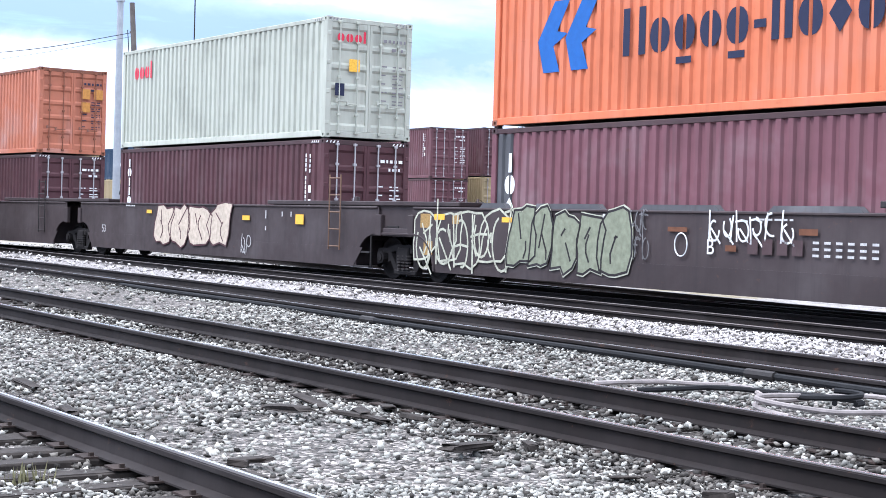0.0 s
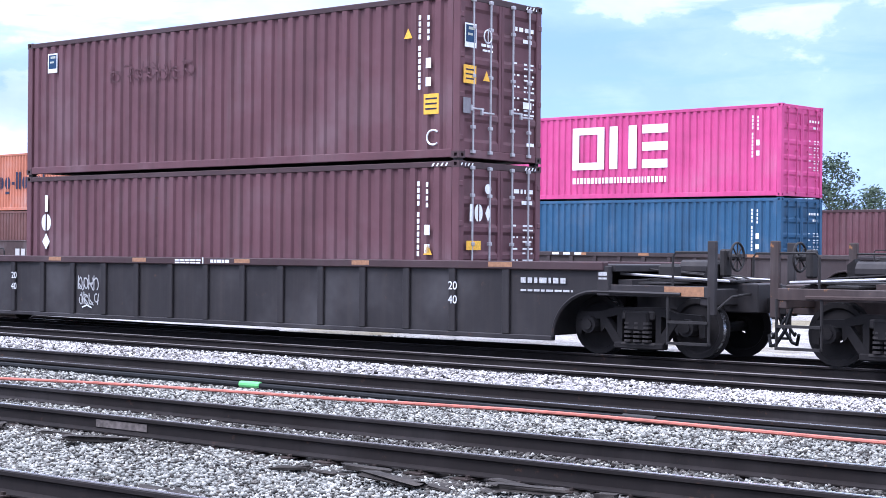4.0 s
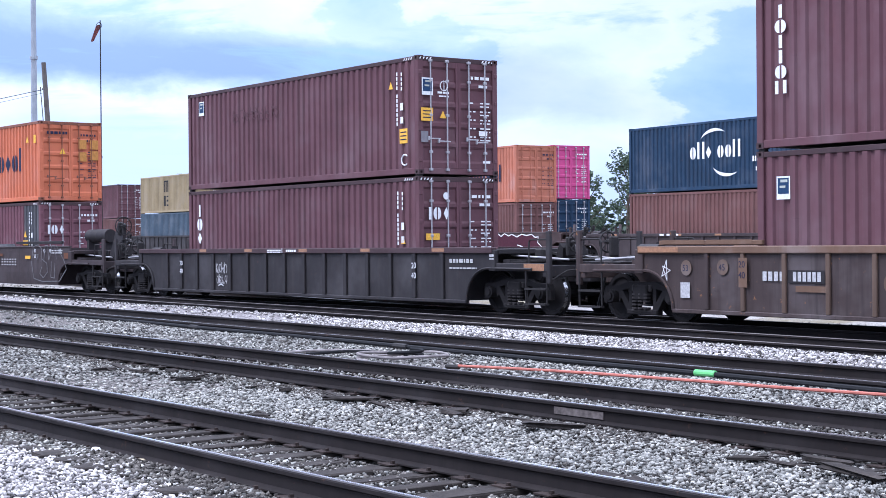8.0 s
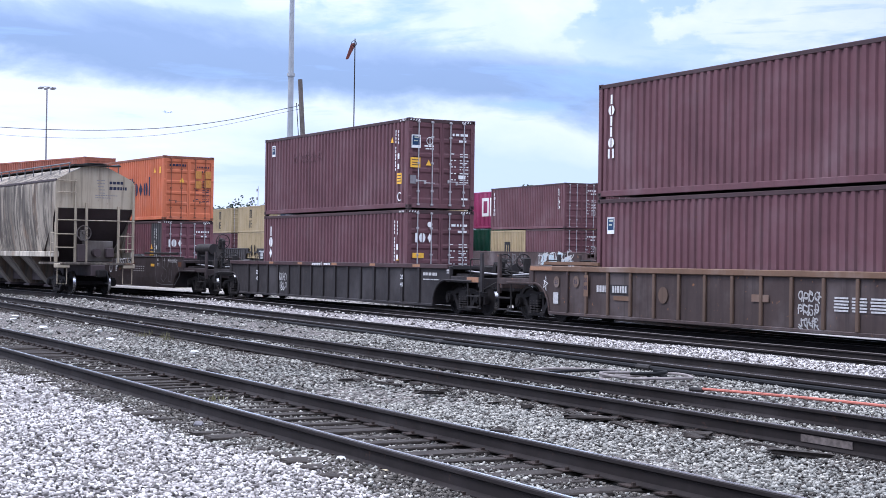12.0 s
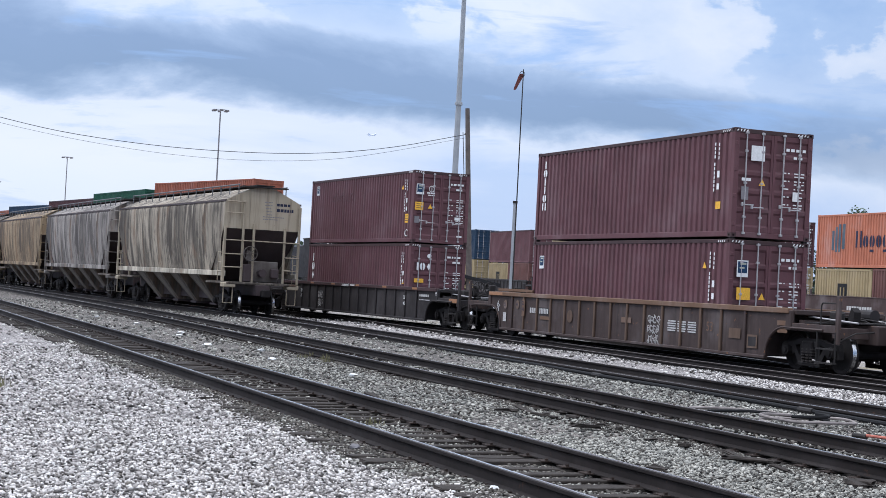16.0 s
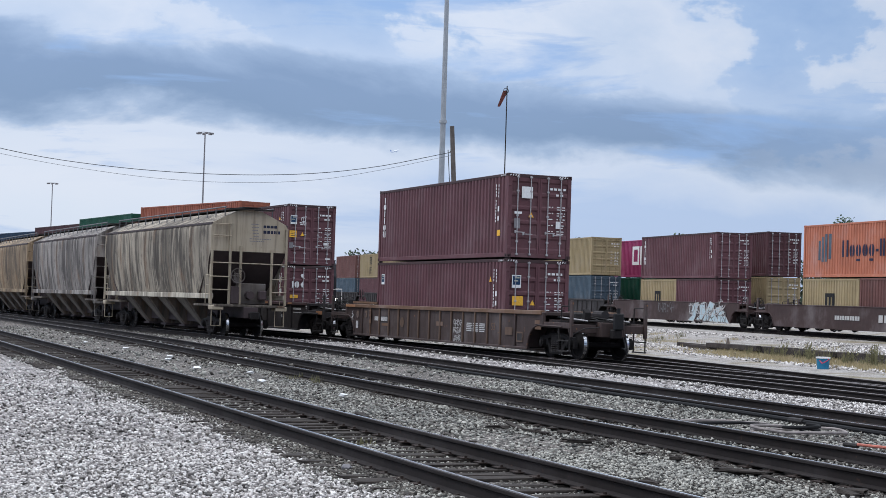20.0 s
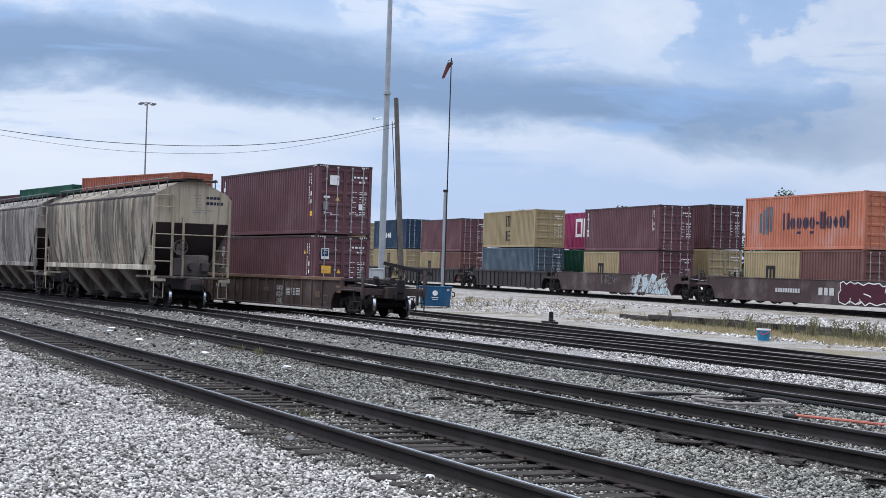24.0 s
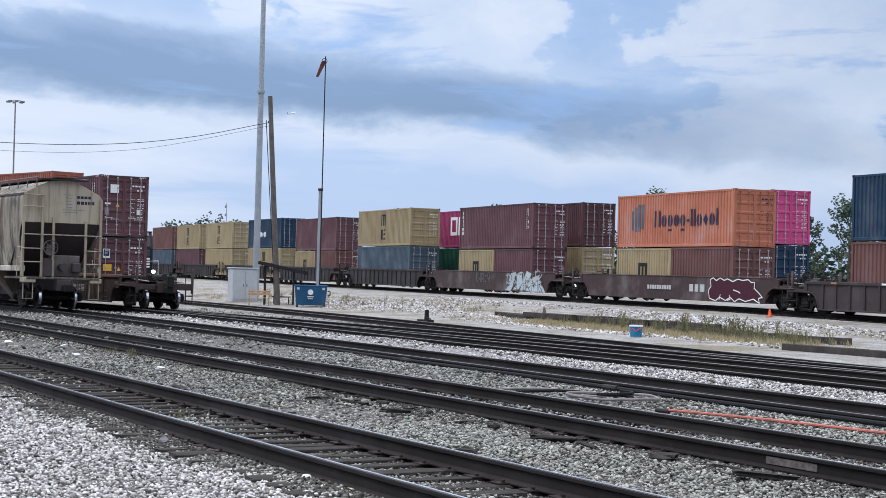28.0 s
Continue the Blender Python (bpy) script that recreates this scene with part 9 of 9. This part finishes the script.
def stones_mesh(name, x, y, z, size, rng):
    n = len(x)
    corner = np.array([(1, 0, 0), (-1, 0, 0), (0, 1, 0), (0, -1, 0), (0, 0, 1), (0, 0, -1)], float)
    v = corner[None] * size[:, None, None] * rng.uniform(0.8, 1.5, (n, 1, 3))
    v = v + rng.normal(0, 0.24, (n, 6, 3)) * size[:, None, None]
    # random turn of each stone
    q = rng.normal(size=(n, 4))
    q /= np.linalg.norm(q, axis=1)[:, None]
    a, b, c, d = q.T
    R = np.stack([np.stack([1 - 2 * (c * c + d * d), 2 * (b * c - a * d), 2 * (b * d + a * c)], -1),
                  np.stack([2 * (b * c + a * d), 1 - 2 * (b * b + d * d), 2 * (c * d - a * b)], -1),
                  np.stack([2 * (b * d - a * c), 2 * (c * d + a * b), 1 - 2 * (b * b + c * c)], -1)], 1)
    v = np.einsum("nij,nkj->nki", R, v)
    v[:, :, 2] *= 0.75
    v += np.stack([x, y, z], -1)[:, None]
    f = np.array([(0, 2, 4), (2, 1, 4), (1, 3, 4), (3, 0, 4), (2, 0, 5), (1, 2, 5), (3, 1, 5), (0, 3, 5)])
    faces = (np.arange(n)[:, None, None] * 6 + f[None]).reshape(-1)
    me = bpy.data.meshes.new(name)
    me.vertices.add(n * 6)
    me.vertices.foreach_set("co", v.reshape(-1).astype(np.float32))
    me.loops.add(len(faces))
    me.loops.foreach_set("vertex_index", faces.astype(np.int32))
    me.polygons.add(n * 8)
    me.polygons.foreach_set("loop_start", np.arange(0, n * 24, 3, dtype=np.int32))
    me.update(calc_edges=True)
    me.validate()
    me.materials.append(None)
    return me


def build_ballast():
    rng = np.random.default_rng(4)
    sets = []
    for count, r0, r1, s0, s1 in ((150000, 9.5, 20.0, 0.012, 0.024), (78000, 20.0, 36.0, 0.016, 0.03), (22000, 36.0, 85.0, 0.03, 0.055)):
        r = np.sqrt(rng.uniform(r0 * r0, r1 * r1, count))
        az = np.radians(rng.uniform(-96, -16, count))
        sets.append((np.sin(az) * r, np.cos(az) * r, rng.uniform(s0, s1, count)))
    # heaped along the outer sides of the first two tracks, over the ends of the ties
    for tr, side, count in ((TRACK_A, -1, 20000), (TRACK_A, 1, 14000), (TRACK_B, -1, 14000), (TRACK_C, -1, 9000), (TRACK_D, -1, 9000)):
        xs = -46 + 50 * rng.uniform(size=count) ** 0.7
        sets.append((xs, np.array([tr(q) for q in xs]) + side * (0.86 + 0.55 * rng.uniform(size=count) ** 1.4), rng.uniform(0.012, 0.025, count)))
    x, y, s = (np.concatenate([q[i] for q in sets]) for i in range(3))
    gap, inside = rail_gap(x, y)
    middle = np.interp(x, np.linspace(-90, 40, 131), [TRACK_A(q) for q in np.linspace(-90, 40, 131)])
    shoulder = (abs(y - middle) > 0.86) & (abs(y - middle) < 1.45)
    lean = y - 0.0325 * x
    edge = 5.22 + 0.12 * np.sin(x * 1.3) + 0.1 * np.sin(x * 0.47) + rng.normal(0, 0.12, len(x))
    def along(tr):
        return np.interp(x, np.linspace(-90, 40, 131), [tr(q) for q in np.linspace(-90, 40, 131)])
    rough = rng.normal(0, 0.12, len(x))
    pale = (lean < edge) | ((y > along(TRACK_C) + 0.98 + rough) & (y < along(TRACK_D) - 0.9 + rough))
    keep = (gap > 0.11) & (y < 26) & ~(inside & ~shoulder & (rng.uniform(size=len(x)) < 0.3))
    z = np.where(inside & ~shoulder, -0.208, np.where(shoulder, -0.172 - 0.055 * (abs(y - middle) - 0.86) / 0.59, -0.205)) + rng.uniform(-0.008, 0.014, len(x)) + 0.02 * np.sin(x * 0.9) * np.sin(y * 1.4) + bed_rise(x, y)
    oily = ~pale & (gap < 0.75) & (rng.uniform(size=len(x)) < np.where(y < along(TRACK_B) + 0.9, np.clip(1.15 - gap * 1.25, 0.1, 0.8), np.clip(0.8 - gap * 1.6, 0.03, 0.6)) * np.where(np.sin(x * 0.37 + y * 2.1) + np.sin(x * 1.1 - y) > -0.9, 1, 0.3))
    oily |= rng.uniform(size=len(x)) < np.where(pale, 0.06, 0.17)
    oily |= ~pale & shoulder & (rng.uniform(size=len(x)) < 0.3)
    for name, sel, mat, label in (("ballast", keep & ~pale & ~oily, STONES, "loose grey crushed ballast between the tracks"), ("oily_ballast", keep & oily, DIRTY_STONES, "oil-blackened ballast along the rails"), ("gravel", keep & pale & ~oily, PALE_STONES, "loose pale gravel beside the first track")):
        me = stones_mesh(name, x[sel], y[sel], z[sel], s[sel], rng)
        solid(name, me, mat, label, name, kind="stuff")
    # rough spoil beyond the tracks
    n = 26000
    x, y = rng.uniform(-98, -34, n), rng.uniform(0, 1, n)
    y = 30.5 + (-x - 34) * 0.09 + y * 11
    heap = np.sin(x * 0.21 + 1.0) + np.sin(y * 0.8 + x * 0.13) + rng.normal(0, 0.5, n)
    sel = heap > 0.1
    x, y = x[sel], y[sel]
    z = np.array([ground_z(a, b) for a, b in zip(x, y)]) - 0.02
    solid("spoil", stones_mesh("spoil", x, y, z, rng.uniform(0.025, 0.07, len(x)), rng), PALE_STONES, "rough pale spoil stones beyond the tracks", "gravel", kind="stuff")


build_ballast()


# ---- what moves ----
def train_place(t):
    """How far the train has run at t seconds, along the track."""
    u = t / 28.0
    return ((((33.9373 * u - 55.991) * u + 21.673) * u + 17.2321) * u - 112.5732) * u + 10.9069


def motions():
    steps = [i * 0.5 for i in range(57)]
    for ob, at, z in MOVING:
        walk(ob, [(t, on_track(TRACK_E, at + train_place(t), z)) for t in steps])
    flight = [(0, -78.2, 4.8), (16, -73.33, 5.33), (20, -72.0, 5.5), (28, -69.17, 5.88)]
    rows = []
    for t, az, el in flight:
        x, y = bearing(az, 4200)
        rows.append((t, pose(x, y, 4200 * math.tan(radians(el)), 0, -6, 20)))
    walk(PLANE, rows)
    spins = [i * 0.2 for i in range(141)]
    for ws, ax in WHEELSETS:
        walk(ws, [(t, pose(ax, 0, 0.482, 0, math.degrees((train_place(t) - train_place(0)) / 0.482), 0)) for t in spins])


motions()
